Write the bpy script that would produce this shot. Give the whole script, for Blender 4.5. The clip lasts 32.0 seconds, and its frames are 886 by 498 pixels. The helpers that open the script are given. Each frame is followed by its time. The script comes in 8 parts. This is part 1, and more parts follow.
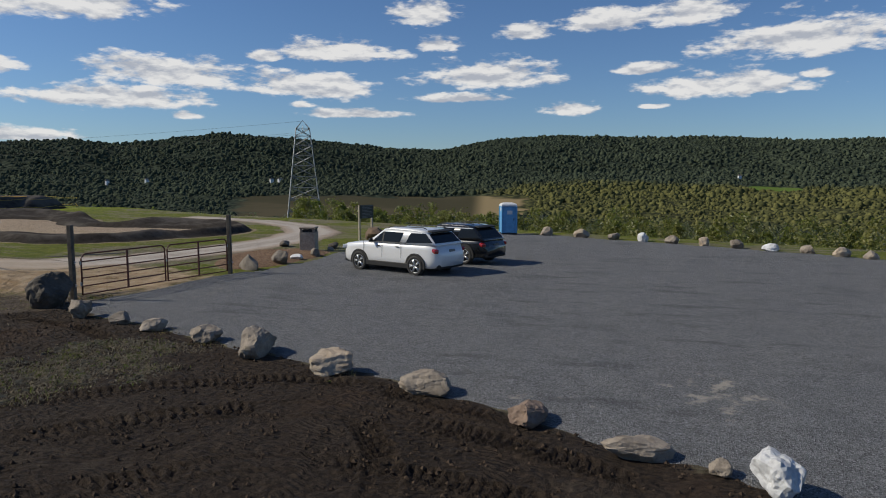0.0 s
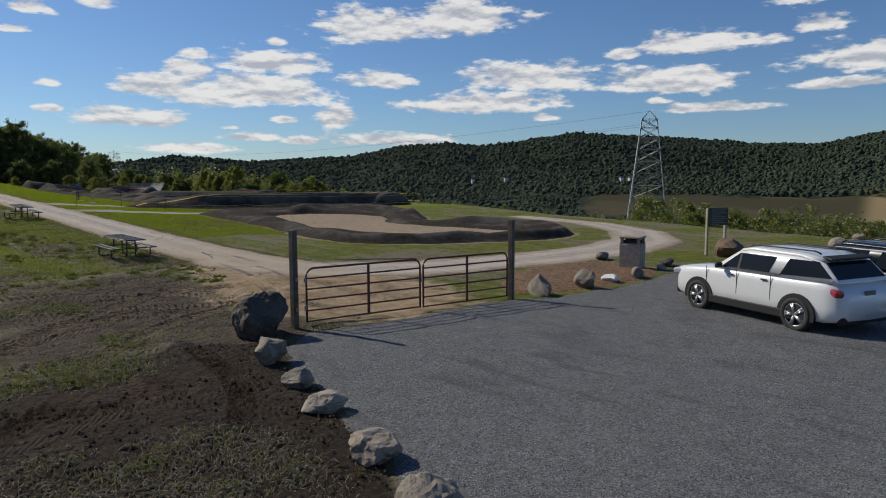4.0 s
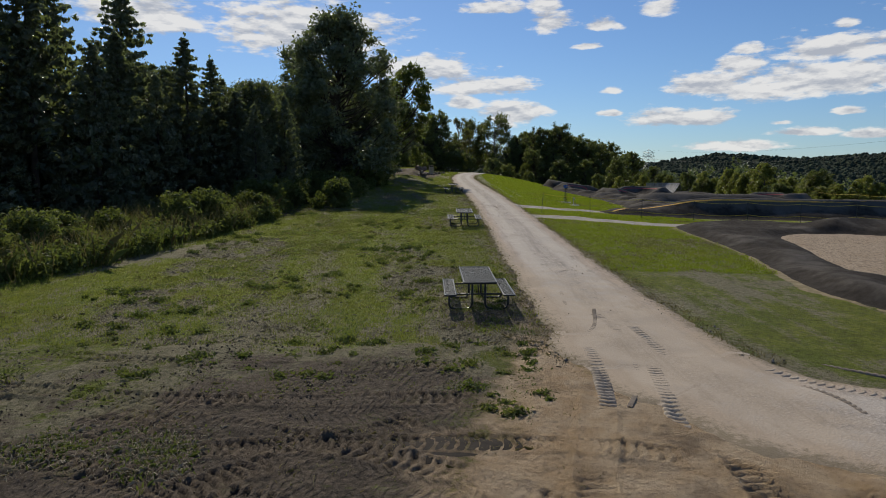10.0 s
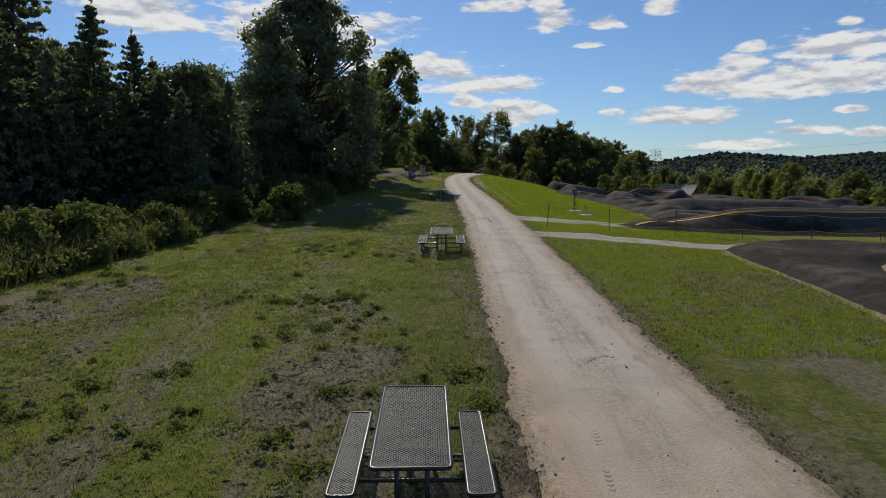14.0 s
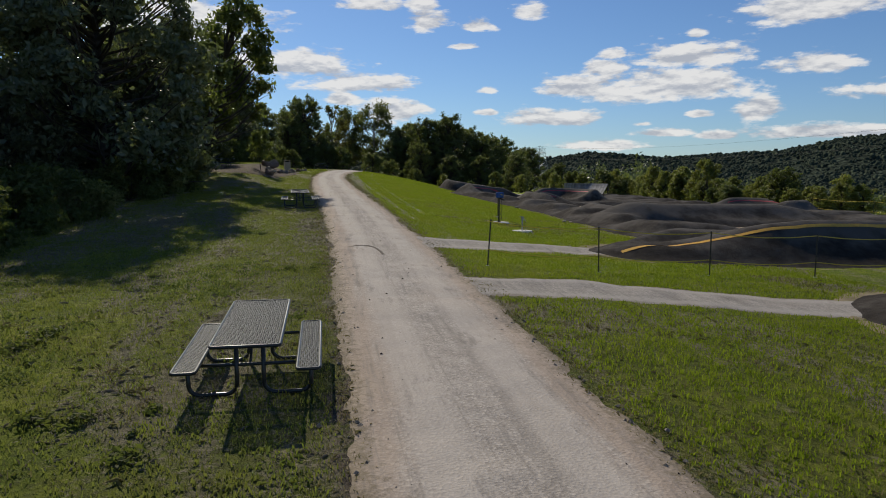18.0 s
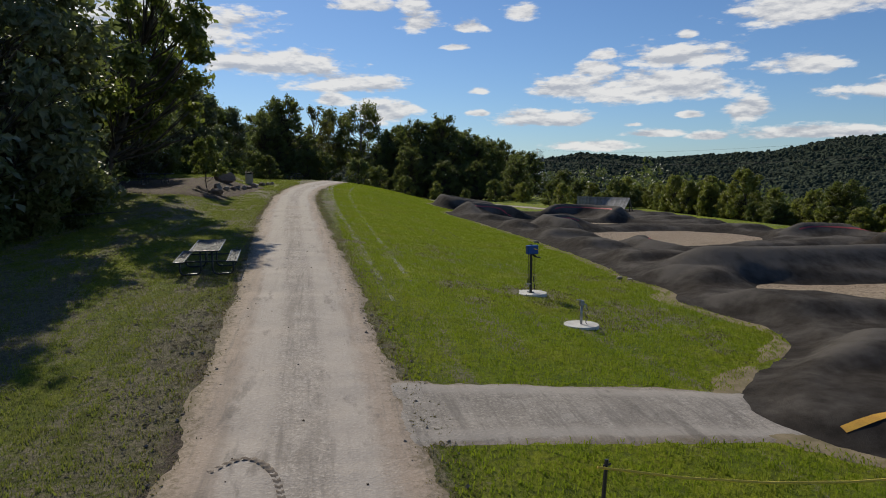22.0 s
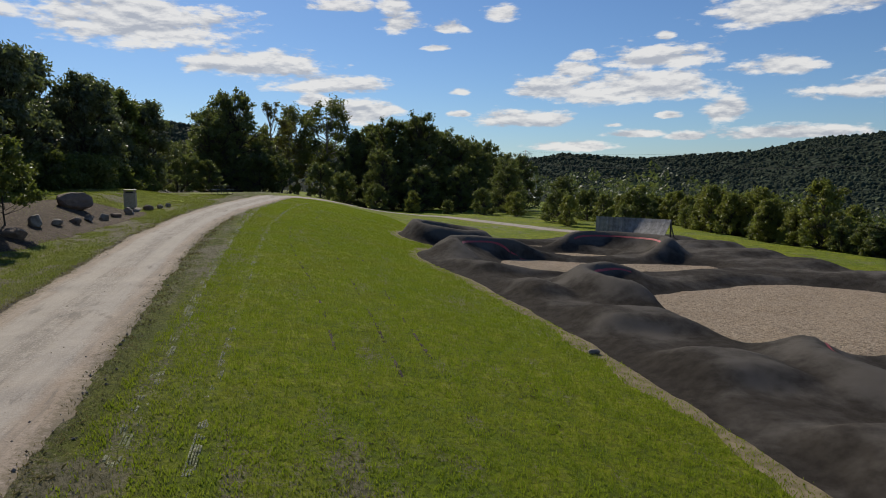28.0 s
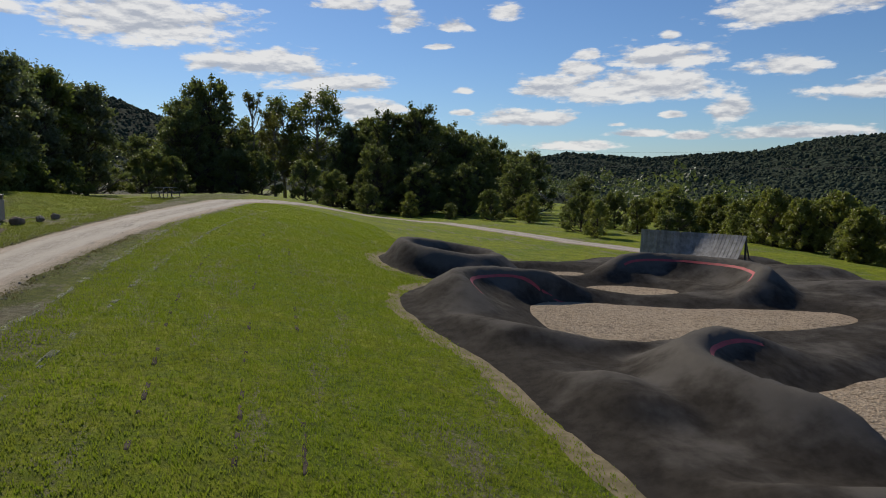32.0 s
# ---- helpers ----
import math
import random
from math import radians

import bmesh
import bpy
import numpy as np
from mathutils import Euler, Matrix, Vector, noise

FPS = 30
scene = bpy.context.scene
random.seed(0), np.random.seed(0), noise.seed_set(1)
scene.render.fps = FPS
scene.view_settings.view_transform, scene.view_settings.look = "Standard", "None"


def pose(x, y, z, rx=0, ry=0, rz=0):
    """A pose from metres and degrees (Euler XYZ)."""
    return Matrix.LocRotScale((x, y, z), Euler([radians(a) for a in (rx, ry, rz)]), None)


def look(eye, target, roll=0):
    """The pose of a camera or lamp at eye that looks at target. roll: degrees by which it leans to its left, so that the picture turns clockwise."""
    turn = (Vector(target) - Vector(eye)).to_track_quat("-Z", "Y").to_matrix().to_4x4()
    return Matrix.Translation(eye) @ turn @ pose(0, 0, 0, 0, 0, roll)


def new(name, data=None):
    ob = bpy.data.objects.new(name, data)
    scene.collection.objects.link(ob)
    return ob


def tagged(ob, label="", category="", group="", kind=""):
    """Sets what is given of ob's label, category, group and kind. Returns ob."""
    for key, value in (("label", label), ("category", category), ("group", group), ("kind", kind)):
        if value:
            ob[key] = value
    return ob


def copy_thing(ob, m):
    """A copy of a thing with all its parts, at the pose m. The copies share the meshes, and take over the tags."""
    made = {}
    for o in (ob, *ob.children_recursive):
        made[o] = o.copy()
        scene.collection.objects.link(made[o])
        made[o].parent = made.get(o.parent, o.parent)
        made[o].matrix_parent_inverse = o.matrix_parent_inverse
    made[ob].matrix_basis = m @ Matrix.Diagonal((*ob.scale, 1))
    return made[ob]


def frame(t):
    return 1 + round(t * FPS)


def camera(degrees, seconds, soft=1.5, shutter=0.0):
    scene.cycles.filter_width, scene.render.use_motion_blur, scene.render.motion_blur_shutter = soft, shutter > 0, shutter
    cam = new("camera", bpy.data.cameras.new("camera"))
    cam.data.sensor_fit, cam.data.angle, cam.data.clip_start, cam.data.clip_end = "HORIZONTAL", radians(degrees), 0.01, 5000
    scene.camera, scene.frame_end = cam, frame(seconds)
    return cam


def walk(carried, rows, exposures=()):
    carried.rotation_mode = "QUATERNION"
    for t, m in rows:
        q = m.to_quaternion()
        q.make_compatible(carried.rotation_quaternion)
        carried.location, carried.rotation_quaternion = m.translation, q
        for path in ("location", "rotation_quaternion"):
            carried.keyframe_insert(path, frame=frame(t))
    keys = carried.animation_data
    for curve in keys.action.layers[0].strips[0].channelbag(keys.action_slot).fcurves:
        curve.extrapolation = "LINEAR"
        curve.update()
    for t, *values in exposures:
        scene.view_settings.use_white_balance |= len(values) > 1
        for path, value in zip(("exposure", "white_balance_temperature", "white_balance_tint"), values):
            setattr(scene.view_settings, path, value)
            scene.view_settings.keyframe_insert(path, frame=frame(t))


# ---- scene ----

# ---- camera and walk ----
cam = camera(66.76, 32.0, 1.0)
PATH = [
    (0.0, pose(-15.357, -12.267, 3.652, 84.047, 0.033, -72.712)),
    (0.5, pose(-14.460, -12.013, 3.606, 84.038, 0.026, -71.239)),
    (1.0, pose(-13.583, -11.721, 3.570, 84.023, 0.021, -68.658)),
    (1.5, pose(-12.694, -11.457, 3.535, 84.011, 0.025, -65.396)),
    (2.0, pose(-11.702, -11.130, 3.503, 84.002, 0.046, -61.799)),
    (2.5, pose(-10.700, -10.721, 3.501, 83.973, 0.089, -57.331)),
    (3.0, pose(-9.661, -10.225, 3.476, 83.956, 0.146, -52.837)),
    (3.5, pose(-8.611, -9.659, 3.452, 83.967, 0.196, -48.263)),
    (5.5, pose(-4.706, -7.078, 3.479, 83.984, 0.076, -29.739)),
    (6.0, pose(-3.816, -6.234, 3.490, 83.960, 0.028, -25.190)),
    (6.5, pose(-2.964, -5.269, 3.499, 83.934, -0.001, -20.579)),
    (7.0, pose(-2.311, -4.231, 3.505, 83.923, -0.013, -16.538)),
    (7.5, pose(-1.586, -3.188, 3.502, 83.934, -0.018, -11.578)),
    (8.0, pose(-0.915, -2.151, 3.506, 83.974, -0.023, -6.466)),
    (8.5, pose(-0.402, -1.086, 3.501, 84.015, -0.029, -3.846)),
    (9.0, pose(0.000, 0.000, 3.518, 84.018, -0.030, -2.356)),
    (9.5, pose(0.364, 0.959, 3.575, 83.975, -0.023, -0.450)),
    (10.0, pose(0.734, 1.775, 3.641, 83.907, -0.012, 0.144)),
    (10.5, pose(0.984, 2.490, 3.731, 83.848, -0.000, 0.133)),
    (11.0, pose(1.130, 3.253, 3.868, 83.831, 0.007, -0.002)),
    (11.5, pose(1.171, 3.971, 3.919, 83.816, 0.011, -0.448)),
    (12.0, pose(1.266, 4.826, 3.912, 83.800, 0.014, -0.680)),
    (12.5, pose(1.477, 5.992, 3.901, 83.796, 0.018, -0.457)),
    (13.0, pose(1.732, 7.541, 3.926, 83.811, 0.025, 0.093)),
    (13.5, pose(1.876, 9.348, 3.964, 83.831, 0.038, 0.406)),
    (15.5, pose(2.166, 18.037, 3.893, 83.844, 0.118, -0.533)),
    (16.0, pose(2.335, 20.117, 3.886, 83.838, 0.081, -1.308)),
    (16.5, pose(2.410, 22.120, 3.870, 83.818, 0.033, -3.980)),
    (17.0, pose(2.422, 24.030, 3.846, 83.783, -0.020, -6.623)),
    (17.5, pose(2.568, 25.866, 3.846, 83.750, -0.068, -7.993)),
    (18.0, pose(2.682, 27.694, 3.826, 83.697, -0.105, -9.965)),
    (18.5, pose(2.847, 29.451, 3.816, 83.677, -0.134, -10.745)),
    (19.0, pose(3.057, 31.061, 3.872, 83.718, -0.150, -10.646)),
    (19.5, pose(3.316, 32.664, 4.078, 83.767, -0.144, -10.619)),
    (20.0, pose(3.499, 34.133, 4.286, 83.803, -0.124, -10.729)),
    (20.5, pose(3.765, 35.657, 4.492, 83.792, -0.104, -10.734)),
    (21.0, pose(4.102, 37.182, 4.702, 83.758, -0.086, -10.609)),
    (21.5, pose(4.381, 38.651, 4.887, 83.747, -0.057, -10.593)),
    (22.0, pose(4.672, 40.107, 5.078, 83.760, -0.020, -10.656)),
    (22.5, pose(5.028, 41.578, 5.270, 83.784, 0.018, -10.517)),
    (23.0, pose(5.329, 43.054, 5.468, 83.809, 0.048, -10.514)),
    (23.5, pose(5.637, 44.420, 5.639, 83.844, 0.060, -10.466)),
    (24.0, pose(5.921, 45.870, 5.710, 83.842, 0.054, -11.526)),
    (24.5, pose(6.213, 47.274, 5.749, 83.820, 0.031, -11.968)),
    (25.0, pose(6.512, 48.695, 5.828, 83.808, 0.004, -12.174)),
    (25.5, pose(6.843, 50.204, 5.939, 83.804, -0.011, -12.201)),
    (27.5, pose(8.484, 57.312, 6.145, 83.819, 0.157, -12.174)),
    (28.0, pose(8.842, 58.944, 6.150, 83.823, 0.186, -12.217)),
    (28.5, pose(9.272, 60.755, 6.146, 83.852, 0.198, -12.403)),
    (29.0, pose(9.690, 62.407, 6.169, 83.854, 0.195, -12.338)),
    (29.5, pose(10.054, 63.875, 6.223, 83.810, 0.177, -12.266)),
    (30.0, pose(10.336, 65.282, 6.282, 83.741, 0.143, -12.067)),
    (30.5, pose(10.389, 66.695, 6.316, 83.689, 0.091, -12.036)),
    (31.0, pose(10.541, 68.249, 6.355, 83.677, 0.035, -12.188)),
    (31.5, pose(11.028, 69.819, 6.320, 83.684, -0.011, -12.121)),
    (32.0, pose(11.720, 71.466, 6.248, 83.722, -0.046, -11.957)),
]
walk(cam, PATH)

# ---- world, sun ----
SUN_AZ, SUN_EL = radians(-15.0), radians(37.0)      # from +y towards +x; height
sun_dir = Vector((math.sin(SUN_AZ) * math.cos(SUN_EL), math.cos(SUN_AZ) * math.cos(SUN_EL), math.sin(SUN_EL)))
sun = new("sun", bpy.data.lights.new("sun", "SUN"))
sun.data.energy, sun.data.angle, sun.data.color = 3.9, radians(0.55), (1.0, 0.92, 0.76)
sun.matrix_world = look(sun_dir * 100, (0, 0, 0))

world = bpy.data.worlds.new("sky")
scene.world = world
world.use_nodes = True
W = world.node_tree
W.nodes.clear()


def wn(kind, **values):
    n = W.nodes.new(kind)
    for key, value in values.items():
        n.inputs[int(key[1:])].default_value = value
    return n


def wm(op, a, b=0.0, c=0.0, clamp=False):
    n = W.nodes.new("ShaderNodeMath")
    n.operation, n.use_clamp = op, clamp
    for i, v in enumerate((a, b, c)):
        if isinstance(v, (int, float)):
            n.inputs[i].default_value = v
        else:
            W.links.new(v, n.inputs[i])
    return n.outputs[0]


def smooth01(v, lo, hi):
    n = W.nodes.new("ShaderNodeMapRange")
    n.interpolation_type = "SMOOTHSTEP"
    W.links.new(v, n.inputs[0])
    n.inputs[1].default_value, n.inputs[2].default_value = lo, hi
    return n.outputs[0]


sky = W.nodes.new("ShaderNodeTexSky")
sky.sky_type, sky.sun_disc = "NISHITA", False
sky.sun_elevation, sky.sun_rotation = SUN_EL, SUN_AZ
sky.altitude, sky.air_density, sky.dust_density, sky.ozone_density = 200, 1.0, 0.25, 2.5
coord = W.nodes.new("ShaderNodeTexCoord")
axes = W.nodes.new("ShaderNodeSeparateXYZ")
W.links.new(coord.outputs["Generated"], axes.inputs[0])
az = wm("MULTIPLY", wm("ARCTAN2", axes.outputs[0], axes.outputs[1]), 57.29578)
el = wm("MULTIPLY", wm("ARCSINE", axes.outputs[2]), 57.29578)
# cumulus: azimuth, height, half width, half thickness, in degrees
CLOUD_BANKS = (
    ((46.2, 6.2, 7.2, 1.03), (51.0, 8.3, 6.5, 1.29), (61.7, 7.6, 5.7, 1.18), (58.2, 9.8, 1.5, 0.5), (64.4, 10.4, 5.1, 1.02), (65.8, 5.4, 5.8, 0.41), (52.2, 5.0, 1.2, 0.35),
     (74.3, 6.7, 4.6, 0.44), (76.4, 8.5, 6.1, 1.19), (72.6, 11.0, 2.4, 0.63), (71.2, 13.5, 2.6, 1.11), (79.4, 11.9, 2.3, 0.85), (85.8, 12.6, 3.3, 1.12), (92.1, 12.9, 3.7, 1.14),
     (100.4, 10.4, 6.8, 1.62), (95.0, 7.3, 6.9, 1.05), (101.2, 7.7, 1.3, 0.51), (83.2, 5.7, 2.5, 0.58), (88.8, 8.7, 2.5, 0.5)),
    ((60.9, 6.1, 1.0, 0.33), (89.8, 5.8, 1.1, 0.23), (20.3, 7.1, 2.8, 1.0), (28.3, 7.2, 7.6, 1.6), (23.6, 8.6, 1.9, 0.69), (29.7, 9.3, 5.1, 1.14), (23.8, 9.7, 1.1, 0.56),
     (37.9, 12.3, 4.6, 1.5), (45.2, 12.9, 5.2, 1.58), (38.4, 8.2, 3.7, 0.88), (35.0, 5.0, 2.0, 0.93), (19.3, 4.7, 4.0, 0.9), (13.6, 5.2, 1.1, 0.28), (27.6, 3.4, 2.5, 0.37),
     (31.9, 3.1, 1.5, 0.35), (39.3, 3.2, 5.3, 0.59), (22.9, 2.5, 4.0, 0.5), (30.5, 4.8, 1.0, 0.3), (30.2, 10.9, 0.9, 0.47)),
    ((26.2, 4.1, 1.0, 0.2), (-11.4, 11.8, 7.8, 2.54), (-3.0, 9.0, 6.4, 1.28), (3.0, 7.6, 5.2, 1.02), (3.6, 13.7, 2.8, 0.76), (8.3, 13.8, 1.5, 0.61), (8.9, 12.4, 2.3, 0.96),
     (12.7, 12.1, 1.9, 0.58), (11.8, 10.5, 1.2, 0.3), (17.1, 13.2, 1.5, 0.84), (1.7, 6.2, 1.9, 0.6), (6.1, 5.6, 3.2, 0.63), (13.7, 7.0, 0.8, 0.34), (-23.1, 12.3, 5.2, 1.81),
     (5.5, 5.3, 2.8, 1.1), (120.0, 9.0, 12.0, 2.0), (150.0, 14.0, 14.0, 3.0), (-60.0, 16.0, 14.0, 4.0)),
)


def puffs(scale, detail, shift, squash=3.2):
    """Fractal noise over the sky's directions."""
    n = W.nodes.new("ShaderNodeTexNoise")
    n.inputs["Scale"].default_value, n.inputs["Detail"].default_value, n.inputs["Roughness"].default_value = scale, detail, 0.56
    v = W.nodes.new("ShaderNodeVectorMath")
    v.operation = "MULTIPLY_ADD"
    v.inputs[1].default_value, v.inputs[2].default_value = (1.0, 1.0, squash), shift
    W.links.new(coord.outputs["Generated"], v.inputs[0])
    W.links.new(v.outputs[0], n.inputs["Vector"])
    return n.outputs[0]


big, big_up, fine = puffs(17.0, 8.0, (0, 0, 0)), puffs(17.0, 8.0, (0, 0.0, 0.022)), puffs(60.0, 6.0, (3, 1, 0))
near = None
for bank in CLOUD_BANKS:
    for a, e, ra, re in bank:
        dx = wm("MULTIPLY_ADD", az, 1 / ra, -a / ra)
        dy = wm("MULTIPLY_ADD", el, 1 / re, -(e - 0.25 * re) / re)
        dy = wm("MAXIMUM", wm("MULTIPLY", dy, 0.80), wm("MULTIPLY", dy, -1.5))      # flat bases
        d = wm("MULTIPLY_ADD", dx, dx, wm("MULTIPLY", dy, dy))
        near = d if near is None else wm("MINIMUM", near, d)
field = wm("MAXIMUM", wm("SUBTRACT", 1.0, wm("SQRT", near)), -0.7)
rough_ = wm("ADD", wm("MULTIPLY", wm("SUBTRACT", big, 0.5), 3.0), wm("MULTIPLY", wm("SUBTRACT", fine, 0.5), 1.3))
puff = wm("ADD", wm("ADD", wm("MULTIPLY", field, 1.35), 0.02), rough_)
cover = smooth01(puff, -0.08, 0.62)
lit = wm("ADD", wm("MULTIPLY", wm("SUBTRACT", big, big_up), 5.5), 0.66, clamp=True)
cloud_col = W.nodes.new("ShaderNodeMix")
cloud_col.data_type = "RGBA"
cloud_col.inputs["A"].default_value, cloud_col.inputs["B"].default_value = (7.4, 7.8, 8.7, 1), (13.6, 13.4, 13.1, 1)
W.links.new(lit, cloud_col.inputs["Factor"])
mixed = W.nodes.new("ShaderNodeMix")
mixed.data_type = "RGBA"
W.links.new(wm("MULTIPLY", cover, 0.93), mixed.inputs["Factor"])
tint = W.nodes.new("ShaderNodeMix")
tint.data_type, tint.blend_type = "RGBA", "MULTIPLY"
tint.inputs["Factor"].default_value = 1.0
tint.inputs["B"].default_value = (0.86, 1.10, 1.42, 1)
W.links.new(sky.outputs[0], tint.inputs["A"])
W.links.new(tint.outputs["Result"], mixed.inputs["A"])
W.links.new(cloud_col.outputs["Result"], mixed.inputs["B"])
back = W.nodes.new("ShaderNodeBackground")
back.inputs[1].default_value = 0.058
W.links.new(mixed.outputs["Result"], back.inputs[0])
out = W.nodes.new("ShaderNodeOutputWorld")
W.links.new(back.outputs[0], out.inputs[0])

# ---- materials ----
def shader(name):
    m = bpy.data.materials.new(name)
    m.use_nodes = True
    return m, m.node_tree, m.node_tree.nodes["Principled BSDF"]


def noise_of(nt, vec, scale, detail=5.0, rough=0.6):
    n = nt.nodes.new("ShaderNodeTexNoise")
    n.inputs["Scale"].default_value, n.inputs["Detail"].default_value, n.inputs["Roughness"].default_value = scale, detail, rough
    nt.links.new(vec, n.inputs["Vector"])
    return n.outputs[0]


def ramp(nt, v, lo, hi):
    n = nt.nodes.new("ShaderNodeMapRange")
    n.interpolation_type = "SMOOTHSTEP"
    nt.links.new(v, n.inputs[0])
    n.inputs[1].default_value, n.inputs[2].default_value = lo, hi
    return n.outputs[0]


def mathn(nt, op, a, b=0.0):
    n = nt.nodes.new("ShaderNodeMath")
    n.operation = op
    for i, v in enumerate((a, b)):
        if isinstance(v, (int, float)):
            n.inputs[i].default_value = v
        else:
            nt.links.new(v, n.inputs[i])
    return n.outputs[0]


def blend(nt, f, a, b):
    n = nt.nodes.new("ShaderNodeMix")
    n.data_type = "RGBA"
    for key, v in (("Factor", f), ("A", a), ("B", b)):
        if isinstance(v, (int, float)):
            n.inputs[key].default_value = v
        elif isinstance(v, tuple):
            n.inputs[key].default_value = (*v, 1)
        else:
            nt.links.new(v, n.inputs[key])
    return n.outputs["Result"]


def bumped(nt, bsdf, height, strength, distance):
    b = nt.nodes.new("ShaderNodeBump")
    b.inputs["Strength"].default_value, b.inputs["Distance"].default_value = strength, distance
    nt.links.new(height, b.inputs["Height"])
    nt.links.new(b.outputs[0], bsdf.inputs["Normal"])


def attr(nt, name):
    n = nt.nodes.new("ShaderNodeAttribute")
    n.attribute_name = name
    return n.outputs["Fac"]


def objco(nt, sx=1.0, sy=1.0, sz=1.0):
    c = nt.nodes.new("ShaderNodeTexCoord")
    if (sx, sy, sz) == (1.0, 1.0, 1.0):
        return c.outputs["Object"]
    v = nt.nodes.new("ShaderNodeVectorMath")
    v.operation = "MULTIPLY"
    v.inputs[1].default_value = (sx, sy, sz)
    nt.links.new(c.outputs["Object"], v.inputs[0])
    return v.outputs[0]


def voronoi(nt, vec, scale, feature="F1"):
    n = nt.nodes.new("ShaderNodeTexVoronoi")
    n.feature = feature
    n.inputs["Scale"].default_value = scale
    nt.links.new(vec, n.inputs["Vector"])
    return n


def plain(name, c1, c2, scale=6.0, rough=0.6, metal=0.0, bump=0.15, dist=0.01, fine=40.0, vary=0.0, coat=0.0, spec=0.5):
    """A surface of two tones with grain, wear and relief."""
    m, nt, b = shader(name)
    co = objco(nt)
    big, small = noise_of(nt, co, scale), noise_of(nt, co, fine, 6)
    col = blend(nt, ramp(nt, big, 0.35, 0.68), c1, c2)
    col = blend(nt, mathn(nt, "MULTIPLY", ramp(nt, small, 0.45, 0.75), 0.35), col, tuple(x * 0.6 for x in c2))
    if vary:
        info = nt.nodes.new("ShaderNodeObjectInfo")
        h = nt.nodes.new("ShaderNodeHueSaturation")
        nt.links.new(mathn(nt, "ADD", mathn(nt, "MULTIPLY", info.outputs["Random"], vary), 1 - vary / 2), h.inputs["Value"])
        nt.links.new(col, h.inputs["Color"])
        col = h.outputs[0]
    nt.links.new(col, b.inputs["Base Color"])
    nt.links.new(mathn(nt, "ADD", mathn(nt, "MULTIPLY", small, 0.25), rough - 0.12), b.inputs["Roughness"])
    b.inputs["Metallic"].default_value, b.inputs["Coat Weight"].default_value, b.inputs["Specular IOR Level"].default_value = metal, coat, spec
    bumped(nt, b, mathn(nt, "ADD", mathn(nt, "MULTIPLY", small, 0.5), big), bump, dist)
    return m


def leaf_mat(name, dark, light, accent, accent_part=0.1, through_light=0.42, gloss=0.5, green=0.55):
    """Leaves: each its own tone, lit from both sides."""
    m, nt, b = shader(name)
    geo = nt.nodes.new("ShaderNodeNewGeometry")
    rnd = geo.outputs["Random Per Island"]
    co = objco(nt)
    col = blend(nt, rnd, dark, light)
    col = blend(nt, mathn(nt, "MULTIPLY", ramp(nt, noise_of(nt, co, 0.5, 3), 0.62 - accent_part, 0.72), 0.55), col, accent)
    info = nt.nodes.new("ShaderNodeObjectInfo")
    h = nt.nodes.new("ShaderNodeHueSaturation")
    nt.links.new(mathn(nt, "ADD", mathn(nt, "MULTIPLY", info.outputs["Random"], 0.5), 0.75), h.inputs["Value"])
    nt.links.new(col, h.inputs["Color"])
    nt.links.new(h.outputs[0], b.inputs["Base Color"])
    b.inputs["Roughness"].default_value, b.inputs["Specular IOR Level"].default_value = 0.45 if gloss > 0.3 else 0.7, gloss
    t = nt.nodes.new("ShaderNodeBsdfTranslucent")
    lift = blend(nt, green, h.outputs[0], (0.20, 0.26, 0.03))
    nt.links.new(lift, t.inputs[0])
    mix = nt.nodes.new("ShaderNodeMixShader")
    mix.inputs[0].default_value = through_light
    nt.links.new(b.outputs[0], mix.inputs[1])
    nt.links.new(t.outputs[0], mix.inputs[2])
    nt.links.new(mix.outputs[0], nt.nodes["Material Output"].inputs[0])
    return m


def tyre_bands(nt, turn, slant, pitch):
    """Long bands where tyres rolled, and the slanting lugs pressed across them."""
    c = nt.nodes.new("ShaderNodeMapping")
    c.inputs["Rotation"].default_value = (0, 0, turn)
    nt.links.new(objco(nt), c.inputs["Vector"])
    warp = noise_of(nt, objco(nt), 0.16, 2)
    axes_ = nt.nodes.new("ShaderNodeSeparateXYZ")
    nt.links.new(c.outputs[0], axes_.inputs[0])
    v = mathn(nt, "ADD", axes_.outputs[1], mathn(nt, "MULTIPLY", warp, 5.0))
    join = nt.nodes.new("ShaderNodeCombineXYZ")
    nt.links.new(mathn(nt, "MULTIPLY", axes_.outputs[0], 0.10), join.inputs[0])
    nt.links.new(mathn(nt, "MULTIPLY", v, 1.5), join.inputs[1])
    band = ramp(nt, noise_of(nt, join.outputs[0], 1.0, 1.0), 0.52, 0.62)
    phase = mathn(nt, "ADD", axes_.outputs[0], mathn(nt, "MULTIPLY", v, slant))
    phase = mathn(nt, "ADD", phase, mathn(nt, "MULTIPLY", noise_of(nt, objco(nt), 2.2, 4), 0.30))
    return band, ramp(nt, mathn(nt, "SINE", mathn(nt, "MULTIPLY", phase, 6.2832 / pitch)), -0.5, 0.7)


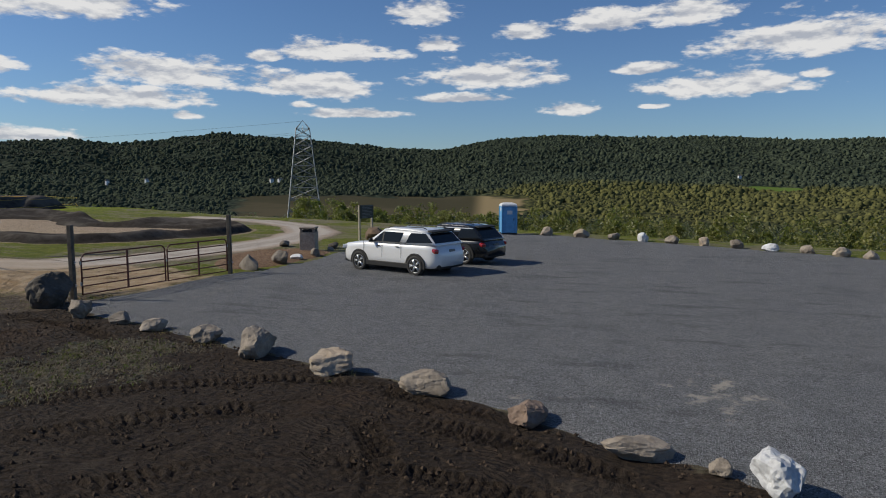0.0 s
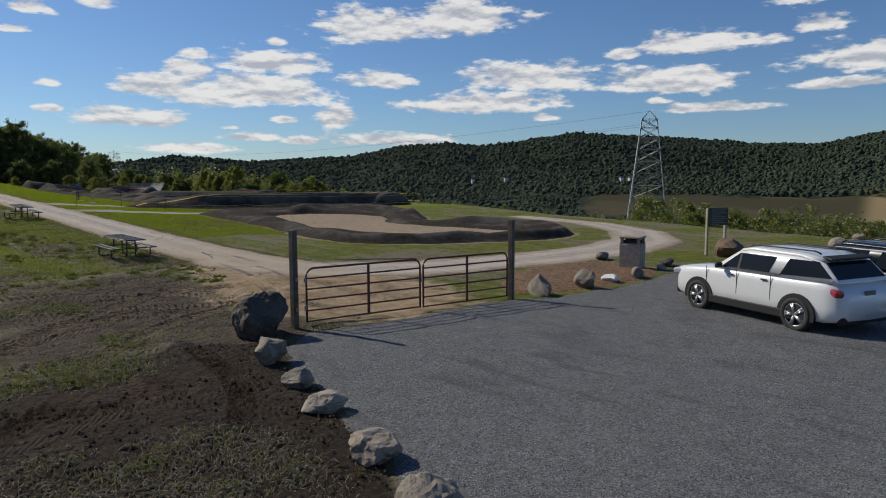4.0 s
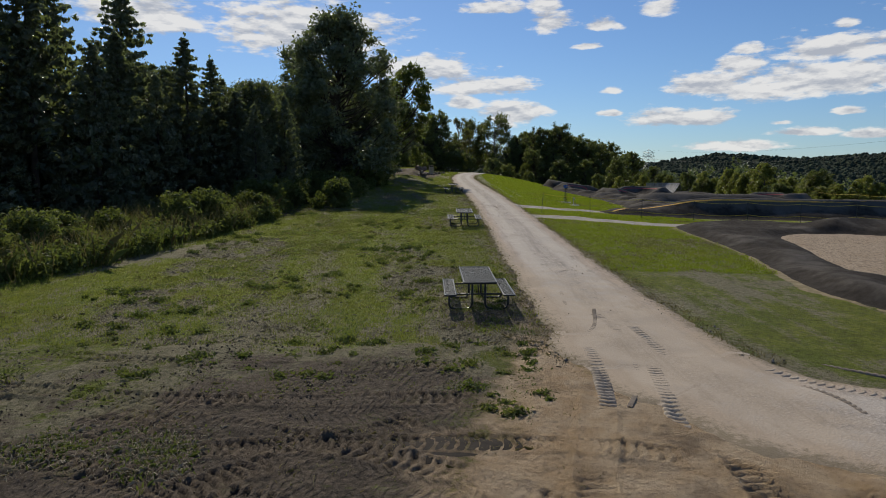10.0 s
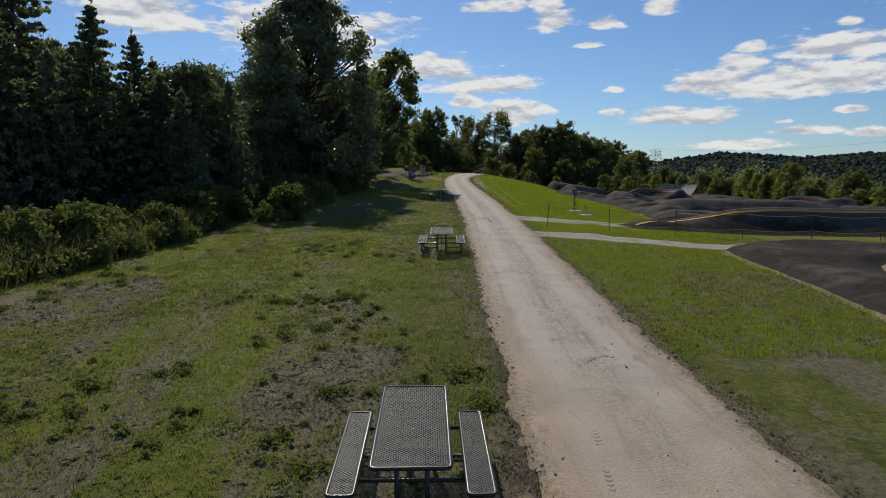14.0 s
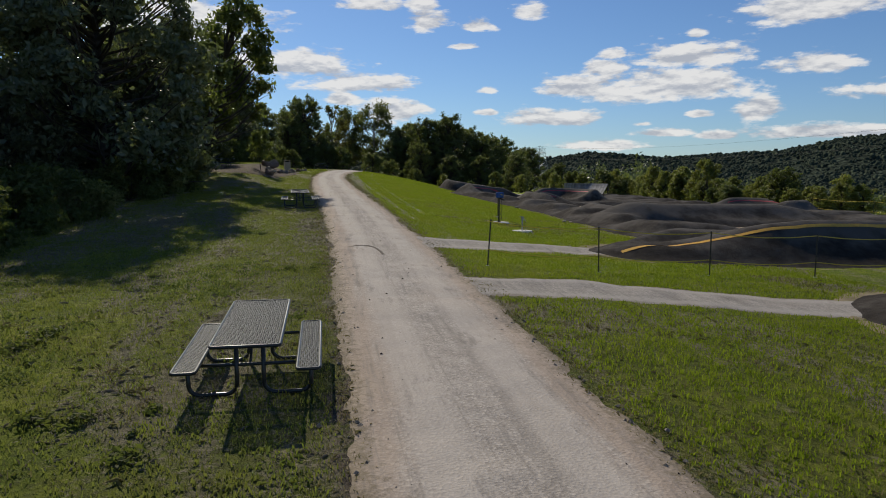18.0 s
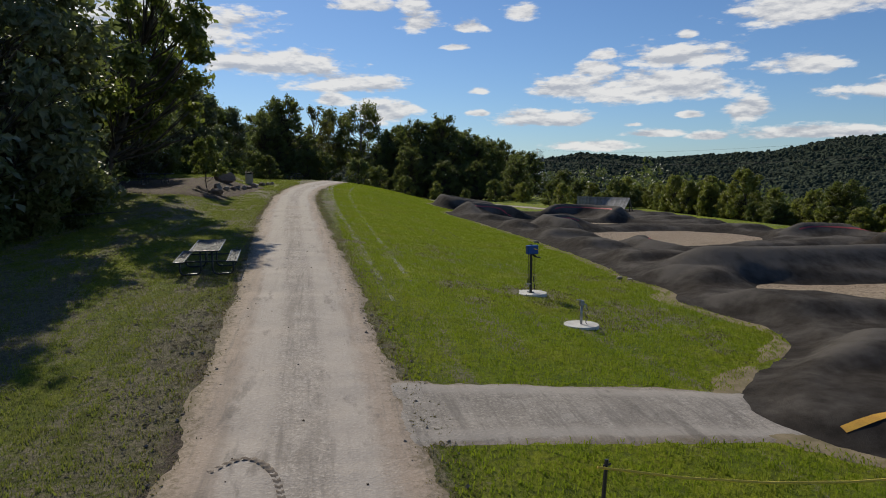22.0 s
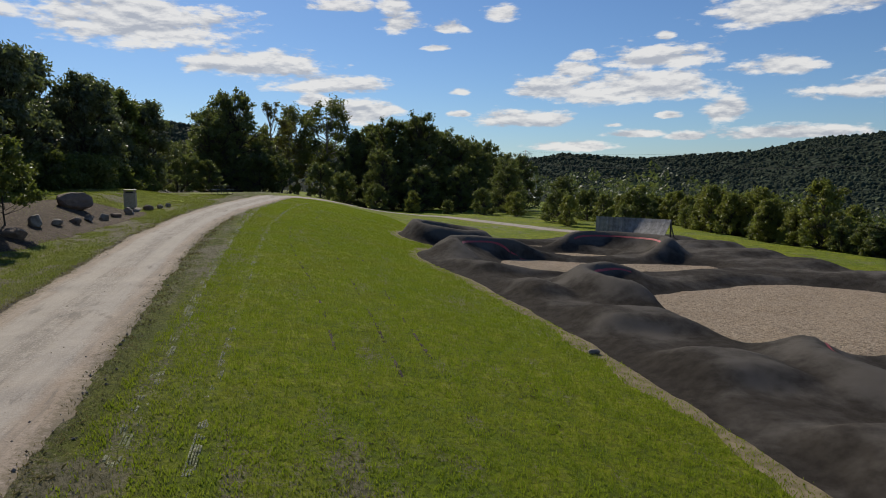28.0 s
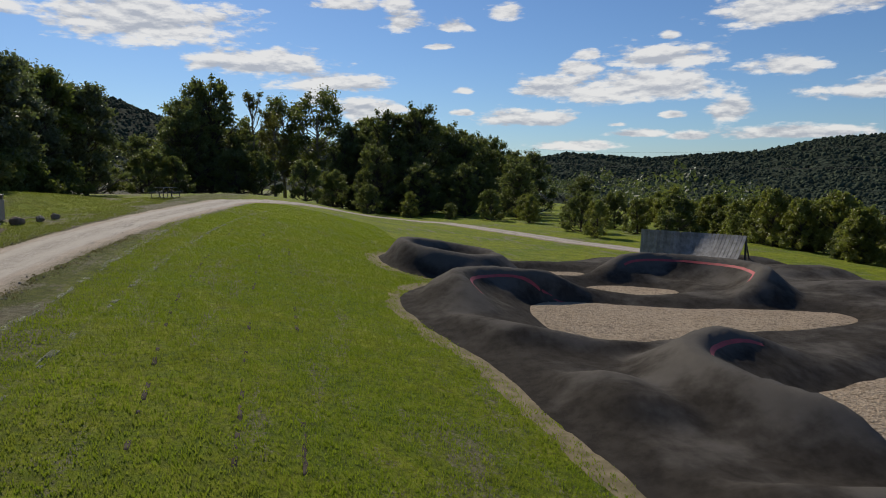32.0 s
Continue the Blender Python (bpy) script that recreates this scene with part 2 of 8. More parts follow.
def ground_mat():
    m, nt, b = shader("lawn_and_soil")
    co = objco(nt)
    streak = objco(nt, 1.0, 0.12, 1.0)
    n1, n2, n3 = noise_of(nt, co, 0.22, 5), noise_of(nt, co, 1.6, 6), noise_of(nt, co, 14.0, 6, 0.7)
    n4, st = noise_of(nt, co, 60.0, 4, 0.7), noise_of(nt, streak, 1.5, 5)
    lush, worn, soil, sand, wood, parched = (attr(nt, k) for k in ("lush", "worn", "soil", "sand", "wood", "dry"))
    grass = blend(nt, ramp(nt, n2, 0.3, 0.7), (0.084, 0.096, 0.016), (0.155, 0.164, 0.034))
    bright = blend(nt, ramp(nt, n2, 0.3, 0.7), (0.165, 0.215, 0.008), (0.290, 0.315, 0.015))
    bright = blend(nt, mathn(nt, "MULTIPLY", ramp(nt, n1, 0.42, 0.62), 0.55), bright, (0.115, 0.190, 0.007))
    grass = blend(nt, lush, grass, bright)
    straw = blend(nt, n3, (0.150, 0.128, 0.082), (0.33, 0.285, 0.205))
    dry = mathn(nt, "ADD", mathn(nt, "MULTIPLY", worn, 0.55), mathn(nt, "MULTIPLY", mathn(nt, "SUBTRACT", st, 0.5), 2.0))
    dry = mathn(nt, "ADD", dry, mathn(nt, "MULTIPLY", mathn(nt, "SUBTRACT", n1, 0.5), 1.5))
    dry = mathn(nt, "ADD", dry, mathn(nt, "MULTIPLY", mathn(nt, "SUBTRACT", n3, 0.5), 1.6))
    dry = mathn(nt, "ADD", dry, mathn(nt, "MULTIPLY", mathn(nt, "SUBTRACT", n2, 0.5), 0.9))
    dry = mathn(nt, "ADD", dry, mathn(nt, "MULTIPLY", parched, 0.85))
    grass = blend(nt, mathn(nt, "MULTIPLY", ramp(nt, dry, 0.12, 0.55), 0.88), grass, straw)
    thin = mathn(nt, "SUBTRACT", 1.0, mathn(nt, "MULTIPLY", lush, 0.55))
    grass = blend(nt, mathn(nt, "MULTIPLY", ramp(nt, n4, 0.48, 0.70), mathn(nt, "MULTIPLY", thin, 0.6)), grass, (0.026, 0.038, 0.009))
    n6 = noise_of(nt, co, 5.0, 6, 0.72)
    grass = blend(nt, mathn(nt, "MULTIPLY", ramp(nt, n6, 0.50, 0.68), mathn(nt, "MULTIPLY", thin, 0.5)), grass, (0.050, 0.066, 0.014))
    tuft = voronoi(nt, co, 8.0)
    grass = blend(nt, mathn(nt, "MULTIPLY", ramp(nt, mathn(nt, "ADD", tuft.outputs["Distance"], mathn(nt, "MULTIPLY", n4, 0.5)), 0.66, 1.0), 0.38), grass, (0.050, 0.048, 0.018))
    earth = blend(nt, ramp(nt, n3, 0.35, 0.7), (0.062, 0.049, 0.036), (0.165, 0.128, 0.095))
    earth = blend(nt, mathn(nt, "MULTIPLY", ramp(nt, noise_of(nt, co, 33.0, 4, 0.7), 0.55, 0.72), 0.55), earth, (0.27, 0.225, 0.165))
    earth = blend(nt, mathn(nt, "MULTIPLY", ramp(nt, noise_of(nt, objco(nt, 0.7, 1.3, 1.0), 0.9, 6, 0.7), 0.50, 0.64), 0.7), earth, (0.048, 0.038, 0.028))
    crest = attr(nt, "crest")
    earth = blend(nt, mathn(nt, "MULTIPLY", ramp(nt, crest, 0.1, 1.0), 0.6), earth, (0.21, 0.165, 0.12))
    e = mathn(nt, "ADD", worn, mathn(nt, "MULTIPLY", mathn(nt, "SUBTRACT", n2, 0.5), 1.5))
    e = mathn(nt, "ADD", e, mathn(nt, "MULTIPLY", mathn(nt, "SUBTRACT", n3, 0.5), 0.9))
    col = blend(nt, ramp(nt, e, 0.52, 0.85), grass, earth)
    black = blend(nt, ramp(nt, n3, 0.35, 0.72), (0.028, 0.021, 0.016), (0.070, 0.050, 0.035))
    black = blend(nt, mathn(nt, "MULTIPLY", ramp(nt, n1, 0.52, 0.68), 0.35), black, (0.105, 0.062, 0.036))
    black = blend(nt, mathn(nt, "MULTIPLY", ramp(nt, noise_of(nt, objco(nt, 1.0, 0.45, 1.0), 1.1, 6, 0.7), 0.54, 0.70), 0.5), black, (0.095, 0.075, 0.056))
    s = mathn(nt, "ADD", soil, mathn(nt, "MULTIPLY", mathn(nt, "SUBTRACT", n2, 0.5), 0.9))
    col = blend(nt, ramp(nt, s, 0.42, 0.62), col, black)
    sandy = blend(nt, ramp(nt, n2, 0.3, 0.7), (0.40, 0.275, 0.155), (0.50, 0.385, 0.26))
    sandy = blend(nt, mathn(nt, "MULTIPLY", ramp(nt, n3, 0.5, 0.72), 0.6), sandy, (0.20, 0.15, 0.105))
    sandy = blend(nt, mathn(nt, "MULTIPLY", ramp(nt, noise_of(nt, co, 0.7, 6, 0.7), 0.5, 0.66), 0.65), sandy, (0.16, 0.118, 0.08))
    s2 = mathn(nt, "ADD", sand, mathn(nt, "MULTIPLY", mathn(nt, "SUBTRACT", n2, 0.5), 0.8))
    col = blend(nt, ramp(nt, s2, 0.4, 0.68), col, sandy)
    litter = blend(nt, n3, (0.035, 0.030, 0.018), (0.075, 0.062, 0.035))
    col = blend(nt, wood, col, litter)
    nt.links.new(col, b.inputs["Base Color"])
    b.inputs["Roughness"].default_value, b.inputs["Specular IOR Level"].default_value = 0.95, 0.15
    h = mathn(nt, "ADD", mathn(nt, "MULTIPLY", n3, 1.0), mathn(nt, "MULTIPLY", n4, 0.7))
    clods = voronoi(nt, co, 7.0)
    bare = ramp(nt, mathn(nt, "ADD", mathn(nt, "ADD", worn, mathn(nt, "MULTIPLY", sand, -0.25)), mathn(nt, "MULTIPLY", soil, 0.5)), 0.40, 0.8)
    treads = None
    for turn, slant, pitch in ((0.10, 0.5, 0.15), (-0.22, -0.6, 0.13), (0.45, 0.35, 0.17)):
        band, rib = tyre_bands(nt, turn, slant, pitch)
        one = mathn(nt, "MULTIPLY", band, rib)
        treads = one if treads is None else mathn(nt, "MAXIMUM", treads, one)
    treads = mathn(nt, "MULTIPLY", mathn(nt, "MULTIPLY", treads, bare), 0.7)
    lumps = mathn(nt, "MULTIPLY", mathn(nt, "SUBTRACT", 1.0, clods.outputs["Distance"]), mathn(nt, "MULTIPLY", mathn(nt, "ADD", soil, worn), 0.7))
    bumped(nt, b, mathn(nt, "ADD", mathn(nt, "ADD", h, lumps), treads), 1.0, 0.07)
    return m


def gravel_mat(name, c1, c2, c3, stone=38.0, across=False, bump=0.6):
    """Crushed stone: grains, dusty patches, wheel lines where the strip has an 'across' value."""
    m, nt, b = shader(name)
    co = objco(nt)
    grain = voronoi(nt, co, stone)
    sep = nt.nodes.new("ShaderNodeSeparateColor")
    nt.links.new(grain.outputs["Color"], sep.inputs[0])
    n1, n2, n3 = noise_of(nt, co, 0.35, 5), noise_of(nt, co, 2.4, 6), noise_of(nt, co, 22.0, 6, 0.75)
    col = blend(nt, ramp(nt, n2, 0.3, 0.72), c1, c2)
    loose = 0.3 if across else 1.0
    col = blend(nt, mathn(nt, "MULTIPLY", ramp(nt, sep.outputs[0], 0.35, 1.0), loose), col, tuple(x * 0.42 for x in c1))
    col = blend(nt, mathn(nt, "MULTIPLY", ramp(nt, sep.outputs[1], 0.72, 0.98), 0.7 * loose), col, tuple(min(1, x * 1.9) for x in c2))
    col = blend(nt, mathn(nt, "MULTIPLY", ramp(nt, n3, 0.48, 0.72), 0.7), col, tuple(min(1, x * 1.5) for x in c2))
    n5 = noise_of(nt, co, 9.0, 5, 0.75)
    col = blend(nt, mathn(nt, "MULTIPLY", ramp(nt, n5, 0.52, 0.72), 0.55), col, tuple(x * 0.55 for x in c1))
    patch = ramp(nt, n1, 0.54, 0.70)
    if across:
        a = attr(nt, "across")
        streak = noise_of(nt, objco(nt, 1.0, 0.05, 1.0), 2.6, 5)
        edge = ramp(nt, mathn(nt, "ADD", mathn(nt, "ABSOLUTE", a), mathn(nt, "MULTIPLY", mathn(nt, "SUBTRACT", streak, 0.5), 0.9)), 0.45, 0.85)
        col = blend(nt, mathn(nt, "MULTIPLY", edge, 0.6), col, c3)
        col = blend(nt, mathn(nt, "MULTIPLY", ramp(nt, streak, 0.52, 0.66), 0.45), col, tuple(x * 0.72 for x in c1))
        col = blend(nt, mathn(nt, "MULTIPLY", patch, 0.25), col, c3)
        drag = noise_of(nt, objco(nt, 1.0, 0.035, 1.0), 9.0, 4, 0.7)
        col = blend(nt, mathn(nt, "MULTIPLY", ramp(nt, drag, 0.50, 0.68), 0.5), col, tuple(x * 0.62 for x in c1))
        lane = ramp(nt, mathn(nt, "ADD", mathn(nt, "ABSOLUTE", mathn(nt, "SUBTRACT", mathn(nt, "ABSOLUTE", a), 0.42)), mathn(nt, "MULTIPLY", mathn(nt, "SUBTRACT", n2, 0.5), 0.35)), 0.26, 0.10)
        col = blend(nt, mathn(nt, "MULTIPLY", lane, 0.6), col, tuple(min(1, x * 1.12) for x in c2))
        gouge = noise_of(nt, objco(nt, 1.0, 0.3, 1.0), 1.9, 6, 0.7)
        col = blend(nt, mathn(nt, "MULTIPLY", ramp(nt, gouge, 0.57, 0.68), 0.55), col, tuple(x * 0.5 for x in c1))
        sandy = mathn(nt, "ADD", attr(nt, "sandy"), mathn(nt, "MULTIPLY", mathn(nt, "SUBTRACT", n2, 0.5), 1.1))
        col = blend(nt, mathn(nt, "MULTIPLY", ramp(nt, sandy, 0.35, 0.95), 0.62), col, (0.35, 0.275, 0.195))
        rim = mathn(nt, "ADD", mathn(nt, "ABSOLUTE", a), mathn(nt, "MULTIPLY", mathn(nt, "SUBTRACT", n5, 0.5), 0.9))
        col = blend(nt, mathn(nt, "MULTIPLY", ramp(nt, rim, 0.78, 1.02), 0.8), col, (0.17, 0.135, 0.085))
    else:
        col = blend(nt, mathn(nt, "MULTIPLY", patch, 0.45), col, c3)
        scuff = noise_of(nt, objco(nt, 0.9, 0.22, 1.0), 1.3, 6, 0.65)
        col = blend(nt, mathn(nt, "MULTIPLY", ramp(nt, scuff, 0.54, 0.66), 0.5), col, tuple(x * 0.75 for x in c3))
        dusty = attr(nt, "dust")
        col = blend(nt, ramp(nt, mathn(nt, "ADD", dusty, mathn(nt, "MULTIPLY", mathn(nt, "SUBTRACT", n2, 0.5), 2.2)), 0.62, 0.95), col, (0.36, 0.33, 0.28))
    nt.links.new(col, b.inputs["Base Color"])
    b.inputs["Roughness"].default_value, b.inputs["Specular IOR Level"].default_value = 0.9, 0.25
    bumped(nt, b, mathn(nt, "ADD", mathn(nt, "MULTIPLY", grain.outputs["Distance"], 1.0), n3), bump, 0.012 if across else 0.03)
    return m


def asphalt_mat():
    m, nt, b = shader("rolled_asphalt")
    co = objco(nt)
    n1, n2, n3 = noise_of(nt, co, 0.5, 6), noise_of(nt, co, 3.0, 6), noise_of(nt, co, 70.0, 4, 0.7)
    col = blend(nt, ramp(nt, n2, 0.3, 0.7), (0.031, 0.0262, 0.0222), (0.054, 0.0465, 0.0395))
    crown = attr(nt, "crown")
    dust = mathn(nt, "MULTIPLY", ramp(nt, mathn(nt, "ADD", n1, mathn(nt, "MULTIPLY", crown, 0.25)), 0.52, 0.78), 0.6)
    col = blend(nt, dust, col, (0.155, 0.140, 0.125))
    col = blend(nt, mathn(nt, "MULTIPLY", ramp(nt, n3, 0.5, 0.8), 0.35), col, (0.066, 0.061, 0.056))
    nt.links.new(col, b.inputs["Base Color"])
    b.inputs["Roughness"].default_value, b.inputs["Specular IOR Level"].default_value = 0.95, 0.05
    bumped(nt, b, mathn(nt, "ADD", n3, mathn(nt, "MULTIPLY", n2, 0.6)), 0.9, 0.02)
    return m


def chip_mat(name, c1, c2, c3):
    m, nt, b = shader(name)
    co = objco(nt)
    cell = voronoi(nt, objco(nt, 1.0, 1.7, 1.0), 11.0)
    sep = nt.nodes.new("ShaderNodeSeparateColor")
    nt.links.new(cell.outputs["Color"], sep.inputs[0])
    n1, n2 = noise_of(nt, co, 0.6, 5), noise_of(nt, co, 30.0, 5, 0.7)
    col = blend(nt, sep.outputs[0], c1, c2)
    col = blend(nt, mathn(nt, "MULTIPLY", ramp(nt, n1, 0.5, 0.7), 0.35), col, c3)
    col = blend(nt, mathn(nt, "MULTIPLY", ramp(nt, n2, 0.46, 0.66), 0.75), col, tuple(x * 0.34 for x in c1))
    col = blend(nt, mathn(nt, "MULTIPLY", ramp(nt, sep.outputs[1], 0.66, 0.9), 0.8), col, tuple(x * 0.45 for x in c1))
    nt.links.new(col, b.inputs["Base Color"])
    b.inputs["Roughness"].default_value, b.inputs["Specular IOR Level"].default_value = 0.92, 0.2
    bumped(nt, b, mathn(nt, "ADD", cell.outputs["Distance"], mathn(nt, "MULTIPLY", n2, 0.7)), 0.9, 0.05)
    return m


def forest_mat(name, crowns=False):
    """Far woods: many-toned crowns, lighter stands, open fields; sunlit and cloud-shaded bands painted in."""
    m, nt, b = shader(name)
    co = objco(nt)
    n1, n2, n3 = noise_of(nt, co, 0.004, 5), noise_of(nt, co, 0.03, 5), noise_of(nt, co, 0.35, 4, 0.7)
    if crowns:
        geo = nt.nodes.new("ShaderNodeNewGeometry")
        tone = geo.outputs["Random Per Island"]
    else:
        tone = n3
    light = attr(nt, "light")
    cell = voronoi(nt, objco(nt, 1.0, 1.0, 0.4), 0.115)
    sep = nt.nodes.new("ShaderNodeSeparateColor")
    nt.links.new(cell.outputs["Color"], sep.inputs[0])
    tone = mathn(nt, "ADD", mathn(nt, "MULTIPLY", sep.outputs[0], 0.75), mathn(nt, "MULTIPLY", tone, 0.25))
    col = blend(nt, tone, (0.024, 0.033, 0.024), (0.070, 0.086, 0.056))
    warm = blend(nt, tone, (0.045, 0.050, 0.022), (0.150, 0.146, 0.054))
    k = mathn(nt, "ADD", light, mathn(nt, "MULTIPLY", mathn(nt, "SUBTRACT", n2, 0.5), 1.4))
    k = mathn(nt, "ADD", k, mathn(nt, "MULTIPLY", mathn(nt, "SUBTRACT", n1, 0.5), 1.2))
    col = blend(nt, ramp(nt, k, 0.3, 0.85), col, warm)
    if not crowns:
        # shade between crowns, painted near black towards the cell edges
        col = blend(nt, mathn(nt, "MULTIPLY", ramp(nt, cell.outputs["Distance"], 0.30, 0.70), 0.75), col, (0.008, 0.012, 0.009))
        field = attr(nt, "field")
        meadow = blend(nt, ramp(nt, n1, 0.42, 0.55), (0.080, 0.068, 0.040), (0.055, 0.050, 0.028))
        meadow = blend(nt, attr(nt, "tan"), meadow, (0.24, 0.185, 0.10))
        meadow = blend(nt, attr(nt, "green"), meadow, (0.10, 0.15, 0.03))
        col = blend(nt, ramp(nt, field, 0.45, 0.55), col, meadow)
    nt.links.new(col, b.inputs["Base Color"])
    b.inputs["Roughness"].default_value, b.inputs["Specular IOR Level"].default_value = 1.0, 0.05
    return m


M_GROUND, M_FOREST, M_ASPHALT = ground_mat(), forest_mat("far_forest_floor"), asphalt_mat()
M_CROWNS = forest_mat("far_forest_crowns", True)
M_ROAD = gravel_mat("packed_gravel_road", (0.295, 0.257, 0.220), (0.40, 0.352, 0.305), (0.36, 0.265, 0.19), 30.0, across=True, bump=0.45)
M_LOT = gravel_mat("grey_crushed_stone", (0.136, 0.138, 0.143), (0.186, 0.188, 0.193), (0.085, 0.087, 0.091), 55.0, bump=0.9)
M_PATH = gravel_mat("grey_gravel_path", (0.235, 0.208, 0.180), (0.325, 0.292, 0.255), (0.25, 0.195, 0.14), 30.0, across=True, bump=0.5)
M_CHIPS = chip_mat("pale_wood_chips", (0.33, 0.245, 0.165), (0.50, 0.395, 0.285), (0.29, 0.20, 0.11))
M_MULCH = chip_mat("brown_wood_mulch", (0.075, 0.048, 0.032), (0.145, 0.10, 0.07), (0.08, 0.055, 0.035))
M_MULCHRED = chip_mat("red_brown_wood_mulch", (0.17, 0.10, 0.058), (0.30, 0.195, 0.12), (0.12, 0.075, 0.045))
M_STONE = plain("limestone", (0.31, 0.262, 0.210), (0.155, 0.128, 0.10), 2.2, 0.85, bump=0.7, dist=0.05, fine=24, vary=0.5)
M_DARKSTONE = plain("dark_fieldstone", (0.105, 0.088, 0.07), (0.045, 0.038, 0.031), 2.5, 0.85, bump=0.7, dist=0.05, fine=24, vary=0.3)
M_GREYSTONE = plain("grey_fieldstone", (0.22, 0.19, 0.155), (0.125, 0.105, 0.085), 2.2, 0.85, bump=0.7, dist=0.05, fine=24, vary=0.25)
M_WHITESTONE = plain("white_quarry_stone", (0.62, 0.63, 0.64), (0.42, 0.42, 0.43), 2.0, 0.8, bump=0.5, dist=0.04, fine=20)
M_POST = plain("weathered_timber", (0.14, 0.118, 0.092), (0.075, 0.062, 0.048), 5.0, 0.85, bump=0.4, dist=0.01, fine=55)
M_RUST = plain("brown_painted_steel", (0.135, 0.042, 0.030), (0.080, 0.027, 0.020), 9.0, 0.62, bump=0.1, dist=0.004)
M_COAT = plain("black_coated_steel", (0.022, 0.025, 0.024), (0.014, 0.016, 0.016), 12.0, 0.32, bump=0.05, dist=0.002)
M_MESHTOP = plain("grey_coated_mesh", (0.115, 0.122, 0.122), (0.085, 0.09, 0.09), 12.0, 0.62, bump=0.03, dist=0.002, spec=0.3)
M_GALV = plain("galvanised_steel", (0.42, 0.43, 0.44), (0.30, 0.31, 0.32), 8.0, 0.5, metal=0.85, bump=0.08, dist=0.002)
M_CONC = plain("pale_concrete", (0.60, 0.58, 0.54), (0.47, 0.45, 0.41), 4.0, 0.85, bump=0.3, dist=0.006)
M_AGG = plain("brown_exposed_aggregate", (0.46, 0.385, 0.30), (0.33, 0.27, 0.21), 10.0, 0.9, bump=0.8, dist=0.012, fine=45)
M_TAN = plain("tan_moulded_lid", (0.33, 0.27, 0.21), (0.26, 0.21, 0.165), 6.0, 0.6, bump=0.1, dist=0.003)
M_BLUE = plain("blue_plastic", (0.13, 0.38, 0.66), (0.10, 0.31, 0.56), 3.0, 0.45, bump=0.1, dist=0.004)
M_BLUEBOX = plain("blue_powder_coat", (0.012, 0.085, 0.33), (0.010, 0.065, 0.26), 8.0, 0.35, bump=0.05, dist=0.002)
M_WHITEP = plain("white_plastic", (0.72, 0.73, 0.74), (0.60, 0.61, 0.62), 5.0, 0.45, bump=0.05, dist=0.002)
M_YELLOW = plain("yellow_rope", (0.80, 0.58, 0.08), (0.68, 0.47, 0.06), 20.0, 0.7, bump=0.2, dist=0.002)
M_ORANGE = plain("orange_edge_paint", (0.78, 0.42, 0.05), (0.66, 0.34, 0.05), 5.0, 0.7, bump=0.2, dist=0.003)
M_RED = plain("faded_red_paint", (0.42, 0.055, 0.065), (0.30, 0.045, 0.05), 4.0, 0.75, bump=0.2, dist=0.003)
M_SLAT = plain("silvered_boards", (0.36, 0.335, 0.31), (0.21, 0.195, 0.18), 3.0, 0.75, bump=0.3, dist=0.006, fine=50, vary=0.4)
M_BARK = plain("bark", (0.085, 0.070, 0.055), (0.045, 0.036, 0.028), 5.0, 0.95, bump=0.8, dist=0.03, fine=28)
M_PALEBARK = plain("pale_bark", (0.26, 0.235, 0.20), (0.13, 0.115, 0.095), 5.0, 0.95, bump=0.8, dist=0.03, fine=28)
M_CARPAINT = plain("silver_white_car_paint", (0.74, 0.75, 0.76), (0.71, 0.72, 0.735), 1.0, 0.3, metal=0.05, bump=0.0, dist=0.001, fine=200, coat=1.0)
M_CARBLACK = plain("black_car_paint", (0.010, 0.011, 0.013), (0.012, 0.013, 0.015), 1.0, 0.25, metal=0.2, bump=0.0, dist=0.001, fine=200, coat=1.0)
M_CARTRIM = plain("black_car_plastic", (0.018, 0.018, 0.019), (0.013, 0.013, 0.014), 10.0, 0.6, bump=0.1, dist=0.002)
M_GLASS = plain("tinted_car_glass", (0.010, 0.012, 0.014), (0.012, 0.014, 0.016), 1.0, 0.14, bump=0.0, dist=0.001, coat=0.0, spec=0.25)
M_TYRE = plain("tyre_rubber", (0.022, 0.022, 0.022), (0.032, 0.031, 0.030), 10.0, 0.85, bump=0.2, dist=0.004)
M_RIM = plain("alloy_rim", (0.55, 0.56, 0.57), (0.45, 0.46, 0.47), 6.0, 0.35, metal=0.9, bump=0.0)
M_TAIL = plain("red_lamp_lens", (0.30, 0.012, 0.014), (0.24, 0.010, 0.012), 6.0, 0.2, bump=0.0, coat=1.0)
M_LAMP = plain("clear_lamp_lens", (0.55, 0.57, 0.60), (0.42, 0.44, 0.47), 6.0, 0.15, bump=0.0, coat=1.0)
M_BOARD = plain("dark_green_board", (0.016, 0.022, 0.018), (0.012, 0.017, 0.014), 5.0, 0.5, bump=0.05)
M_GREYBAR = plain("grey_lettering", (0.17, 0.18, 0.18), (0.13, 0.14, 0.14), 9.0, 0.6, bump=0.0)
M_EARTH = plain("heaped_earth", (0.17, 0.115, 0.075), (0.10, 0.068, 0.045), 3.0, 0.95, bump=0.8, dist=0.05)
M_LEAF_DARK = leaf_mat("dark_leaves", (0.100, 0.116, 0.072), (0.185, 0.200, 0.112), (0.15, 0.14, 0.06), 0.1, 0.36)
M_LEAF_MID = leaf_mat("mid_leaves", (0.075, 0.098, 0.030), (0.150, 0.172, 0.045), (0.19, 0.16, 0.04), 0.14, 0.5)
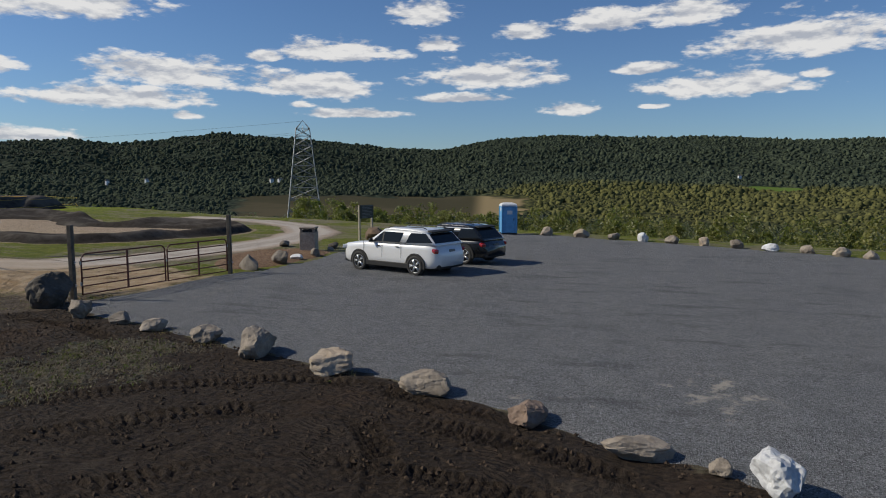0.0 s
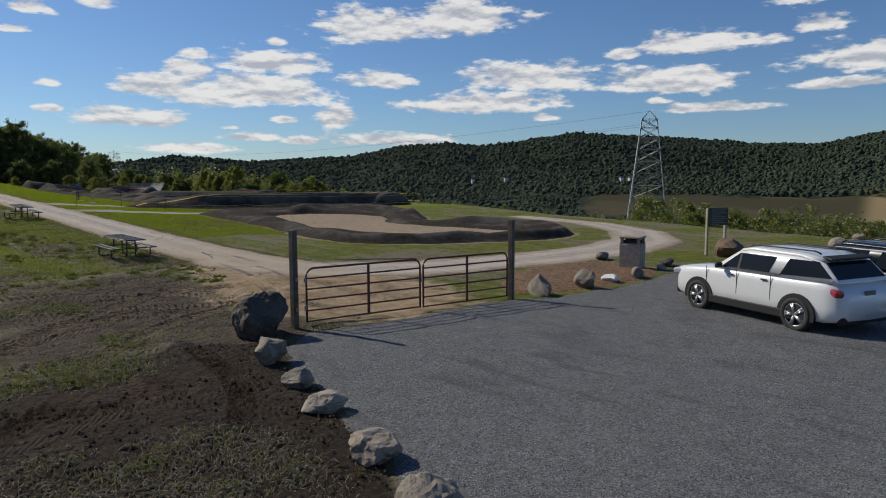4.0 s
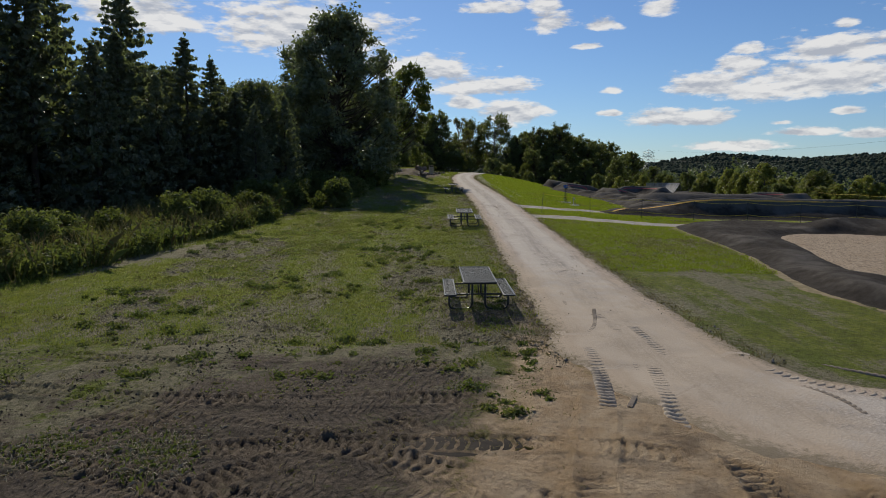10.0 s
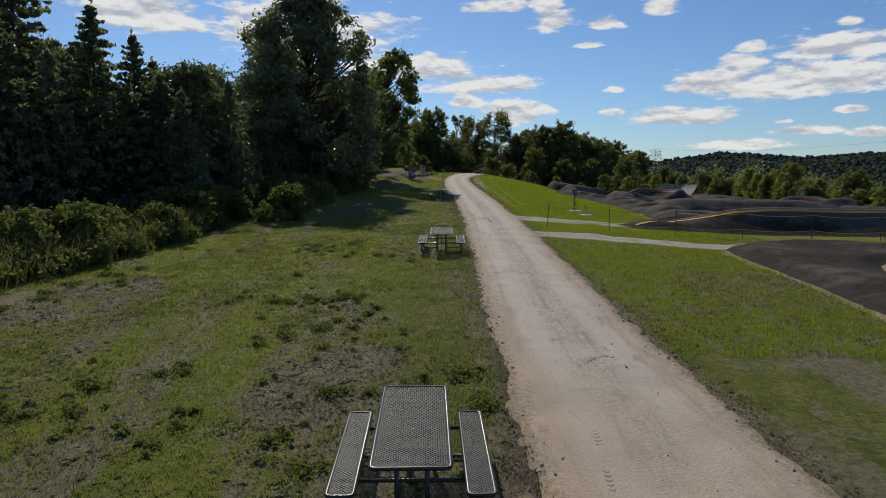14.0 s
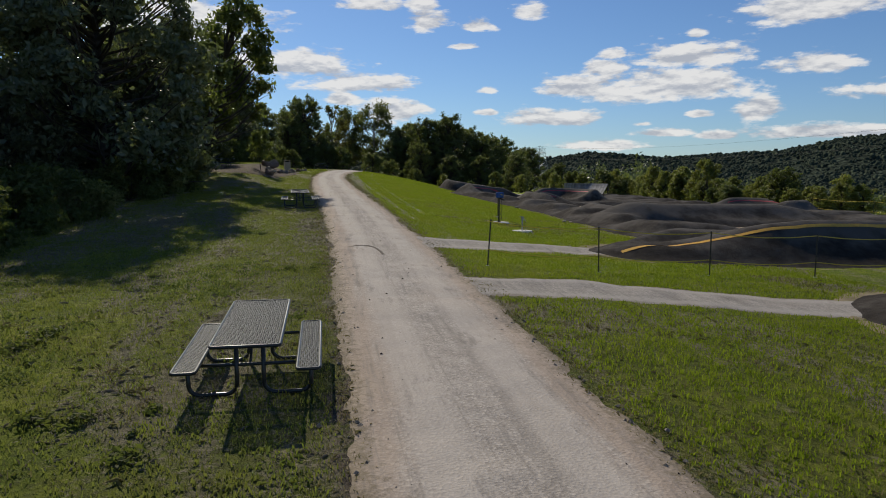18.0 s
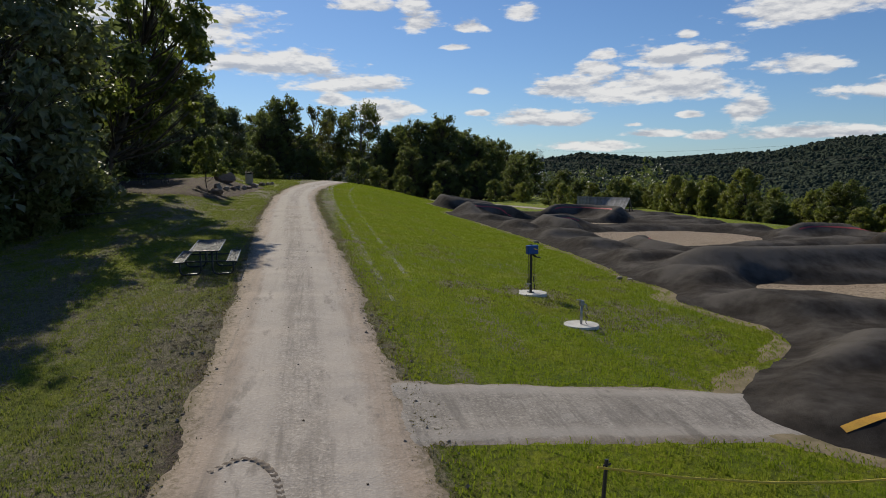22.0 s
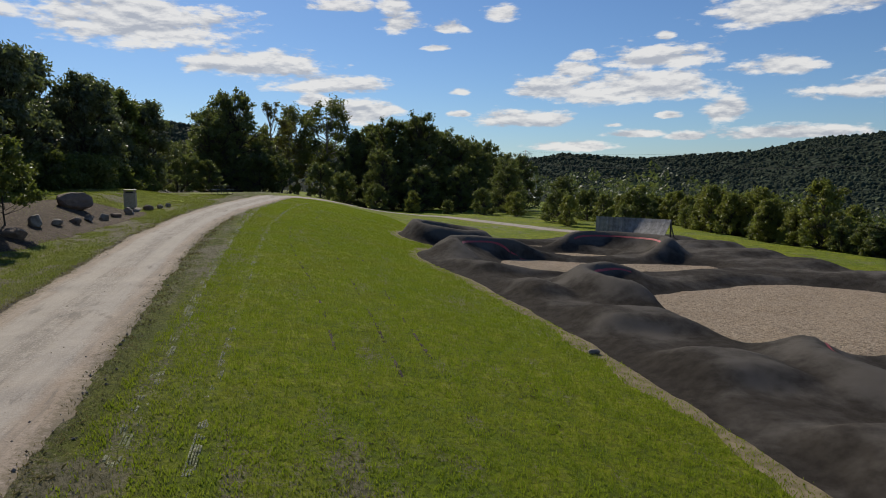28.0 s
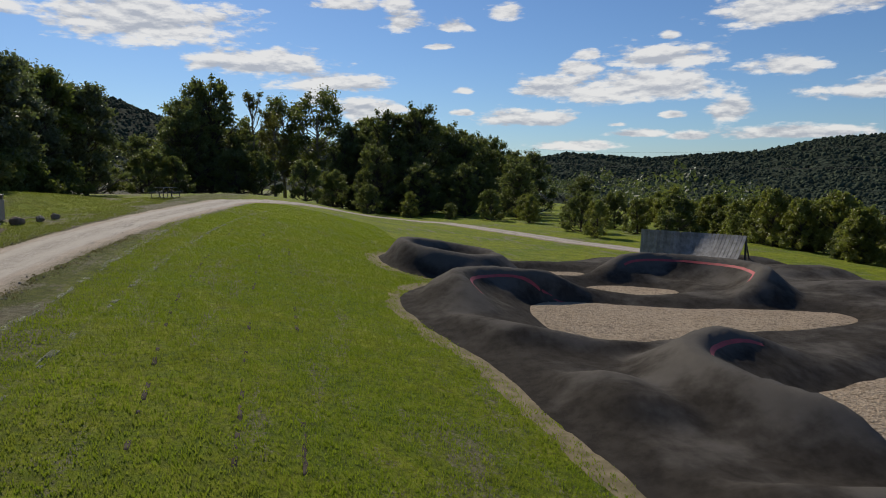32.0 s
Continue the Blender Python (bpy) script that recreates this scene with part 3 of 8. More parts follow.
M_LEAF_GROVE = leaf_mat("grove_leaves", (0.078, 0.094, 0.036), (0.185, 0.198, 0.070), (0.20, 0.175, 0.055), 0.14, 0.5, 0.35, 0.45)
M_LEAF_YELLOW = leaf_mat("yellowing_leaves", (0.090, 0.100, 0.030), (0.160, 0.162, 0.050), (0.19, 0.15, 0.04), 0.2)
M_LEAF_BROWN = leaf_mat("browning_leaves", (0.075, 0.055, 0.022), (0.13, 0.10, 0.035), (0.17, 0.09, 0.03), 0.2)
M_NEEDLE = leaf_mat("cedar_needles", (0.115, 0.130, 0.092), (0.205, 0.214, 0.140), (0.12, 0.11, 0.06), 0.05, 0.45)
M_WEED = leaf_mat("weeds", (0.055, 0.076, 0.025), (0.120, 0.142, 0.055), (0.22, 0.18, 0.06), 0.2, 0.42, 0.2)
M_BLADE = leaf_mat("grass_blades", (0.148, 0.210, 0.008), (0.28, 0.338, 0.014), (0.29, 0.26, 0.05), 0.16, 0.55, 0.12)
M_DULLBLADE = leaf_mat("worn_grass_blades", (0.140, 0.164, 0.026), (0.255, 0.262, 0.060), (0.19, 0.15, 0.06), 0.2, 0.45, 0.12)
M_DRYBLADE = leaf_mat("dry_grass_blades", (0.15, 0.13, 0.05), (0.28, 0.23, 0.11), (0.11, 0.13, 0.03), 0.15, 0.35, 0.15, 0.1)
M_LEAF_GOLD = leaf_mat("sunlit_yellow_leaves", (0.15, 0.160, 0.035), (0.28, 0.270, 0.065), (0.32, 0.26, 0.06), 0.2, 0.5)
M_STRAW = leaf_mat("straw", (0.21, 0.178, 0.125), (0.38, 0.33, 0.24), (0.13, 0.115, 0.05), 0.1, 0.25, 0.15, 0.0)
M_TREADSOIL = plain("pressed_brown_soil", (0.092, 0.073, 0.054), (0.052, 0.040, 0.030), 2.5, 0.95, bump=0.5, dist=0.02, fine=30, spec=0.15)
M_TREADSAND = plain("pressed_tan_soil", (0.38, 0.325, 0.262), (0.27, 0.225, 0.178), 2.5, 0.95, bump=0.5, dist=0.02, fine=30, spec=0.15)
M_DAMP = plain("damp_dark_soil", (0.024, 0.019, 0.016), (0.045, 0.036, 0.028), 3.0, 0.95, bump=0.6, dist=0.02, fine=25, spec=0.2)
M_VERGE = plain("dry_pale_soil", (0.27, 0.215, 0.135), (0.17, 0.14, 0.075), 3.0, 0.95, bump=0.6, dist=0.02, fine=25, spec=0.15)
M_PEBBLE = plain("crushed_stone_chips", (0.24, 0.25, 0.27), (0.15, 0.155, 0.17), 4.0, 0.85, bump=0.3, dist=0.005)
M_LOOSECHIP = plain("loose_wood_chip", (0.50, 0.40, 0.30), (0.36, 0.27, 0.19), 30.0, 0.9, bump=0.2, dist=0.004)
M_SCUFF = plain("scuffed_road_soil", (0.25, 0.21, 0.17), (0.17, 0.14, 0.115), 3.0, 0.95, bump=0.5, dist=0.02, fine=25, spec=0.1)
M_PALEPOST = plain("pale_treated_post", (0.46, 0.42, 0.33), (0.34, 0.30, 0.23), 5.0, 0.8, bump=0.2, dist=0.005)
M_CLOD = plain("soil_clods", (0.085, 0.060, 0.042), (0.040, 0.029, 0.021), 4.0, 0.95, bump=0.5, dist=0.01, spec=0.1)

# ---- mesh helpers ----
def part(name, bm, material, parent=None, label="", smooth=False):
    """Links a bmesh as one mesh object, under a thing or a part."""
    me = bpy.data.meshes.new(name)
    bm.to_mesh(me)
    bm.free()
    me.materials.append(material)
    if smooth:
        me.polygons.foreach_set("use_smooth", [True] * len(me.polygons))
    ob = new(name, me)
    if parent is not None:
        ob.parent = parent
    if label:
        ob["label"] = label
    return ob


def thing(name, label, category, at=(0, 0, 0), turn=0.0, group="", kind=""):
    ob = new(name)
    ob.empty_display_size = 0.2
    ob.matrix_basis = Matrix.Translation(at) @ Matrix.Rotation(turn, 4, "Z")
    return tagged(ob, label, category, group, kind)


def array_mesh(name, verts, faces, material, smooth=True, values=None):
    """A mesh from numpy arrays (n, 3) and (m, k); values: point attributes by name."""
    me = bpy.data.meshes.new(name)
    m, k = faces.shape
    me.vertices.add(len(verts))
    me.vertices.foreach_set("co", np.ascontiguousarray(verts, dtype=np.float32).ravel())
    me.loops.add(m * k)
    me.loops.foreach_set("vertex_index", np.ascontiguousarray(faces, dtype=np.int32).ravel())
    me.polygons.add(m)
    me.polygons.foreach_set("loop_start", np.arange(0, m * k, k, dtype=np.int32))
    me.update(calc_edges=True)
    me.polygons.foreach_set("use_smooth", np.full(m, smooth))
    for key, v in (values or {}).items():
        a = me.attributes.new(key, "FLOAT", "POINT")
        a.data.foreach_set("value", np.ascontiguousarray(v, dtype=np.float32))
    me.materials.append(material)
    return me


def box(bm, c, s, turn=None, bevel=0.0):
    m = Matrix.Translation(c) @ (turn or Matrix.Identity(4)) @ Matrix.Diagonal((*s, 1))
    r = bmesh.ops.create_cube(bm, size=1.0, matrix=m)
    if bevel:
        edges = list({e for v in r["verts"] for e in v.link_edges})
        bmesh.ops.bevel(bm, geom=edges, offset=bevel, segments=2, affect="EDGES", profile=0.5)
    return bm


def tube(bm, pts, r, n=8, closed=False, r_end=None):
    """A round bar along points."""
    pts = [Vector(p) for p in pts]
    rings = []
    for i, p in enumerate(pts):
        a, b = pts[max(i - 1, 0)], pts[min(i + 1, len(pts) - 1)]
        if closed:
            a, b = pts[i - 1], pts[(i + 1) % len(pts)]
        d = (b - a).normalized()
        side = d.cross(Vector((0, 0, 1)) if abs(d.z) < 0.9 else Vector((1, 0, 0))).normalized()
        up = side.cross(d)
        k = i / max(len(pts) - 1, 1)
        rr = r if r_end is None else r + (r_end - r) * k
        rings.append([bm.verts.new(p + rr * (math.cos(2 * math.pi * j / n) * side + math.sin(2 * math.pi * j / n) * up)) for j in range(n)])
    loops = list(zip(rings, rings[1:])) + ([(rings[-1], rings[0])] if closed else [])
    for q, w in loops:
        for j in range(n):
            bm.faces.new((q[j], q[(j + 1) % n], w[(j + 1) % n], w[j]))
    if not closed:
        bm.faces.new(rings[0][::-1])
        bm.faces.new(rings[-1])
    return bm


def disc(bm, c, r, h, n=24, r_top=None):
    """An upright round slab."""
    r_top = r if r_top is None else r_top
    lo = [bm.verts.new((c[0] + r * math.cos(2 * math.pi * j / n), c[1] + r * math.sin(2 * math.pi * j / n), c[2])) for j in range(n)]
    hi = [bm.verts.new((c[0] + r_top * math.cos(2 * math.pi * j / n), c[1] + r_top * math.sin(2 * math.pi * j / n), c[2] + h)) for j in range(n)]
    for j in range(n):
        bm.faces.new((lo[j], lo[(j + 1) % n], hi[(j + 1) % n], hi[j]))
    bm.faces.new(lo[::-1])
    bm.faces.new(hi)
    return bm


# ---- the lie of the land ----
def hash2(ix, iy, seed):
    v = np.sin(ix * 127.1 + iy * 311.7 + seed * 74.7) * 43758.5453
    return v - np.floor(v)


def vnoise(x, y, seed=0):
    """Smooth value noise, -1 to 1, on arrays."""
    ix, iy = np.floor(x), np.floor(y)
    fx, fy = x - ix, y - iy
    fx, fy = fx * fx * (3 - 2 * fx), fy * fy * (3 - 2 * fy)
    a, b = hash2(ix, iy, seed), hash2(ix + 1, iy, seed)
    c, d = hash2(ix, iy + 1, seed), hash2(ix + 1, iy + 1, seed)
    return 2 * ((a + (b - a) * fx) * (1 - fy) + (c + (d - c) * fx) * fy) - 1


def sstep(v, lo, hi):
    k = np.clip((v - lo) / (hi - lo), 0, 1)
    return k * k * (3 - 2 * k)


EDGE_Y, EDGE_X = (-80, -40, -22, -5, 6, 18, 30, 45, 60, 110, 140, 180, 250), (-10, 14, 26, 34, 39, 42, 43, 47, 46, 45, 50, 64, 80)


def rise(x, y):
    """Height of the bare ground, without its small bumps."""
    x, y = np.asarray(x, float), np.asarray(y, float)
    prof = np.interp(y, (-60, 6, 20, 36, 48, 60, 80, 104, 122, 150, 220), (0, 0, 0.42, 1.12, 1.62, 2.2, 3.05, 4.15, 4.55, 4.2, 1.5))
    low = np.interp(y, (-60, 8, 28, 45, 75, 110, 150, 220), (0, 0, 0.35, 0.8, 1.0, 1.1, 0.8, -1)) - 0.012 * np.clip(x - 16, 0, 60)
    mid = np.interp(y, (30, 45, 60, 94, 110), (9, 9, 9.5, 13, 15))
    w = (1 + np.exp((4 - mid) / 3.6)) / (1 + np.exp(np.clip((x - mid) / 3.6, -40, 40)))
    g = low + (prof - low) * np.minimum(w, 1)
    g = g + 0.9 * sstep(-x, 0.5, 4.0) * sstep(y, 70, 88) * (1 - sstep(y, 112, 128))
    s = np.clip(x - np.interp(y, EDGE_Y, EDGE_X), 0, None)
    s2 = np.clip(-60 - y, 0, None)
    drop = 0.095 * s + 0.13 * np.maximum(s - 40, 0)
    return g - 38 * (1 - np.exp(-(drop + 0.1 * s2) / 38))


def land(x, y):
    return rise(x, y) + 0.03 * vnoise(np.asarray(x, float) * 0.9, np.asarray(y, float) * 0.9, 3) + 0.012 * vnoise(np.asarray(x, float) * 3.1, np.asarray(y, float) * 3.1, 4)


def floor_z(x, y):
    return float(land(x, y))


def inside(poly, x, y):
    """Signed distance to a polygon's edge, positive inside."""
    best, odd = np.full(np.shape(x), 1e9), np.zeros(np.shape(x), bool)
    for (ax, ay), (bx, by) in zip(poly, poly[1:] + poly[:1]):
        ex, ey = bx - ax, by - ay
        k = np.clip(((x - ax) * ex + (y - ay) * ey) / (ex * ex + ey * ey), 0, 1)
        best = np.minimum(best, np.hypot(x - ax - k * ex, y - ay - k * ey))
        if ay != by:
            odd ^= ((ay > y) != (by > y)) & (x < ax + (y - ay) * ex / ey)
    return np.where(odd, best, -best)


def along(line, x, y):
    """Distance to a line of (x, y, half width), signed side, and the half width there."""
    best, side, half = np.full(np.shape(x), 1e9), np.zeros(np.shape(x)), np.ones(np.shape(x))
    for (ax, ay, aw), (bx, by, bw) in zip(line, line[1:]):
        ex, ey = bx - ax, by - ay
        k = np.clip(((x - ax) * ex + (y - ay) * ey) / (ex * ex + ey * ey), 0, 1)
        d = np.hypot(x - ax - k * ex, y - ay - k * ey)
        near = d < best
        side = np.where(near, np.sign(ex * (y - ay) - ey * (x - ax)), side)
        half = np.where(near, aw + (bw - aw) * k, half)
        best = np.where(near, d, best)
    return best, side, half


def rounded(poly, times=2):
    """Corner-cut polygon."""
    for _ in range(times):
        poly = [q for (ax, ay), (bx, by) in zip(poly, poly[1:] + poly[:1])
                for q in ((0.75 * ax + 0.25 * bx, 0.75 * ay + 0.25 * by), (0.25 * ax + 0.75 * bx, 0.25 * ay + 0.75 * by))]
    return poly


LOT = [(0.4, 3.7), (-0.8, 2.6), (-1.5, 0.5), (-2.6, -2.6), (-3.3, -4.4), (-4.0, -6.6), (-4.6, -8.7), (-5.5, -10.6), (-6.8, -13.2), (-9, -18), (-14, -34),
       (8, -34), (19.5, -22.8), (23.5, -17), (26.5, -12), (29.3, -7.5), (31.4, -2), (31.6, 4), (26, 3.2), (21, 2.4), (15.5, 2.6), (10.8, 2.2), (8.2, 2.5), (6.9, 3.2)]
SOIL = [(-0.9, 3.5), (-1.7, 0.3), (-3.0, -3.6), (-4.8, -9), (-7.2, -14), (-10, -22), (-30, -22), (-30, -3), (-14, -1.0), (-8, 2.5), (-5.6, 3.8), (-4.0, 3.3), (-2.1, 4.5)]
ROAD = [(4.9, 13.0, 1.6), (4.7, 18.0, 1.7), (4.5, 26.0, 1.65), (4.5, 36.0, 1.6), (4.45, 48.0, 1.6), (4.2, 58.0, 1.62), (3.75, 68.0, 1.62), (3.35, 78.0, 1.62), (3.1, 90.0, 1.5),
        (3.5, 98.0, 1.45), (4.8, 108.0, 1.5), (6.9, 122.0, 1.45), (10.0, 133.0, 1.5), (15.0, 144.0, 1.4), (22.0, 150.0, 1.3), (28.0, 146.0, 1.3), (31.0, 134.0, 1.3), (33.5, 122.0, 1.3), (36.0, 115.0, 1.2)]
EASTROAD = [(4.4, 15.0, 1.6), (6.0, 11.5, 1.8), (9.5, 9.6, 1.8), (15.0, 8.8, 1.8), (21.0, 8.8, 1.9), (27.0, 10.5, 2.0), (32.0, 14.0, 1.9), (36.0, 20.0, 1.7), (37.5, 28.0, 1.5)]
PATHS = ([(5.2, 42.6, 1.1), (9.0, 42.4, 1.05), (13.0, 41.0, 0.95), (17.0, 40.2, 0.9)], [(5.2, 49.7, 1.3), (8.5, 49.8, 1.15), (12.2, 49.6, 1.1)])
TRACK1 = rounded([(13.4, 41.5), (13.4, 33), (12.8, 27.5), (12.0, 24), (11.4, 20.5), (12.8, 17.2), (16, 15.2), (20, 14.2), (24.5, 13.8), (28, 16), (29.2, 19.5), (28, 23.5), (25.8, 26),
                  (26.6, 28.8), (29.5, 31.5), (31, 36), (30, 40), (26, 42.8), (20, 43.3)])
CHIP1 = rounded([(18.0, 37), (16.9, 32), (15.5, 27.4), (14.7, 23), (15.9, 20.6), (18.6, 18.4), (22, 17), (24.8, 17.3), (24.6, 19.6), (22.9, 24.5), (22.0, 28.5), (25.2, 31.5),
                 (26.4, 35), (22.9, 38.3)])
TRACK2 = rounded([(11.5, 48.4), (11.7, 50.7), (15.3, 53.3), (16.6, 55.4), (16.0, 58.0), (15.6, 59.4), (16.9, 61.2), (16.3, 63.4), (16.8, 67), (17.0, 77), (16.5, 82), (16.1, 87), (15.3, 89.5), (14.6, 93.0), (16.0, 96.8), (18.4, 98.6), (15.4, 99.4), (15.0, 103.5), (17.5, 106.4), (21.0, 106.0), (25, 107.5), (30, 110), (38, 110), (41, 104), (39.6, 96), (38.5, 88), (40, 80), (41, 70), (43, 60), (44, 50), (41, 47.0),
                  (28, 46.8), (14.5, 46.9)], 2)
CHIPS2 = [rounded(q) for q in (
    [(21.2, 101.6), (22.5, 104.2), (26.5, 104.8), (25.5, 102.6)],
    [(23.6, 98.4), (24.6, 100.2), (27.0, 100.4), (29.0, 98.8), (26.0, 97.3)],
    [(20.2, 95.6), (19.3, 91.8), (19.7, 88.6), (21.6, 89.8), (24.5, 91.0), (29, 91.0), (32.2, 92.2), (32.0, 94.0), (27.5, 94.6), (22.5, 96.2)],
    [(22.6, 84.6), (22.0, 81), (21.9, 75.4), (24.6, 74.4), (29.6, 76.8), (34.4, 80), (35.0, 84.6), (31, 87.4), (26.5, 85.6)],
    [(24.4, 71.6), (25.4, 67.6), (31, 67.0), (36, 70), (35, 75), (30.5, 73.6)],
    [(20.6, 63.0), (20.2, 58.4), (24, 55.5), (33, 56), (35, 61), (29, 62.5), (23.5, 62.4)])]
MULCH = rounded([(7.4, 3.9), (9.2, 2.9), (12.5, 2.5), (15.5, 3.2), (16.5, 5.0), (15.2, 7.0), (12.0, 7.2), (9.5, 5.9)])
REST = rounded([(-1.6, 84), (-0.9, 90), (-0.2, 96), (0.5, 102.0), (-1.4, 102.6), (-5, 100), (-9, 96.5), (-11, 90), (-6, 82.5)])


def sheet(name, dist, x0, x1, y0, y1, step, material, lift=0.03, top=None, extra=None, reach=0.45, label="", category="", kind="structure"):
    """A skin over the ground wherever dist(x, y) is positive; its rim dips under the soil."""
    xs, ys = np.arange(x0, x1 + step, step), np.arange(y0, y1 + step, step)
    X, Y = np.meshgrid(xs, ys)
    d = dist(X, Y)
    ragged = d + 0.10 * vnoise(X * 0.7, Y * 0.7, 11) + 0.05 * vnoise(X * 1.7, Y * 1.7, 12) + 0.05 * vnoise(X * 5.9, Y * 5.9, 13)
    Z = land(X, Y) + np.clip(ragged * 0.16, -0.07, lift)
    if top is not None:
        Z = Z + top(X, Y, d)
    keep = d > -reach
    cell = keep[:-1, :-1] & keep[1:, :-1] & keep[:-1, 1:] & keep[1:, 1:]
    n = len(xs)
    j, i = np.nonzero(cell)
    a = j * n + i
    faces = np.stack((a, a + 1, a + n + 1, a + n), 1)
    used, back = np.unique(faces, return_inverse=True)
    verts = np.stack((X.ravel(), Y.ravel(), Z.ravel()), 1)[used]
    values = {k: f(verts[:, 0], verts[:, 1], d.ravel()[used]) for k, f in (extra or {}).items()}
    ob = new(name, array_mesh(name, verts, back.reshape(-1, 4), material, True, values))
    return tagged(ob, label, category, kind=kind)


# berms: centre, radius, from angle, to angle (degrees, from +x), height
BERMS1 = ((23.5, 19.0, 4.6, -120, 80, 0.32), (25.6, 36.0, 4.6, -60, 150, 0.40), (16.4, 19.8, 3.9, 150, 300, 0.22))
BERMS2 = ((18.6, 102.2, 2.1, 0, 359, 0.85), (20.5, 93.1, 3.5, 48, 205, 0.88), (23.7, 83.7, 3.4, 80, 240, 0.86), (25.0, 72.0, 3.5, 90, 235, 0.5),
          (28.6, 98.9, 3.4, -70, 130, 1.05), (36.6, 76.5, 3.4, -110, 110, 0.9), (37.6, 53.0, 4.2, -100, 90, 1.0))


def arcs(berms, x, y):
    h = np.zeros(np.shape(x))
    for cx, cy, r, a0, a1, top in berms:
        dx, dy = x - cx, y - cy
        rad, ang = np.hypot(dx, dy), np.degrees(np.arctan2(dy, dx))
        mid, half = (a0 + a1) / 2, (a1 - a0) / 2
        off = np.abs((ang - mid + 180) % 360 - 180)
        window = 1 - sstep(off, half - 30, half + 26) * (half < 170)
        e = rad - r
        out = np.clip(1 - np.maximum(e - 0.3, 0) / 1.35, 0, 1)
        bowl = np.clip(1 - np.maximum(-e - 0.10, 0) / min(1.9, r - 0.2), 0, 1)
        shape = np.where(e > 0, out ** 1.2, bowl ** 2.2)
        h = np.maximum(h, top * shape * window)
    return h


def track1_top(x, y, d):
    deck = sstep(d, 0.0, 0.9)
    roll = 0.16 * (0.5 + 0.5 * np.sin(2 * np.pi * (x * 0.35 + y) / 5.2)) * sstep(d, 0.2, 1.3)
    return 0.20 * deck + roll + arcs(BERMS1, x, y) * sstep(d, -0.1, 0.9)


def track2_top(x, y, d):
    deck = sstep(d, 0.0, 1.1)
    wave = sstep(np.sin(2 * np.pi * (y - 61.2 + 0.16 * (x - 18)) / 5.3), -0.85, 0.75)
    west = 1 - sstep(x, 20.5, 23.5)
    east = sstep(x, 34, 36.5)
    cross = (0.5 + 0.5 * np.sin(2 * np.pi * x / 5.6)) * (1 - west) * (1 - east)
    roll = (0.42 * wave ** 1.6 * west + 0.36 * wave * east + 0.16 * cross) * sstep(d, 0.3, 1.7)
    calm = np.ones(np.shape(x))
    for cx, cy, r, a0, a1, top in BERMS2[:5]:
        calm = np.minimum(calm, 0.12 + 0.88 * sstep(np.hypot(x - cx, y - cy), r + 0.4, r + 2.2))
    roll = roll * calm
    wall = 1.1 * np.exp(-((y - 49.0 - 0.02 * (x - 13)) / np.where(y < 49, 1.0, 1.3)) ** 2) * sstep(x, 12.5, 20) * (1 - sstep(x, 40, 44))
    wall = np.maximum(wall, 0.95 * np.exp(-((y - 64.8 - 0.10 * (x - 20)) / 1.35) ** 2) * sstep(x, 17.2, 20.5) * (1 - sstep(x, 30, 37)))
    return 0.28 * deck + np.maximum(np.maximum(roll, wall * sstep(d, -0.1, 0.8)), arcs(BERMS2, x, y) * sstep(d, -0.1, 0.9))


def road_dist(x, y):
    d, _, half = along(ROAD, x, y)
    e, _, h2 = along(EASTROAD, x, y)
    return np.maximum(half - d, h2 - e)


def road_across(x, y, d):
    r, side, half = along(ROAD, x, y)
    e, side2, h2 = along(EASTROAD, x, y)
    return np.where(half - r > h2 - e, side * r / half, side2 * e / h2)


def path_dist(line):
    def f(x, y):
        d, _, half = along(line, x, y)
        return half - d
    return f


def track2_dist(x, y):
    d = inside(TRACK2, x, y)
    for q in CHIPS2:
        d = np.minimum(d, -inside(q, x, y))
    return d


def track1_dist(x, y):
    return np.minimum(inside(TRACK1, x, y), -inside(CHIP1, x, y))


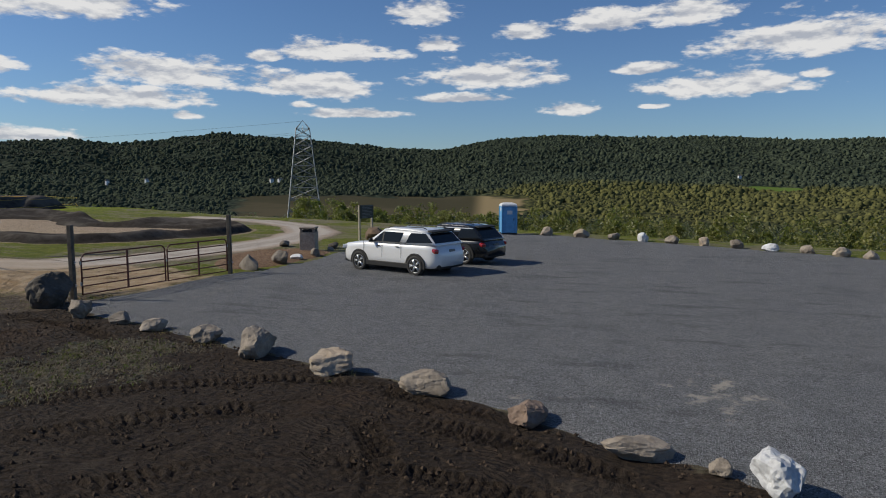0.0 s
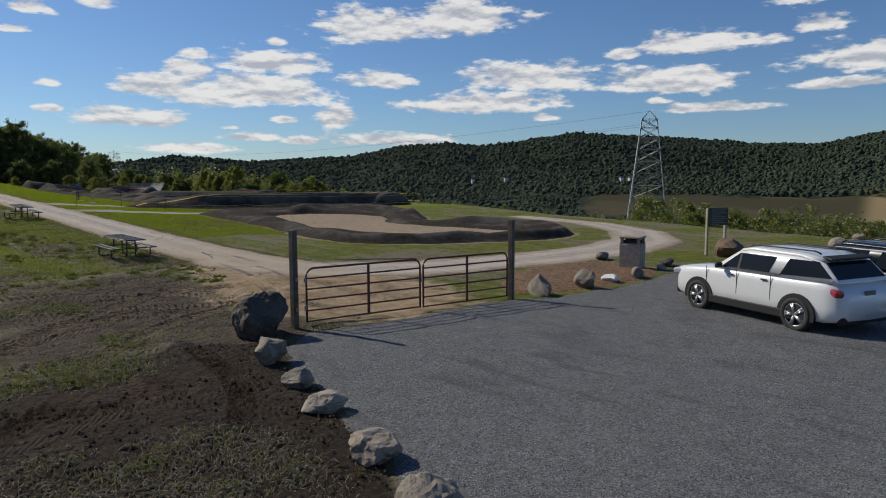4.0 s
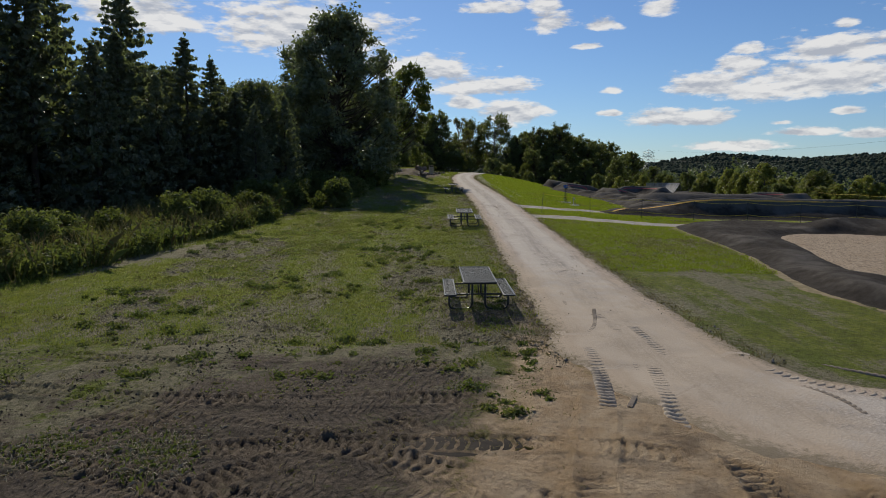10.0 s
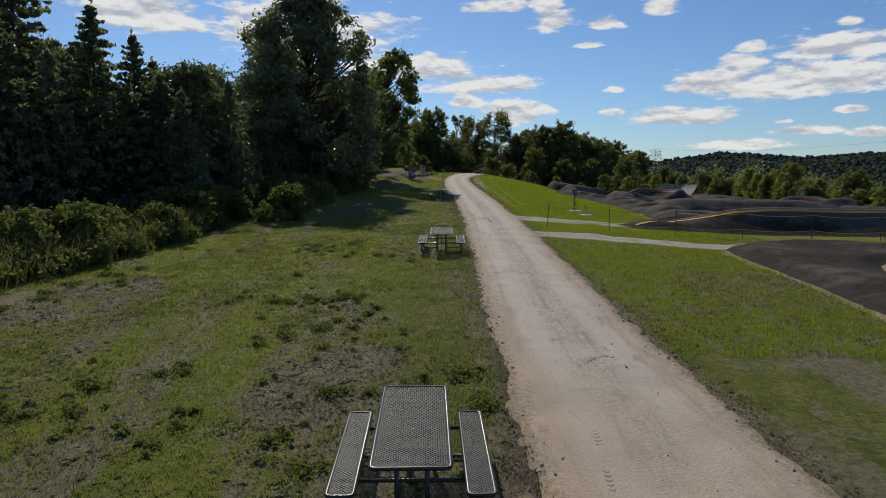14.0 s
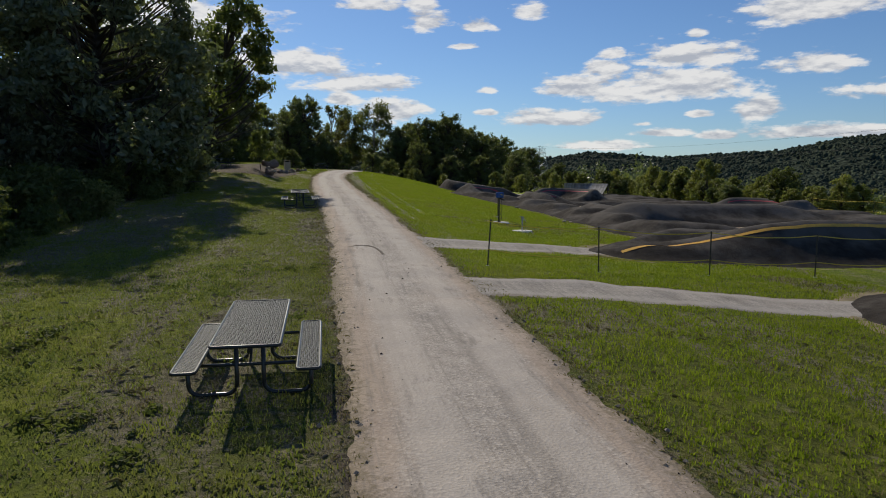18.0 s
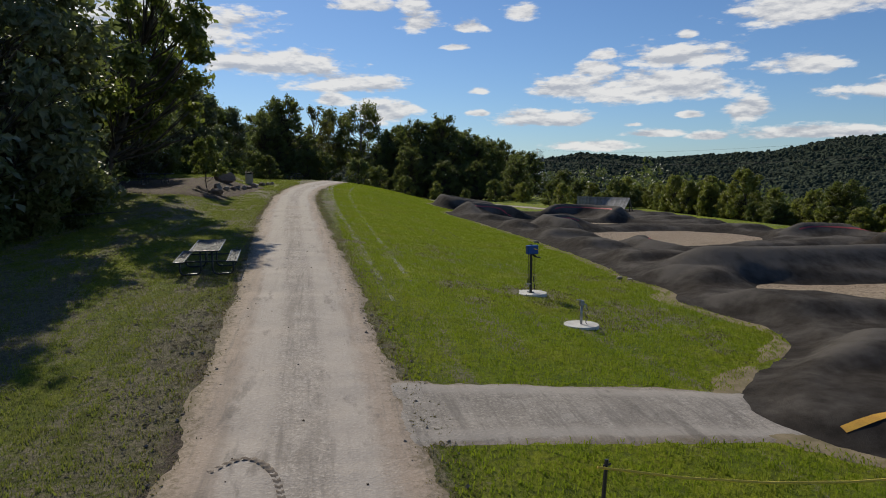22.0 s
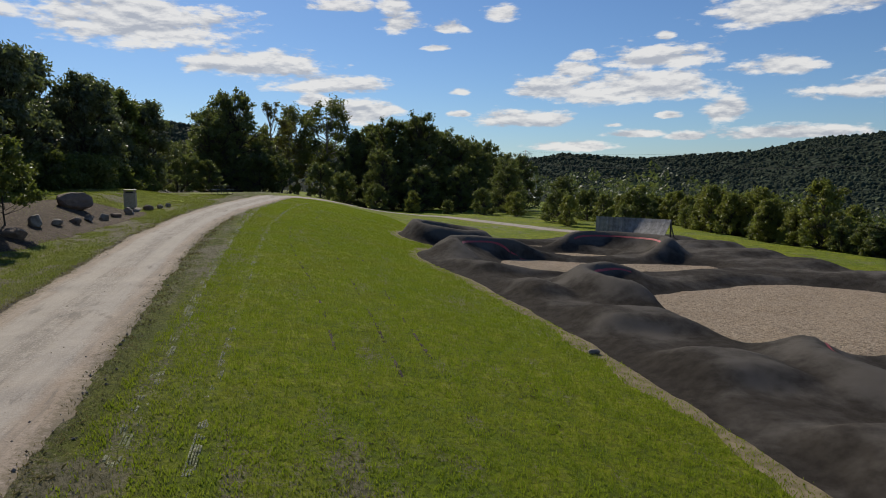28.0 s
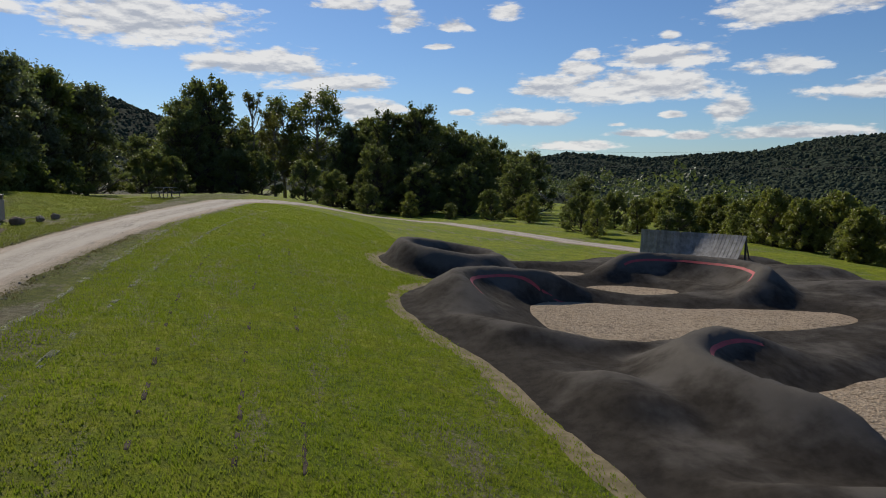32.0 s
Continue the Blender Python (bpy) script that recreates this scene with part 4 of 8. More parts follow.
def ground_values(x, y):
    soil = sstep(inside(SOIL, x, y), -1.0, 0.8)
    rd = road_dist(x, y)
    verge = np.exp(-np.clip(-rd, 0, None) / 0.5)
    yard = np.exp(-(((y - 8.0) / 7.0) ** 4)) * sstep(-x, -5, 1) * sstep(x, -26, -16) * (0.62 + 0.38 * sstep(x, -6, -1.5) + 0.3 * vnoise(x * 0.7, y * 0.7, 68))
    west = 0.24 * sstep(-x, -4, 0) * sstep(y, 10, 18) * (1 - sstep(y, 100, 106))
    worn = np.clip(np.maximum(np.maximum(1.1 * yard, west), 0.8 * verge * np.where(x < 4, 1.0, 0.75 - 0.45 * sstep(y, 55, 75))) + 0.25 * np.exp(-np.clip(-inside(TRACK2, x, y), 0, None) / 0.6)
                   + 0.75 * sstep(-y, -4, 2) * sstep(-x, 0, 4) + 0.9 * np.exp(-((x - 1.8) / 1.1) ** 2 - ((y - 17.4) / 1.7) ** 2), 0, 1)
    lush = 0.95 * sstep(y, 101, 106) * sstep(-x, -3, 0) + 0.22 * sstep(y, 16, 22) * sstep(-x, -3, 1) + sstep(x, 4.5, 8) * (0.35 + 0.65 * sstep(y, 41, 47)) + 0.42 * sstep(-x, -3, 1)
    sand = 1.15 * np.exp(-(((x - 3.9) / 3.9) ** 2) - ((y - 8.0) / 5.6) ** 2) + 0.42 * np.exp(-((x - 2.6) / 0.9) ** 2) * sstep(y, 10, 14) * (1 - sstep(y, 26, 34))
    sand = np.clip(sand + 0.6 * np.exp(-np.clip(np.abs(inside(TRACK2, x, y) + 0.25), 0, None) / 0.22) * sstep(x, 12, 14) * (1 - sstep(x, 19, 21)), 0, 1)
    edge_of_wood = -7.0 - 1.5 * np.sin(y * 0.11) - 7.0 * (1 - sstep(y, 24, 50)) - 3.5 * sstep(y, 100, 110)
    wood = sstep(edge_of_wood - x, 0, 3) * sstep(y, 8, 16)
    dry = sstep(vnoise(x * 0.30, y * 0.22, 61) + 0.6 * vnoise(x * 1.1, y * 0.9, 62) + 0.35 * vnoise(x * 2.7, y * 2.7, 63), 0.3, 1.1)
    dry = np.clip(dry + 0.3 * sstep(vnoise(x * 0.9, y * 0.16, 64), 0.0, 0.6) * sstep(-x, -3.5, -1.5), 0, 1)
    dry = np.clip(dry + 0.42 * sstep(vnoise(x * 1.0 + y * 0.13, y * 0.09, 69) + 0.4 * vnoise(x * 0.8, y * 0.8, 70), 0.1, 0.55) * sstep(-x, -3.5, -2.0) * (1 - sstep(y, 70, 80)), 0, 1)
    dry = np.clip(dry + 0.40 * sstep(x, 5, 7) * (1 - sstep(y, 38, 42)) * (0.6 + 0.6 * vnoise(x * 0.5, y * 0.4, 73)), 0, 1)
    dry = dry * (1 - 0.85 * sstep(y, 60, 74) * sstep(x, 5, 7)) * (1 - 0.3 * sstep(x, 5, 7) * sstep(y, 42, 46))
    return {"dry": dry, "soil": soil, "worn": worn, "lush": lush, "sand": sand, "wood": wood}


def graded(lo, hi, a, b, step, grow):
    """Even steps from a to b, widening out to lo and hi."""
    mid = list(np.arange(a, b + step / 2, step))
    s, v, up = step, mid[-1], []
    while v < hi:
        s *= grow
        v += s
        up.append(v)
    s, v, down = step, mid[0], []
    while v > lo:
        s *= grow
        v -= s
        down.append(v)
    return np.array(down[::-1] + mid + up)


# skyline of the far hills: azimuth from +y towards +x, height in degrees
SKYLINE = ((-180, 1.5), (-60, 2.2), (-25, 3.4), (-13, 4.4), (-9.5, 3.1), (4, 1.0), (14, 0.8), (17.4, 1.2), (22, 1.9), (27.4, 1.45), (33, 1.75), (36, 1.9), (40, 2.75), (44, 3.0),
           (47, 2.7), (50, 3.1), (54.6, 3.7), (59.4, 3.45), (64, 3.1), (67.8, 2.65), (73.2, 2.5), (77, 3.35), (83.3, 3.65), (87.4, 3.35), (96, 3.3), (100, 2.95), (106, 2.9), (140, 1.8), (180, 1.5))


def far_land(x, y):
    """The valley and its wooded hills."""
    r, a = np.hypot(x, y), np.degrees(np.arctan2(x, y))
    top = 1900 * np.tan(np.radians(np.interp(a, [q[0] for q in SKYLINE], [q[1] for q in SKYLINE]))) - 1
    k = sstep(r, 1000, 1900)
    hill = (top + 38) * (0.28 * sstep(r, 640, 1450) + 0.72 * sstep(r, 1330, 1900))
    hill = hill + (22 * vnoise(x / 300, y / 300, 21) + 9 * vnoise(x / 110, y / 110, 22)) * k * (1 - sstep(r, 1600, 1860))
    return hill - 60 * sstep(r, 2000, 2900)


gx, gy = graded(-2600, 2600, -34, 62, 0.42, 1.10), graded(-2600, 2600, -34, 128, 0.42, 1.10)
GX, GY = np.meshgrid(gx, gy)
GZ = land(GX, GY) + np.where(np.hypot(GX, GY) > 560, far_land(GX, GY) - 16.0, 0.0) - 0.35 * sstep(np.minimum(np.minimum(
    np.maximum(inside(TRACK2, GX, GY), inside(TRACK1, GX, GY)), 1.0), 1.0), 0.5, 1.0)
nx = len(gx)
idx = (np.arange(len(gy) - 1)[:, None] * nx + np.arange(nx - 1)[None, :]).ravel()
gfaces = np.stack((idx, idx + 1, idx + nx + 1, idx + nx), 1)
ground_me = array_mesh("ground", np.stack((GX.ravel(), GY.ravel(), GZ.ravel()), 1), gfaces, M_GROUND, True, ground_values(GX.ravel(), GY.ravel()))
tagged(new("ground", ground_me), "mown green lawn with worn brown soil and tyre marks", "ground", kind="structure")

# the wooded valley and hills, seen far off
rr = np.concatenate((np.arange(235, 620, 5.0), np.arange(620, 1250, 6.0), np.arange(1250, 1990, 6.5), np.array((2030, 2200, 2500, 3000.0))))
aa = np.radians(np.concatenate((np.arange(-80, -18, 0.5), np.arange(-18, 110, 0.20))))
RR, AA = np.meshgrid(rr, aa)
HX, HY = RR * np.sin(AA), RR * np.cos(AA)
deg = np.degrees(AA)
bell = lambda v, c, w: np.exp(-(((v - c) / w) ** 4))
FIELD = bell(RR, 840, 190) * bell(deg, 68, 13.5) + bell(RR, 1150, 60) * bell(deg, 99.5, 2.2)
FIELD = FIELD + 0.3 * vnoise(HX / 30, HY / 30, 41) * FIELD
HZ = rise(HX, HY) + far_land(HX, HY) - 9 * (1 - sstep(RR, 235, 330)) + (1 - sstep(FIELD, 0.35, 0.55)) * (2.0 * hash2(np.round(HX), np.round(HY), 5) + 1.5 * vnoise(HX / 11, HY / 11, 31) + 1.5 * vnoise(HX / 34, HY / 34, 33))
# colour shift: above zero for sunlit woods, below for cloud shadow in the valley
SUN_SHADE = 0.75 * (1 - sstep(RR, 1000, 1400)) * sstep(RR, 640, 800) * (0.2 + 0.8 * sstep(deg, 70, 82)) + 0.75 * sstep(deg, 78, 88) * (1 - sstep(RR, 900, 1300)) - 0.6 * (1 - sstep(RR, 560, 680)) * (1 - sstep(deg, 74, 84))
na = len(rr)
idx = (np.arange(len(aa) - 1)[:, None] * na + np.arange(na - 1)[None, :]).ravel()
hfaces = np.stack((idx, idx + na, idx + na + 1, idx + 1), 1)
hills_me = array_mesh("wooded_hills", np.stack((HX.ravel(), HY.ravel(), HZ.ravel()), 1), hfaces, M_FOREST, True, {"field": FIELD.ravel(), "light": SUN_SHADE.ravel(), "tan": (sstep(deg, 75.5, 77) * (RR < 1060)).ravel(), "green": sstep(deg, 92, 94).ravel()})
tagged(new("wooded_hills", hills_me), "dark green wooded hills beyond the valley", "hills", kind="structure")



def crowns(count, seed):
    """Crowns of the far woods: uneven domes, one mesh."""
    rng = np.random.default_rng(seed)
    r = 480 + (1935 - 480) * rng.random(count) ** 0.75
    a = radians(-18) + radians(126) * rng.random(count)
    x, y = r * np.sin(a), r * np.cos(a)
    d_ = np.degrees(a)
    open_ = bell(r, 840, 190) * bell(d_, 68, 13.5) + bell(r, 1150, 60) * bell(d_, 99.5, 2.2)
    keep = open_ < 0.42
    x, y, r, d_ = x[keep], y[keep], r[keep], d_[keep]
    n = len(x)
    wide = (2.0 + 3.0 * rng.random(n) ** 2) * (0.75 + 0.35 * sstep(r, 600, 1500)) * (1 + 0.3 * vnoise(x / 45, y / 45, 52))
    tall = wide * (0.7 + 1.0 * rng.random(n) ** 2)
    z = rise(x, y) + far_land(x, y) + 0.5
    turn = rng.random(n) * 6.28
    rows = []
    for k, w, h in ((0, 0.92, -0.15), (1, 1.0, 0.45), (2, 0.62, 0.85)):
        for j in range(6):
            t = turn + j * math.pi / 3 + 0.4 * k
            q = wide * w * (0.75 + 0.5 * rng.random(n))
            rows.append(np.stack((x + q * np.cos(t), y + q * np.sin(t), z + tall * (h + 0.16 * rng.normal(size=n))), 1))
    rows.append(np.stack((x, y, z + tall * (0.95 + 0.2 * rng.random(n))), 1))
    v = np.stack(rows, 1)
    f = []
    for k in (0, 6):
        for j in range(6):
            i = (j + 1) % 6
            f += [(k + j, k + i, k + 6 + i), (k + j, k + 6 + i, k + 6 + j)]
    f += [(12 + j, 12 + (j + 1) % 6, 18) for j in range(6)]
    faces = (np.arange(n)[:, None, None] * 19 + np.array(f)[None]).reshape(-1, 3)
    # the crowns take the same painted sun and cloud-shadow bands as the slopes
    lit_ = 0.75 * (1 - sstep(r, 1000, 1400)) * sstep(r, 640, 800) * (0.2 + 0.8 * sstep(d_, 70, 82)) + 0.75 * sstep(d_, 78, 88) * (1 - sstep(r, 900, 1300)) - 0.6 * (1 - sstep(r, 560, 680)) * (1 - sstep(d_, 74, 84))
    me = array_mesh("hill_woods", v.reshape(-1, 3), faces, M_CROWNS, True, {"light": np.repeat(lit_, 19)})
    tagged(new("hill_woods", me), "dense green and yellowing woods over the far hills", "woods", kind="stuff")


crowns(60000, 51)


# ---- churned soil with the treads of heavy tyres pressed into it ----
def treads(x, y, lines):
    """Height and dryness of chevron lugs along lines of ((x, y), ...), with ruts and squeezed rims."""
    h, dry_ = np.zeros(np.shape(x)), np.zeros(np.shape(x))
    for i, (wide, pitch, pts) in enumerate(lines):
        p = np.array(pts, float)
        for _ in range(2):
            p = np.concatenate((p[:1], np.stack((0.75 * p[:-1] + 0.25 * p[1:], 0.25 * p[:-1] + 0.75 * p[1:]), 1).reshape(-1, 2), p[-1:]))
        seg = np.hypot(*np.diff(p, axis=0).T)
        run = np.concatenate(((0,), np.cumsum(seg)))
        ok = (x > p[:, 0].min() - 1) & (x < p[:, 0].max() + 1) & (y > p[:, 1].min() - 1) & (y < p[:, 1].max() + 1)
        xs_, ys_ = x[ok], y[ok]
        best, lat, far = np.full(xs_.shape, 1e9), np.zeros(xs_.shape), np.zeros(xs_.shape)
        for k in range(len(p) - 1):
            ex, ey = p[k + 1] - p[k]
            t = np.clip(((xs_ - p[k, 0]) * ex + (ys_ - p[k, 1]) * ey) / seg[k] ** 2, 0, 1)
            d = np.hypot(xs_ - p[k, 0] - t * ex, ys_ - p[k, 1] - t * ey)
            near_ = d < best
            best, lat, far = np.where(near_, d, best), np.where(near_, d, lat), np.where(near_, run[k] + t * seg[k], far)
        v = lat / wide
        mark = (1 - sstep(v, 0.85, 1.1)) * sstep(vnoise(far * 0.6 + i * 7, far * 0 + i, 19) + 0.5 * vnoise(xs_ * 1.3, ys_ * 1.3, 20), -0.55, 0.15)
        mark = mark * sstep(far, 0, 0.6) * sstep(run[-1] - far, 0, 0.6)
        wave = np.clip(1.7 * np.sin(2 * np.pi * far / pitch + 3.0 * v + 0.9 * vnoise(xs_ * 1.7, ys_ * 1.7, 24)), -1, 1)
        rim_ = np.exp(-((v - 1.12) / 0.16) ** 2) * 0.03
        h[ok] = np.where(mark > 0.05, h[ok] * (1 - mark) + mark * (0.034 * wave - 0.018), h[ok]) + rim_ * sstep(far, 0, 0.6) * sstep(run[-1] - far, 0, 0.6)
        dry_[ok] = np.maximum(dry_[ok] * (1 - mark), mark * np.maximum(wave, 0)) + rim_ * 18
    return h, dry_


YARD_TREADS = ((0.24, 0.17, ((-11, 15.5), (-6.5, 14.2), (-2.5, 13.4), (1.2, 13.6))), (0.24, 0.17, ((-11, 13.7), (-6.5, 12.4), (-2.5, 11.7), (1.4, 12.0))),
               (0.24, 0.16, ((-8.5, 12.4), (-3, 11.0), (1.0, 9.6), (3.0, 7.6))), (0.24, 0.16, ((-7.5, 10.8), (-3, 9.3), (0.6, 8.0), (1.9, 6.2))),
               (0.22, 0.15, ((-6.5, 8.6), (-2.2, 10.2), (1.6, 10.4), (4.0, 9.8))), (0.22, 0.15, ((-5.6, 6.8), (-1.2, 8.5), (1.0, 8.4), (3.4, 8.6))),
               (0.25, 0.17, ((-4.2, 3.8), (-2.2, 6.4), (0.4, 7.6), (3.2, 7.2))), (0.25, 0.17, ((-6.4, 4.2), (-4.6, 7.0), (-2.2, 9.0), (0.6, 11.4))))
YARD_TREADS += ((0.24, 0.16, ((2.4, 5.2), (2.2, 8.0), (3.0, 11.5), (4.0, 15.0))), (0.24, 0.16, ((4.2, 5.0), (4.3, 8.2), (4.5, 11.2), (4.9, 14.6))),
                (0.20, 0.14, ((5.6, 6.4), (5.4, 9.0), (5.0, 12.0), (4.4, 15.0))), (0.22, 0.15, ((-10, 10.2), (-7, 9.2), (-4.6, 9.4), (-2.0, 12.4))))
SOIL_TREADS = ((0.24, 0.17, ((-11.5, -0.8), (-8.4, -3.8), (-6.2, -6.2), (-6.0, -9.0), (-7.4, -12.5))), (0.24, 0.17, ((-10.5, 0.6), (-7.0, -2.6), (-4.8, -5.6), (-4.9, -8.0), (-6.2, -11.6))),
               (0.22, 0.16, ((-13, -3.5), (-9.5, -5.6), (-7.6, -8.2), (-8.4, -12.5))), (0.22, 0.16, ((-13.5, -5.4), (-10.8, -6.8), (-9.2, -9.0), (-9.8, -13))),
               (0.22, 0.15, ((-9.5, 2.0), (-6.2, -0.6), (-3.8, -1.4), (-2.4, 1.2), (-2.0, 4.6))), (0.22, 0.15, ((-7.8, 3.6), (-4.8, 1.2), (-3.4, 1.6), (-3.2, 4.6))),
               (0.24, 0.17, ((-14, -8.5), (-11, -9.6), (-8, -9.4), (-6.2, -8.0))), (0.20, 0.14, ((-12, 1.5), (-9, 0.2), (-6.0, 0.8), (-4.0, 3.6))))


def churned(name, label, dist, x0, x1, y0, y1, step, lines):
    xs, ys = np.arange(x0, x1, step), np.arange(y0, y1, step)
    X, Y = np.meshgrid(xs, ys)
    d = dist(X, Y) + 0.35 * vnoise(X * 0.6, Y * 0.6, 81) + 0.2 * vnoise(X * 1.9, Y * 1.9, 82)
    h, dry_ = treads(X, Y, lines)
    lumps = 0.020 * vnoise(X * 1.3, Y * 1.3, 83) + 0.014 * vnoise(X * 4.1, Y * 4.1, 84) + 0.010 * vnoise(X * 9.7, Y * 9.7, 85)
    Z = land(X, Y) + np.clip(d * 0.12, -0.06, 0.035) + (h + lumps) * sstep(d, 0.0, 0.6)
    keep = d > -0.35
    cell = keep[:-1, :-1] & keep[1:, :-1] & keep[:-1, 1:] & keep[1:, 1:]
    n = len(xs)
    j, i = np.nonzero(cell)
    a = j * n + i
    used, back_ = np.unique(np.stack((a, a + 1, a + n + 1, a + n), 1), return_inverse=True)
    verts = np.stack((X.ravel(), Y.ravel(), Z.ravel()), 1)[used]
    values = ground_values(verts[:, 0], verts[:, 1])
    values["crest"] = np.clip(dry_.ravel()[used] + 6 * lumps.ravel()[used], 0, 1)
    tagged(new(name, array_mesh(name, verts, back_.reshape(-1, 4), M_GROUND, True, values)), label, "soil", kind="structure")


churned("churned_yard", "brown churned soil with pressed tyre treads behind the gate",
        lambda x, y: np.minimum(np.minimum(-inside(LOT, x, y) - 0.15, np.minimum(-inside(SOIL, x, y) + 0.2, -road_dist(x, y) - 0.1)), np.minimum(np.minimum(y - 3.2, 15.0 - y), np.minimum(x + 11, 6.2 - x))), -11.5, 6.6, 3, 15.5, 0.045, YARD_TREADS)
churned("churned_soil", "dark churned topsoil with pressed tyre treads beside the lot",
        lambda x, y: np.minimum(np.minimum(inside(SOIL, x, y) + 0.1, -inside(LOT, x, y) - 0.1), x + 15.5), -16, -0.6, -15, 5, 0.05, SOIL_TREADS)

lot = sheet("parking_lot", lambda x, y: inside(LOT, x, y) + 0.16 * vnoise(x * 1.3, y * 1.3, 71) + 0.12 * vnoise(x * 3.7, y * 3.7, 72), -15, 33, -35, 5, 0.16, M_LOT, 0.03, label="grey crushed stone parking lot", category="parking lot", extra={
    "dust": lambda x, y, d: 0.68 * np.exp(-((x + 3.4) / 1.7) ** 2 - ((y + 13.4) / 1.5) ** 2) + 0.5 * np.exp(-((x + 4.6) / 0.8) ** 2 - ((y + 10.6) / 1.2) ** 2) + 0.45 * np.exp(-((x - 2.5) / 2.8) ** 2 - ((y - 1.2) / 0.9) ** 2) + 0.25 * np.exp(-d / 0.6)})
road = sheet("gravel_road", road_dist, -1, 41, 6, 153, 0.15, M_ROAD, 0.03, label="pale packed gravel road with wheel tracks", category="road", extra={
    "across": road_across, "sandy": lambda x, y, d: 0.95 * (1 - sstep(y, 14, 34)) * (1 - sstep(x, 5.5, 8.5)) + 0.65 * sstep(-x, -4.0, -2.6) * (1 - sstep(y, 60, 85)), })
for line in PATHS:
    xs, ys = [q[0] for q in line], [q[1] for q in line]
    sheet("gravel_path", path_dist(line), min(xs) - 2, max(xs) + 2, min(ys) - 2, max(ys) + 2, 0.2, M_PATH, 0.022, label="grey gravel path across the lawn",
          category="path", extra={"across": lambda x, y, d: 0.9 * np.exp(-np.clip(d, 0, None) / 0.35), "sandy": lambda x, y, d: 0 * x})
sheet("wood_chip_bed", lambda x, y: inside(CHIP1, x, y) + 0.25, 12, 29, 15, 41, 0.3, M_CHIPS, 0.05, label="pale wood chips inside the small pump track", category="wood chips")
for q in CHIPS2:
    xs, ys = [p[0] for p in q], [p[1] for p in q]
    sheet("wood_chip_bed", lambda x, y, q=q: inside(q, x, y) + 0.25, min(xs) - 1, max(xs) + 1, min(ys) - 1, max(ys) + 1, 0.3, M_CHIPS, 0.05,
          label="pale wood chips inside the large pump track", category="wood chips")
sheet("mulch_bed", lambda x, y: inside(MULCH, x, y), 6, 18, 1, 9, 0.25, M_MULCHRED, 0.05, label="brown wood mulch bed beside the parking lot", category="mulch")
sheet("mulch_bed", lambda x, y: inside(REST, x, y), -14, 2, 80, 108, 0.3, M_MULCH, 0.05, label="brown mulch rest area under the trees", category="mulch")


def pieces(mask):
    """The cells of each connected patch of a mask."""
    todo = set(zip(*(v.tolist() for v in np.nonzero(mask))))
    while todo:
        heap = [todo.pop()]
        found = []
        while heap:
            c = heap.pop()
            found.append(c)
            for q in ((c[0] + 1, c[1]), (c[0] - 1, c[1]), (c[0], c[1] + 1), (c[0], c[1] - 1)):
                if q in todo:
                    todo.remove(q)
                    heap.append(q)
        yield np.array([c[0] for c in found]), np.array([c[1] for c in found])


def track(label, dist, top, x0, x1, y0, y1, regions):
    """A pump track: one skin of asphalt, cut into lanes and banked turns that share its normals."""
    step = 0.2
    xs, ys = np.arange(x0, x1, step), np.arange(y0, y1, step)
    X, Y = np.meshgrid(xs, ys)
    d = dist(X, Y)
    Z = land(X, Y) + np.clip((d + 0.05 * vnoise(X * 2.2, Y * 2.2, 12)) * 0.16, -0.07, 0.02) + top(X, Y, d)
    zy, zx = np.gradient(Z, step)
    N = np.stack((-zx, -zy, np.ones_like(Z)), -1)
    N /= np.linalg.norm(N, axis=-1)[..., None]
    crown = top(X, Y, d).ravel()
    verts, N = np.stack((X.ravel(), Y.ravel(), Z.ravel()), 1), N.reshape(-1, 3)
    keep = d > -0.4
    cell = keep[:-1, :-1] & keep[1:, :-1] & keep[:-1, 1:] & keep[1:, 1:]
    n = len(xs)
    owner = thing("pump_track", label, "pump track")
    left = cell.copy()
    cx_, cy_ = X[:-1, :-1] + step / 2, Y[:-1, :-1] + step / 2
    for pname, test in regions:
        mine = left & test(cx_, cy_)
        left &= ~mine
        for j, i in pieces(mine):
            a = j * n + i
            used, back_ = np.unique(np.stack((a, a + 1, a + n + 1, a + n), 1), return_inverse=True)
            me = array_mesh(pname, verts[used], back_.reshape(-1, 4), M_ASPHALT, True, {"crown": crown[used]})
            me.normals_split_custom_set_from_vertices(N[used].tolist())
            ob = new(pname, me)
            ob.parent = owner
    return owner


def turn_of(berm):
    return lambda x, y: np.hypot(x - berm[0], y - berm[1]) < berm[2] + 1.6


everywhere = lambda x, y: x > -1e9
small_track = track("small low black asphalt pump track round wood chips", track1_dist, track1_top, 10, 33, 12, 45,
                    [("banked_turn", turn_of(q)) for q in BERMS1] + [("lane", lambda x, y: x < 19), ("lane", everywhere)])
large_track = track("large black asphalt pump track with rollers and banked turns", track2_dist, track2_top, 10, 46, 45, 112,
                    [("banked_turn", turn_of(q)) for q in BERMS2] + [("banked_wall", lambda x, y: y < 53), ("roller_lane", lambda x, y: x < 21.5), ("roller_lane", lambda x, y: x > 34.5),
                                                                    ("lane", lambda x, y: y > 89.5), ("lane", lambda x, y: y > 72), ("lane", everywhere)])


def track_z(x, y):
    d = track2_dist(x, y)
    return land(x, y) + np.clip(d * 0.16, -0.07, 0.02) + track2_top(x, y, d)


